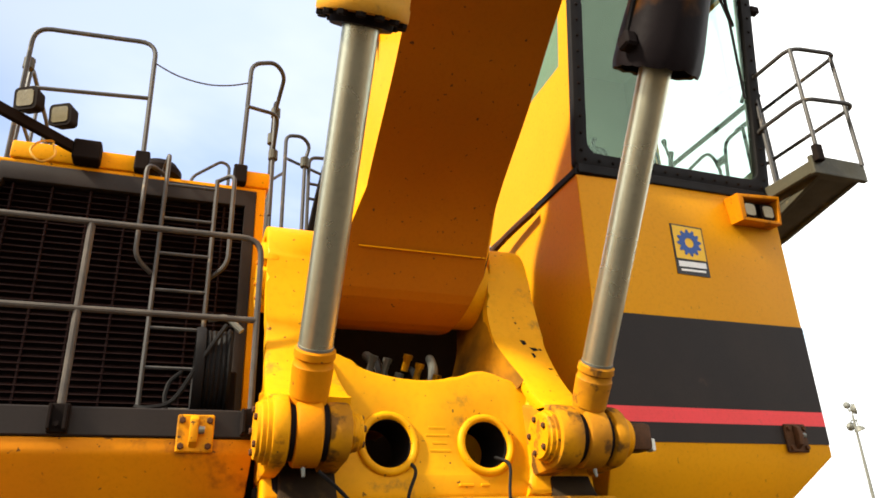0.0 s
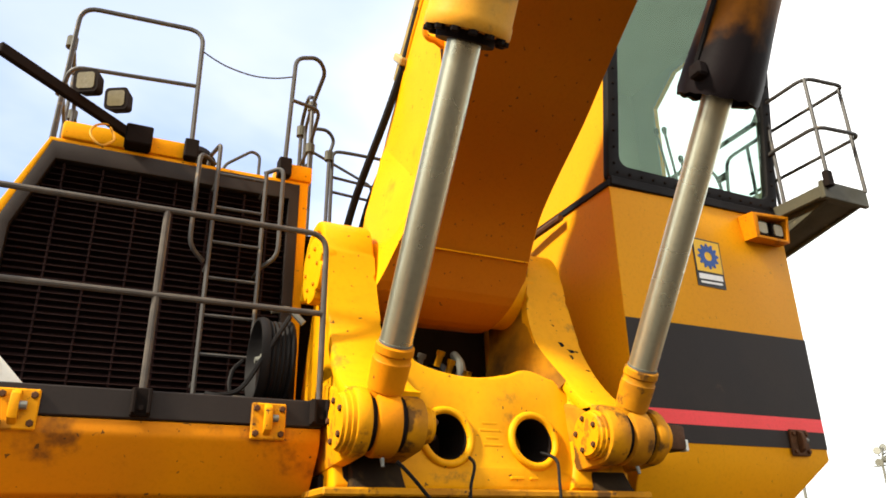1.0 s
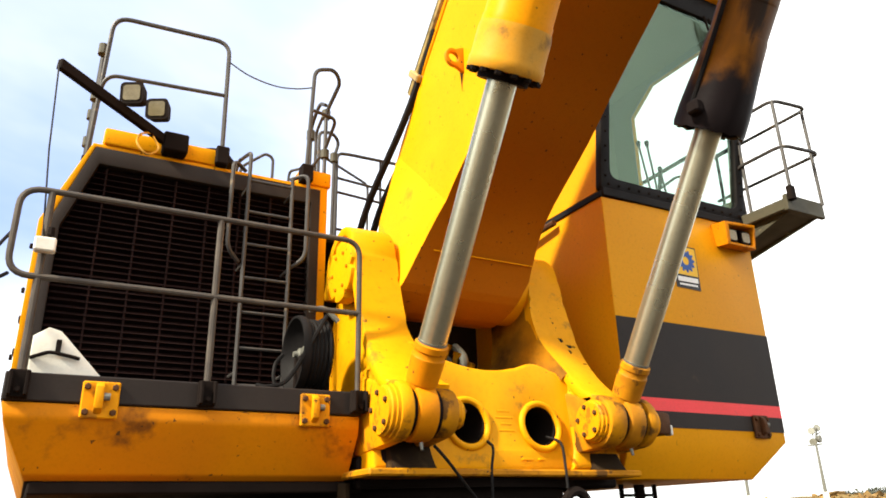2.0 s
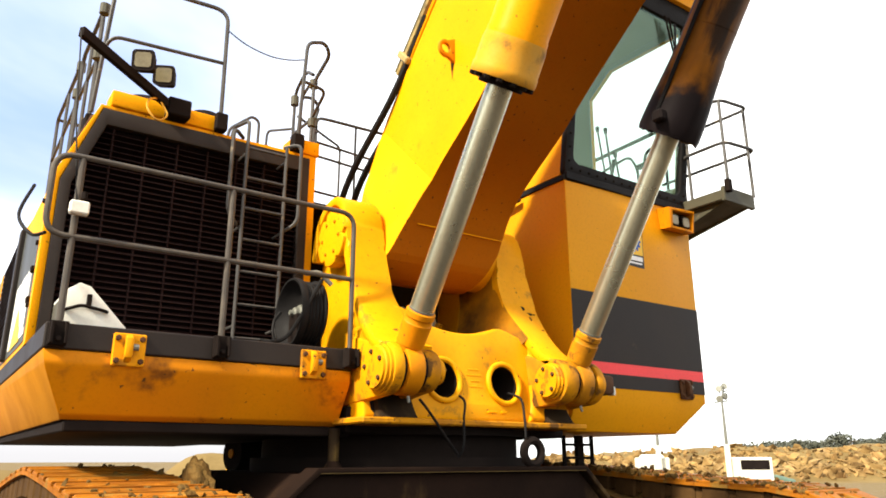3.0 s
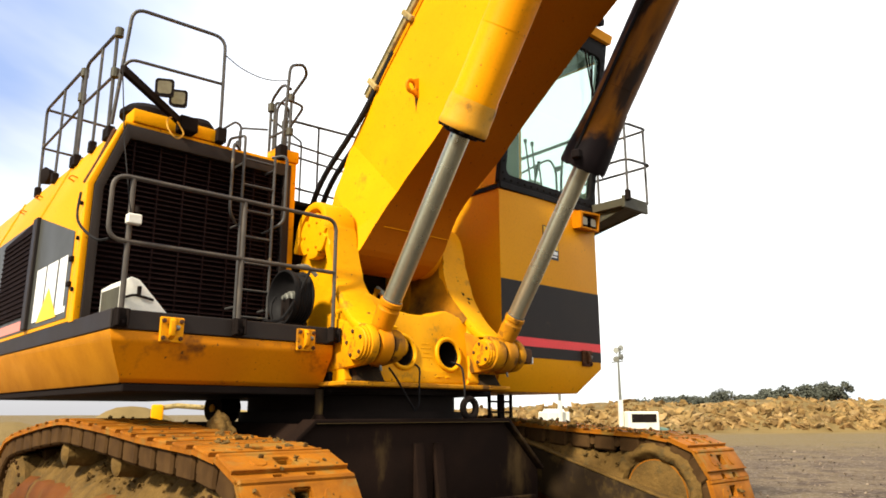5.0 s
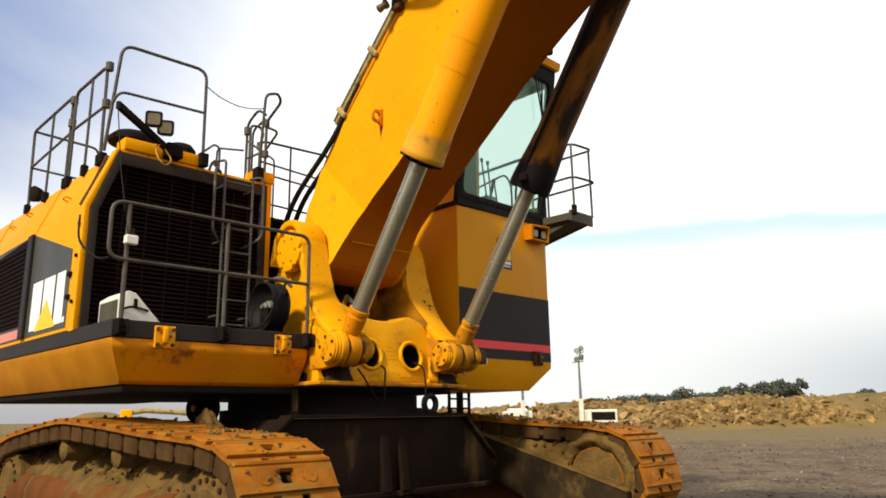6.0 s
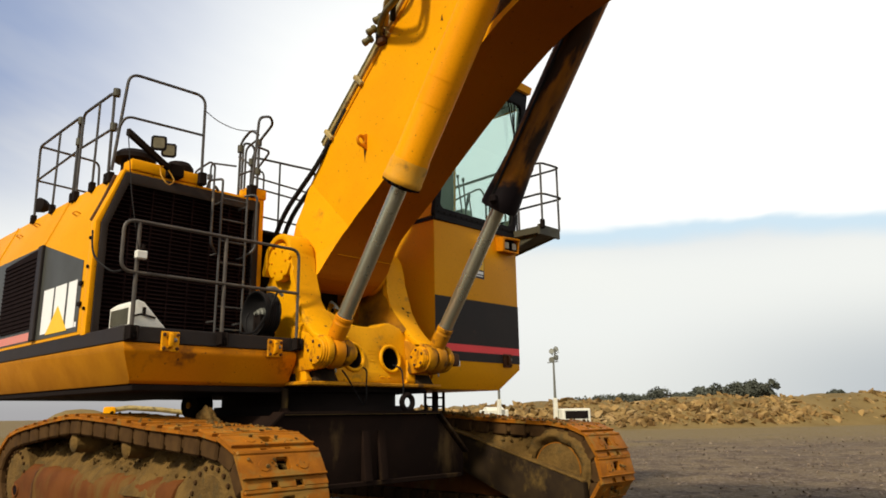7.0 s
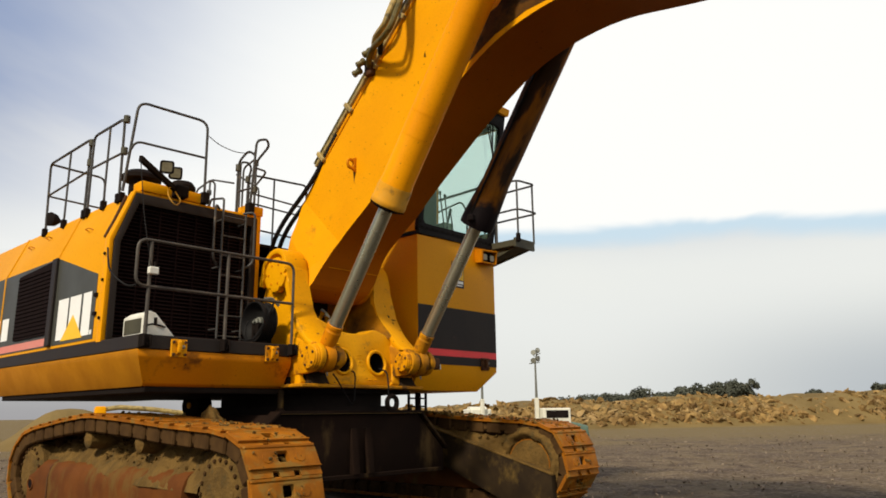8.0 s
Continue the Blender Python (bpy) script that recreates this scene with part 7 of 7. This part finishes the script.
    for _ in range(330):
        y, q = crumbs.uniform(3.5, 8.3), crumbs.random()
        x, z, _k = shoulder(0.2 + 0.6 * q, y)
        if out > 0:
            x, z = cx - (0.50 - 0.4 * q), 0.66 + 0.24 * min(1, max(0, (y - 3.1) / 1.2)) + 0.42 * min(1, 2.1 * q) ** 0.6
        size = crumbs.choice((0.010, 0.012, 0.016, 0.02, 0.028, 0.042))
        v, f = stone_shape(None, (x, y, z), size, crumbs, 0.8)
        n = len(verts)
        verts += v
        faces += [[k + n for k in face] for face in f]
    for p, d in PLACES:
        if p.y > 4.4 or p.z < 0.3:
            continue
        face = Vector((0, -d.z, d.y))
        for _ in range(16):
            x = crumbs.gauss(0, 0.14)
            if abs(x) < 0.075 or abs(x) > 0.4:
                continue
            c = Vector((cx + x, p.y, p.z)) + d * crumbs.uniform(-0.10, 0.10) - face * 0.022
            v, f = stone_shape(None, c[:], crumbs.choice((0.012, 0.016, 0.022, 0.03)), crumbs, 0.7)
            n = len(verts)
            verts += v
            faces += [[k + n for k in fc] for fc in f]
    lumps = new("dry_mud", from_lists("dry_mud", verts, faces, mud))
    lumps.parent = track
    tagged(lumps, "dry mud crumbs lying on the track plates", kind="stuff")
    # chain links under the plates
    link = bmesh.new()
    for k, (p, d) in enumerate(PLACES):
        m = Matrix.Translation((cx, p.y, p.z)) @ Matrix(((1, 0, 0, 0), (0, d.y, -d.z, 0), (0, d.z, d.y, 0), (0, 0, 0, 1)))
        for lx in (-0.35, 0.35):
            own = block(lx - 0.05, lx + 0.05, -PITCH * 0.41, PITCH * 0.37, -0.27, -0.075, 0.02)
            bmesh.ops.transform(own, matrix=m, verts=own.verts)
            merged(link, own)
        own = turned((-0.37, PITCH / 2, -0.16), (1, 0, 0), [(0, 0.06), (0.74, 0.06)], 8)
        bmesh.ops.transform(own, matrix=m, verts=own.verts)
        merged(link, own)
    tagged(part("track_chain", link, link_iron, track, "dusty steel track chain"), kind="stuff")
    for p, d in PLACES:
        m = Matrix.Translation((cx, p.y, p.z)) @ Matrix(((1, 0, 0, 0), (0, d.y, -d.z, 0), (0, d.z, d.y, 0), (0, 0, 0, 1))) @ Matrix.Translation((0, 0, -0.085))
        shared("track_shoe", SHOE, track, m)


build_track(XC - 2.70, -1)
build_track(XC + 2.70, 1)
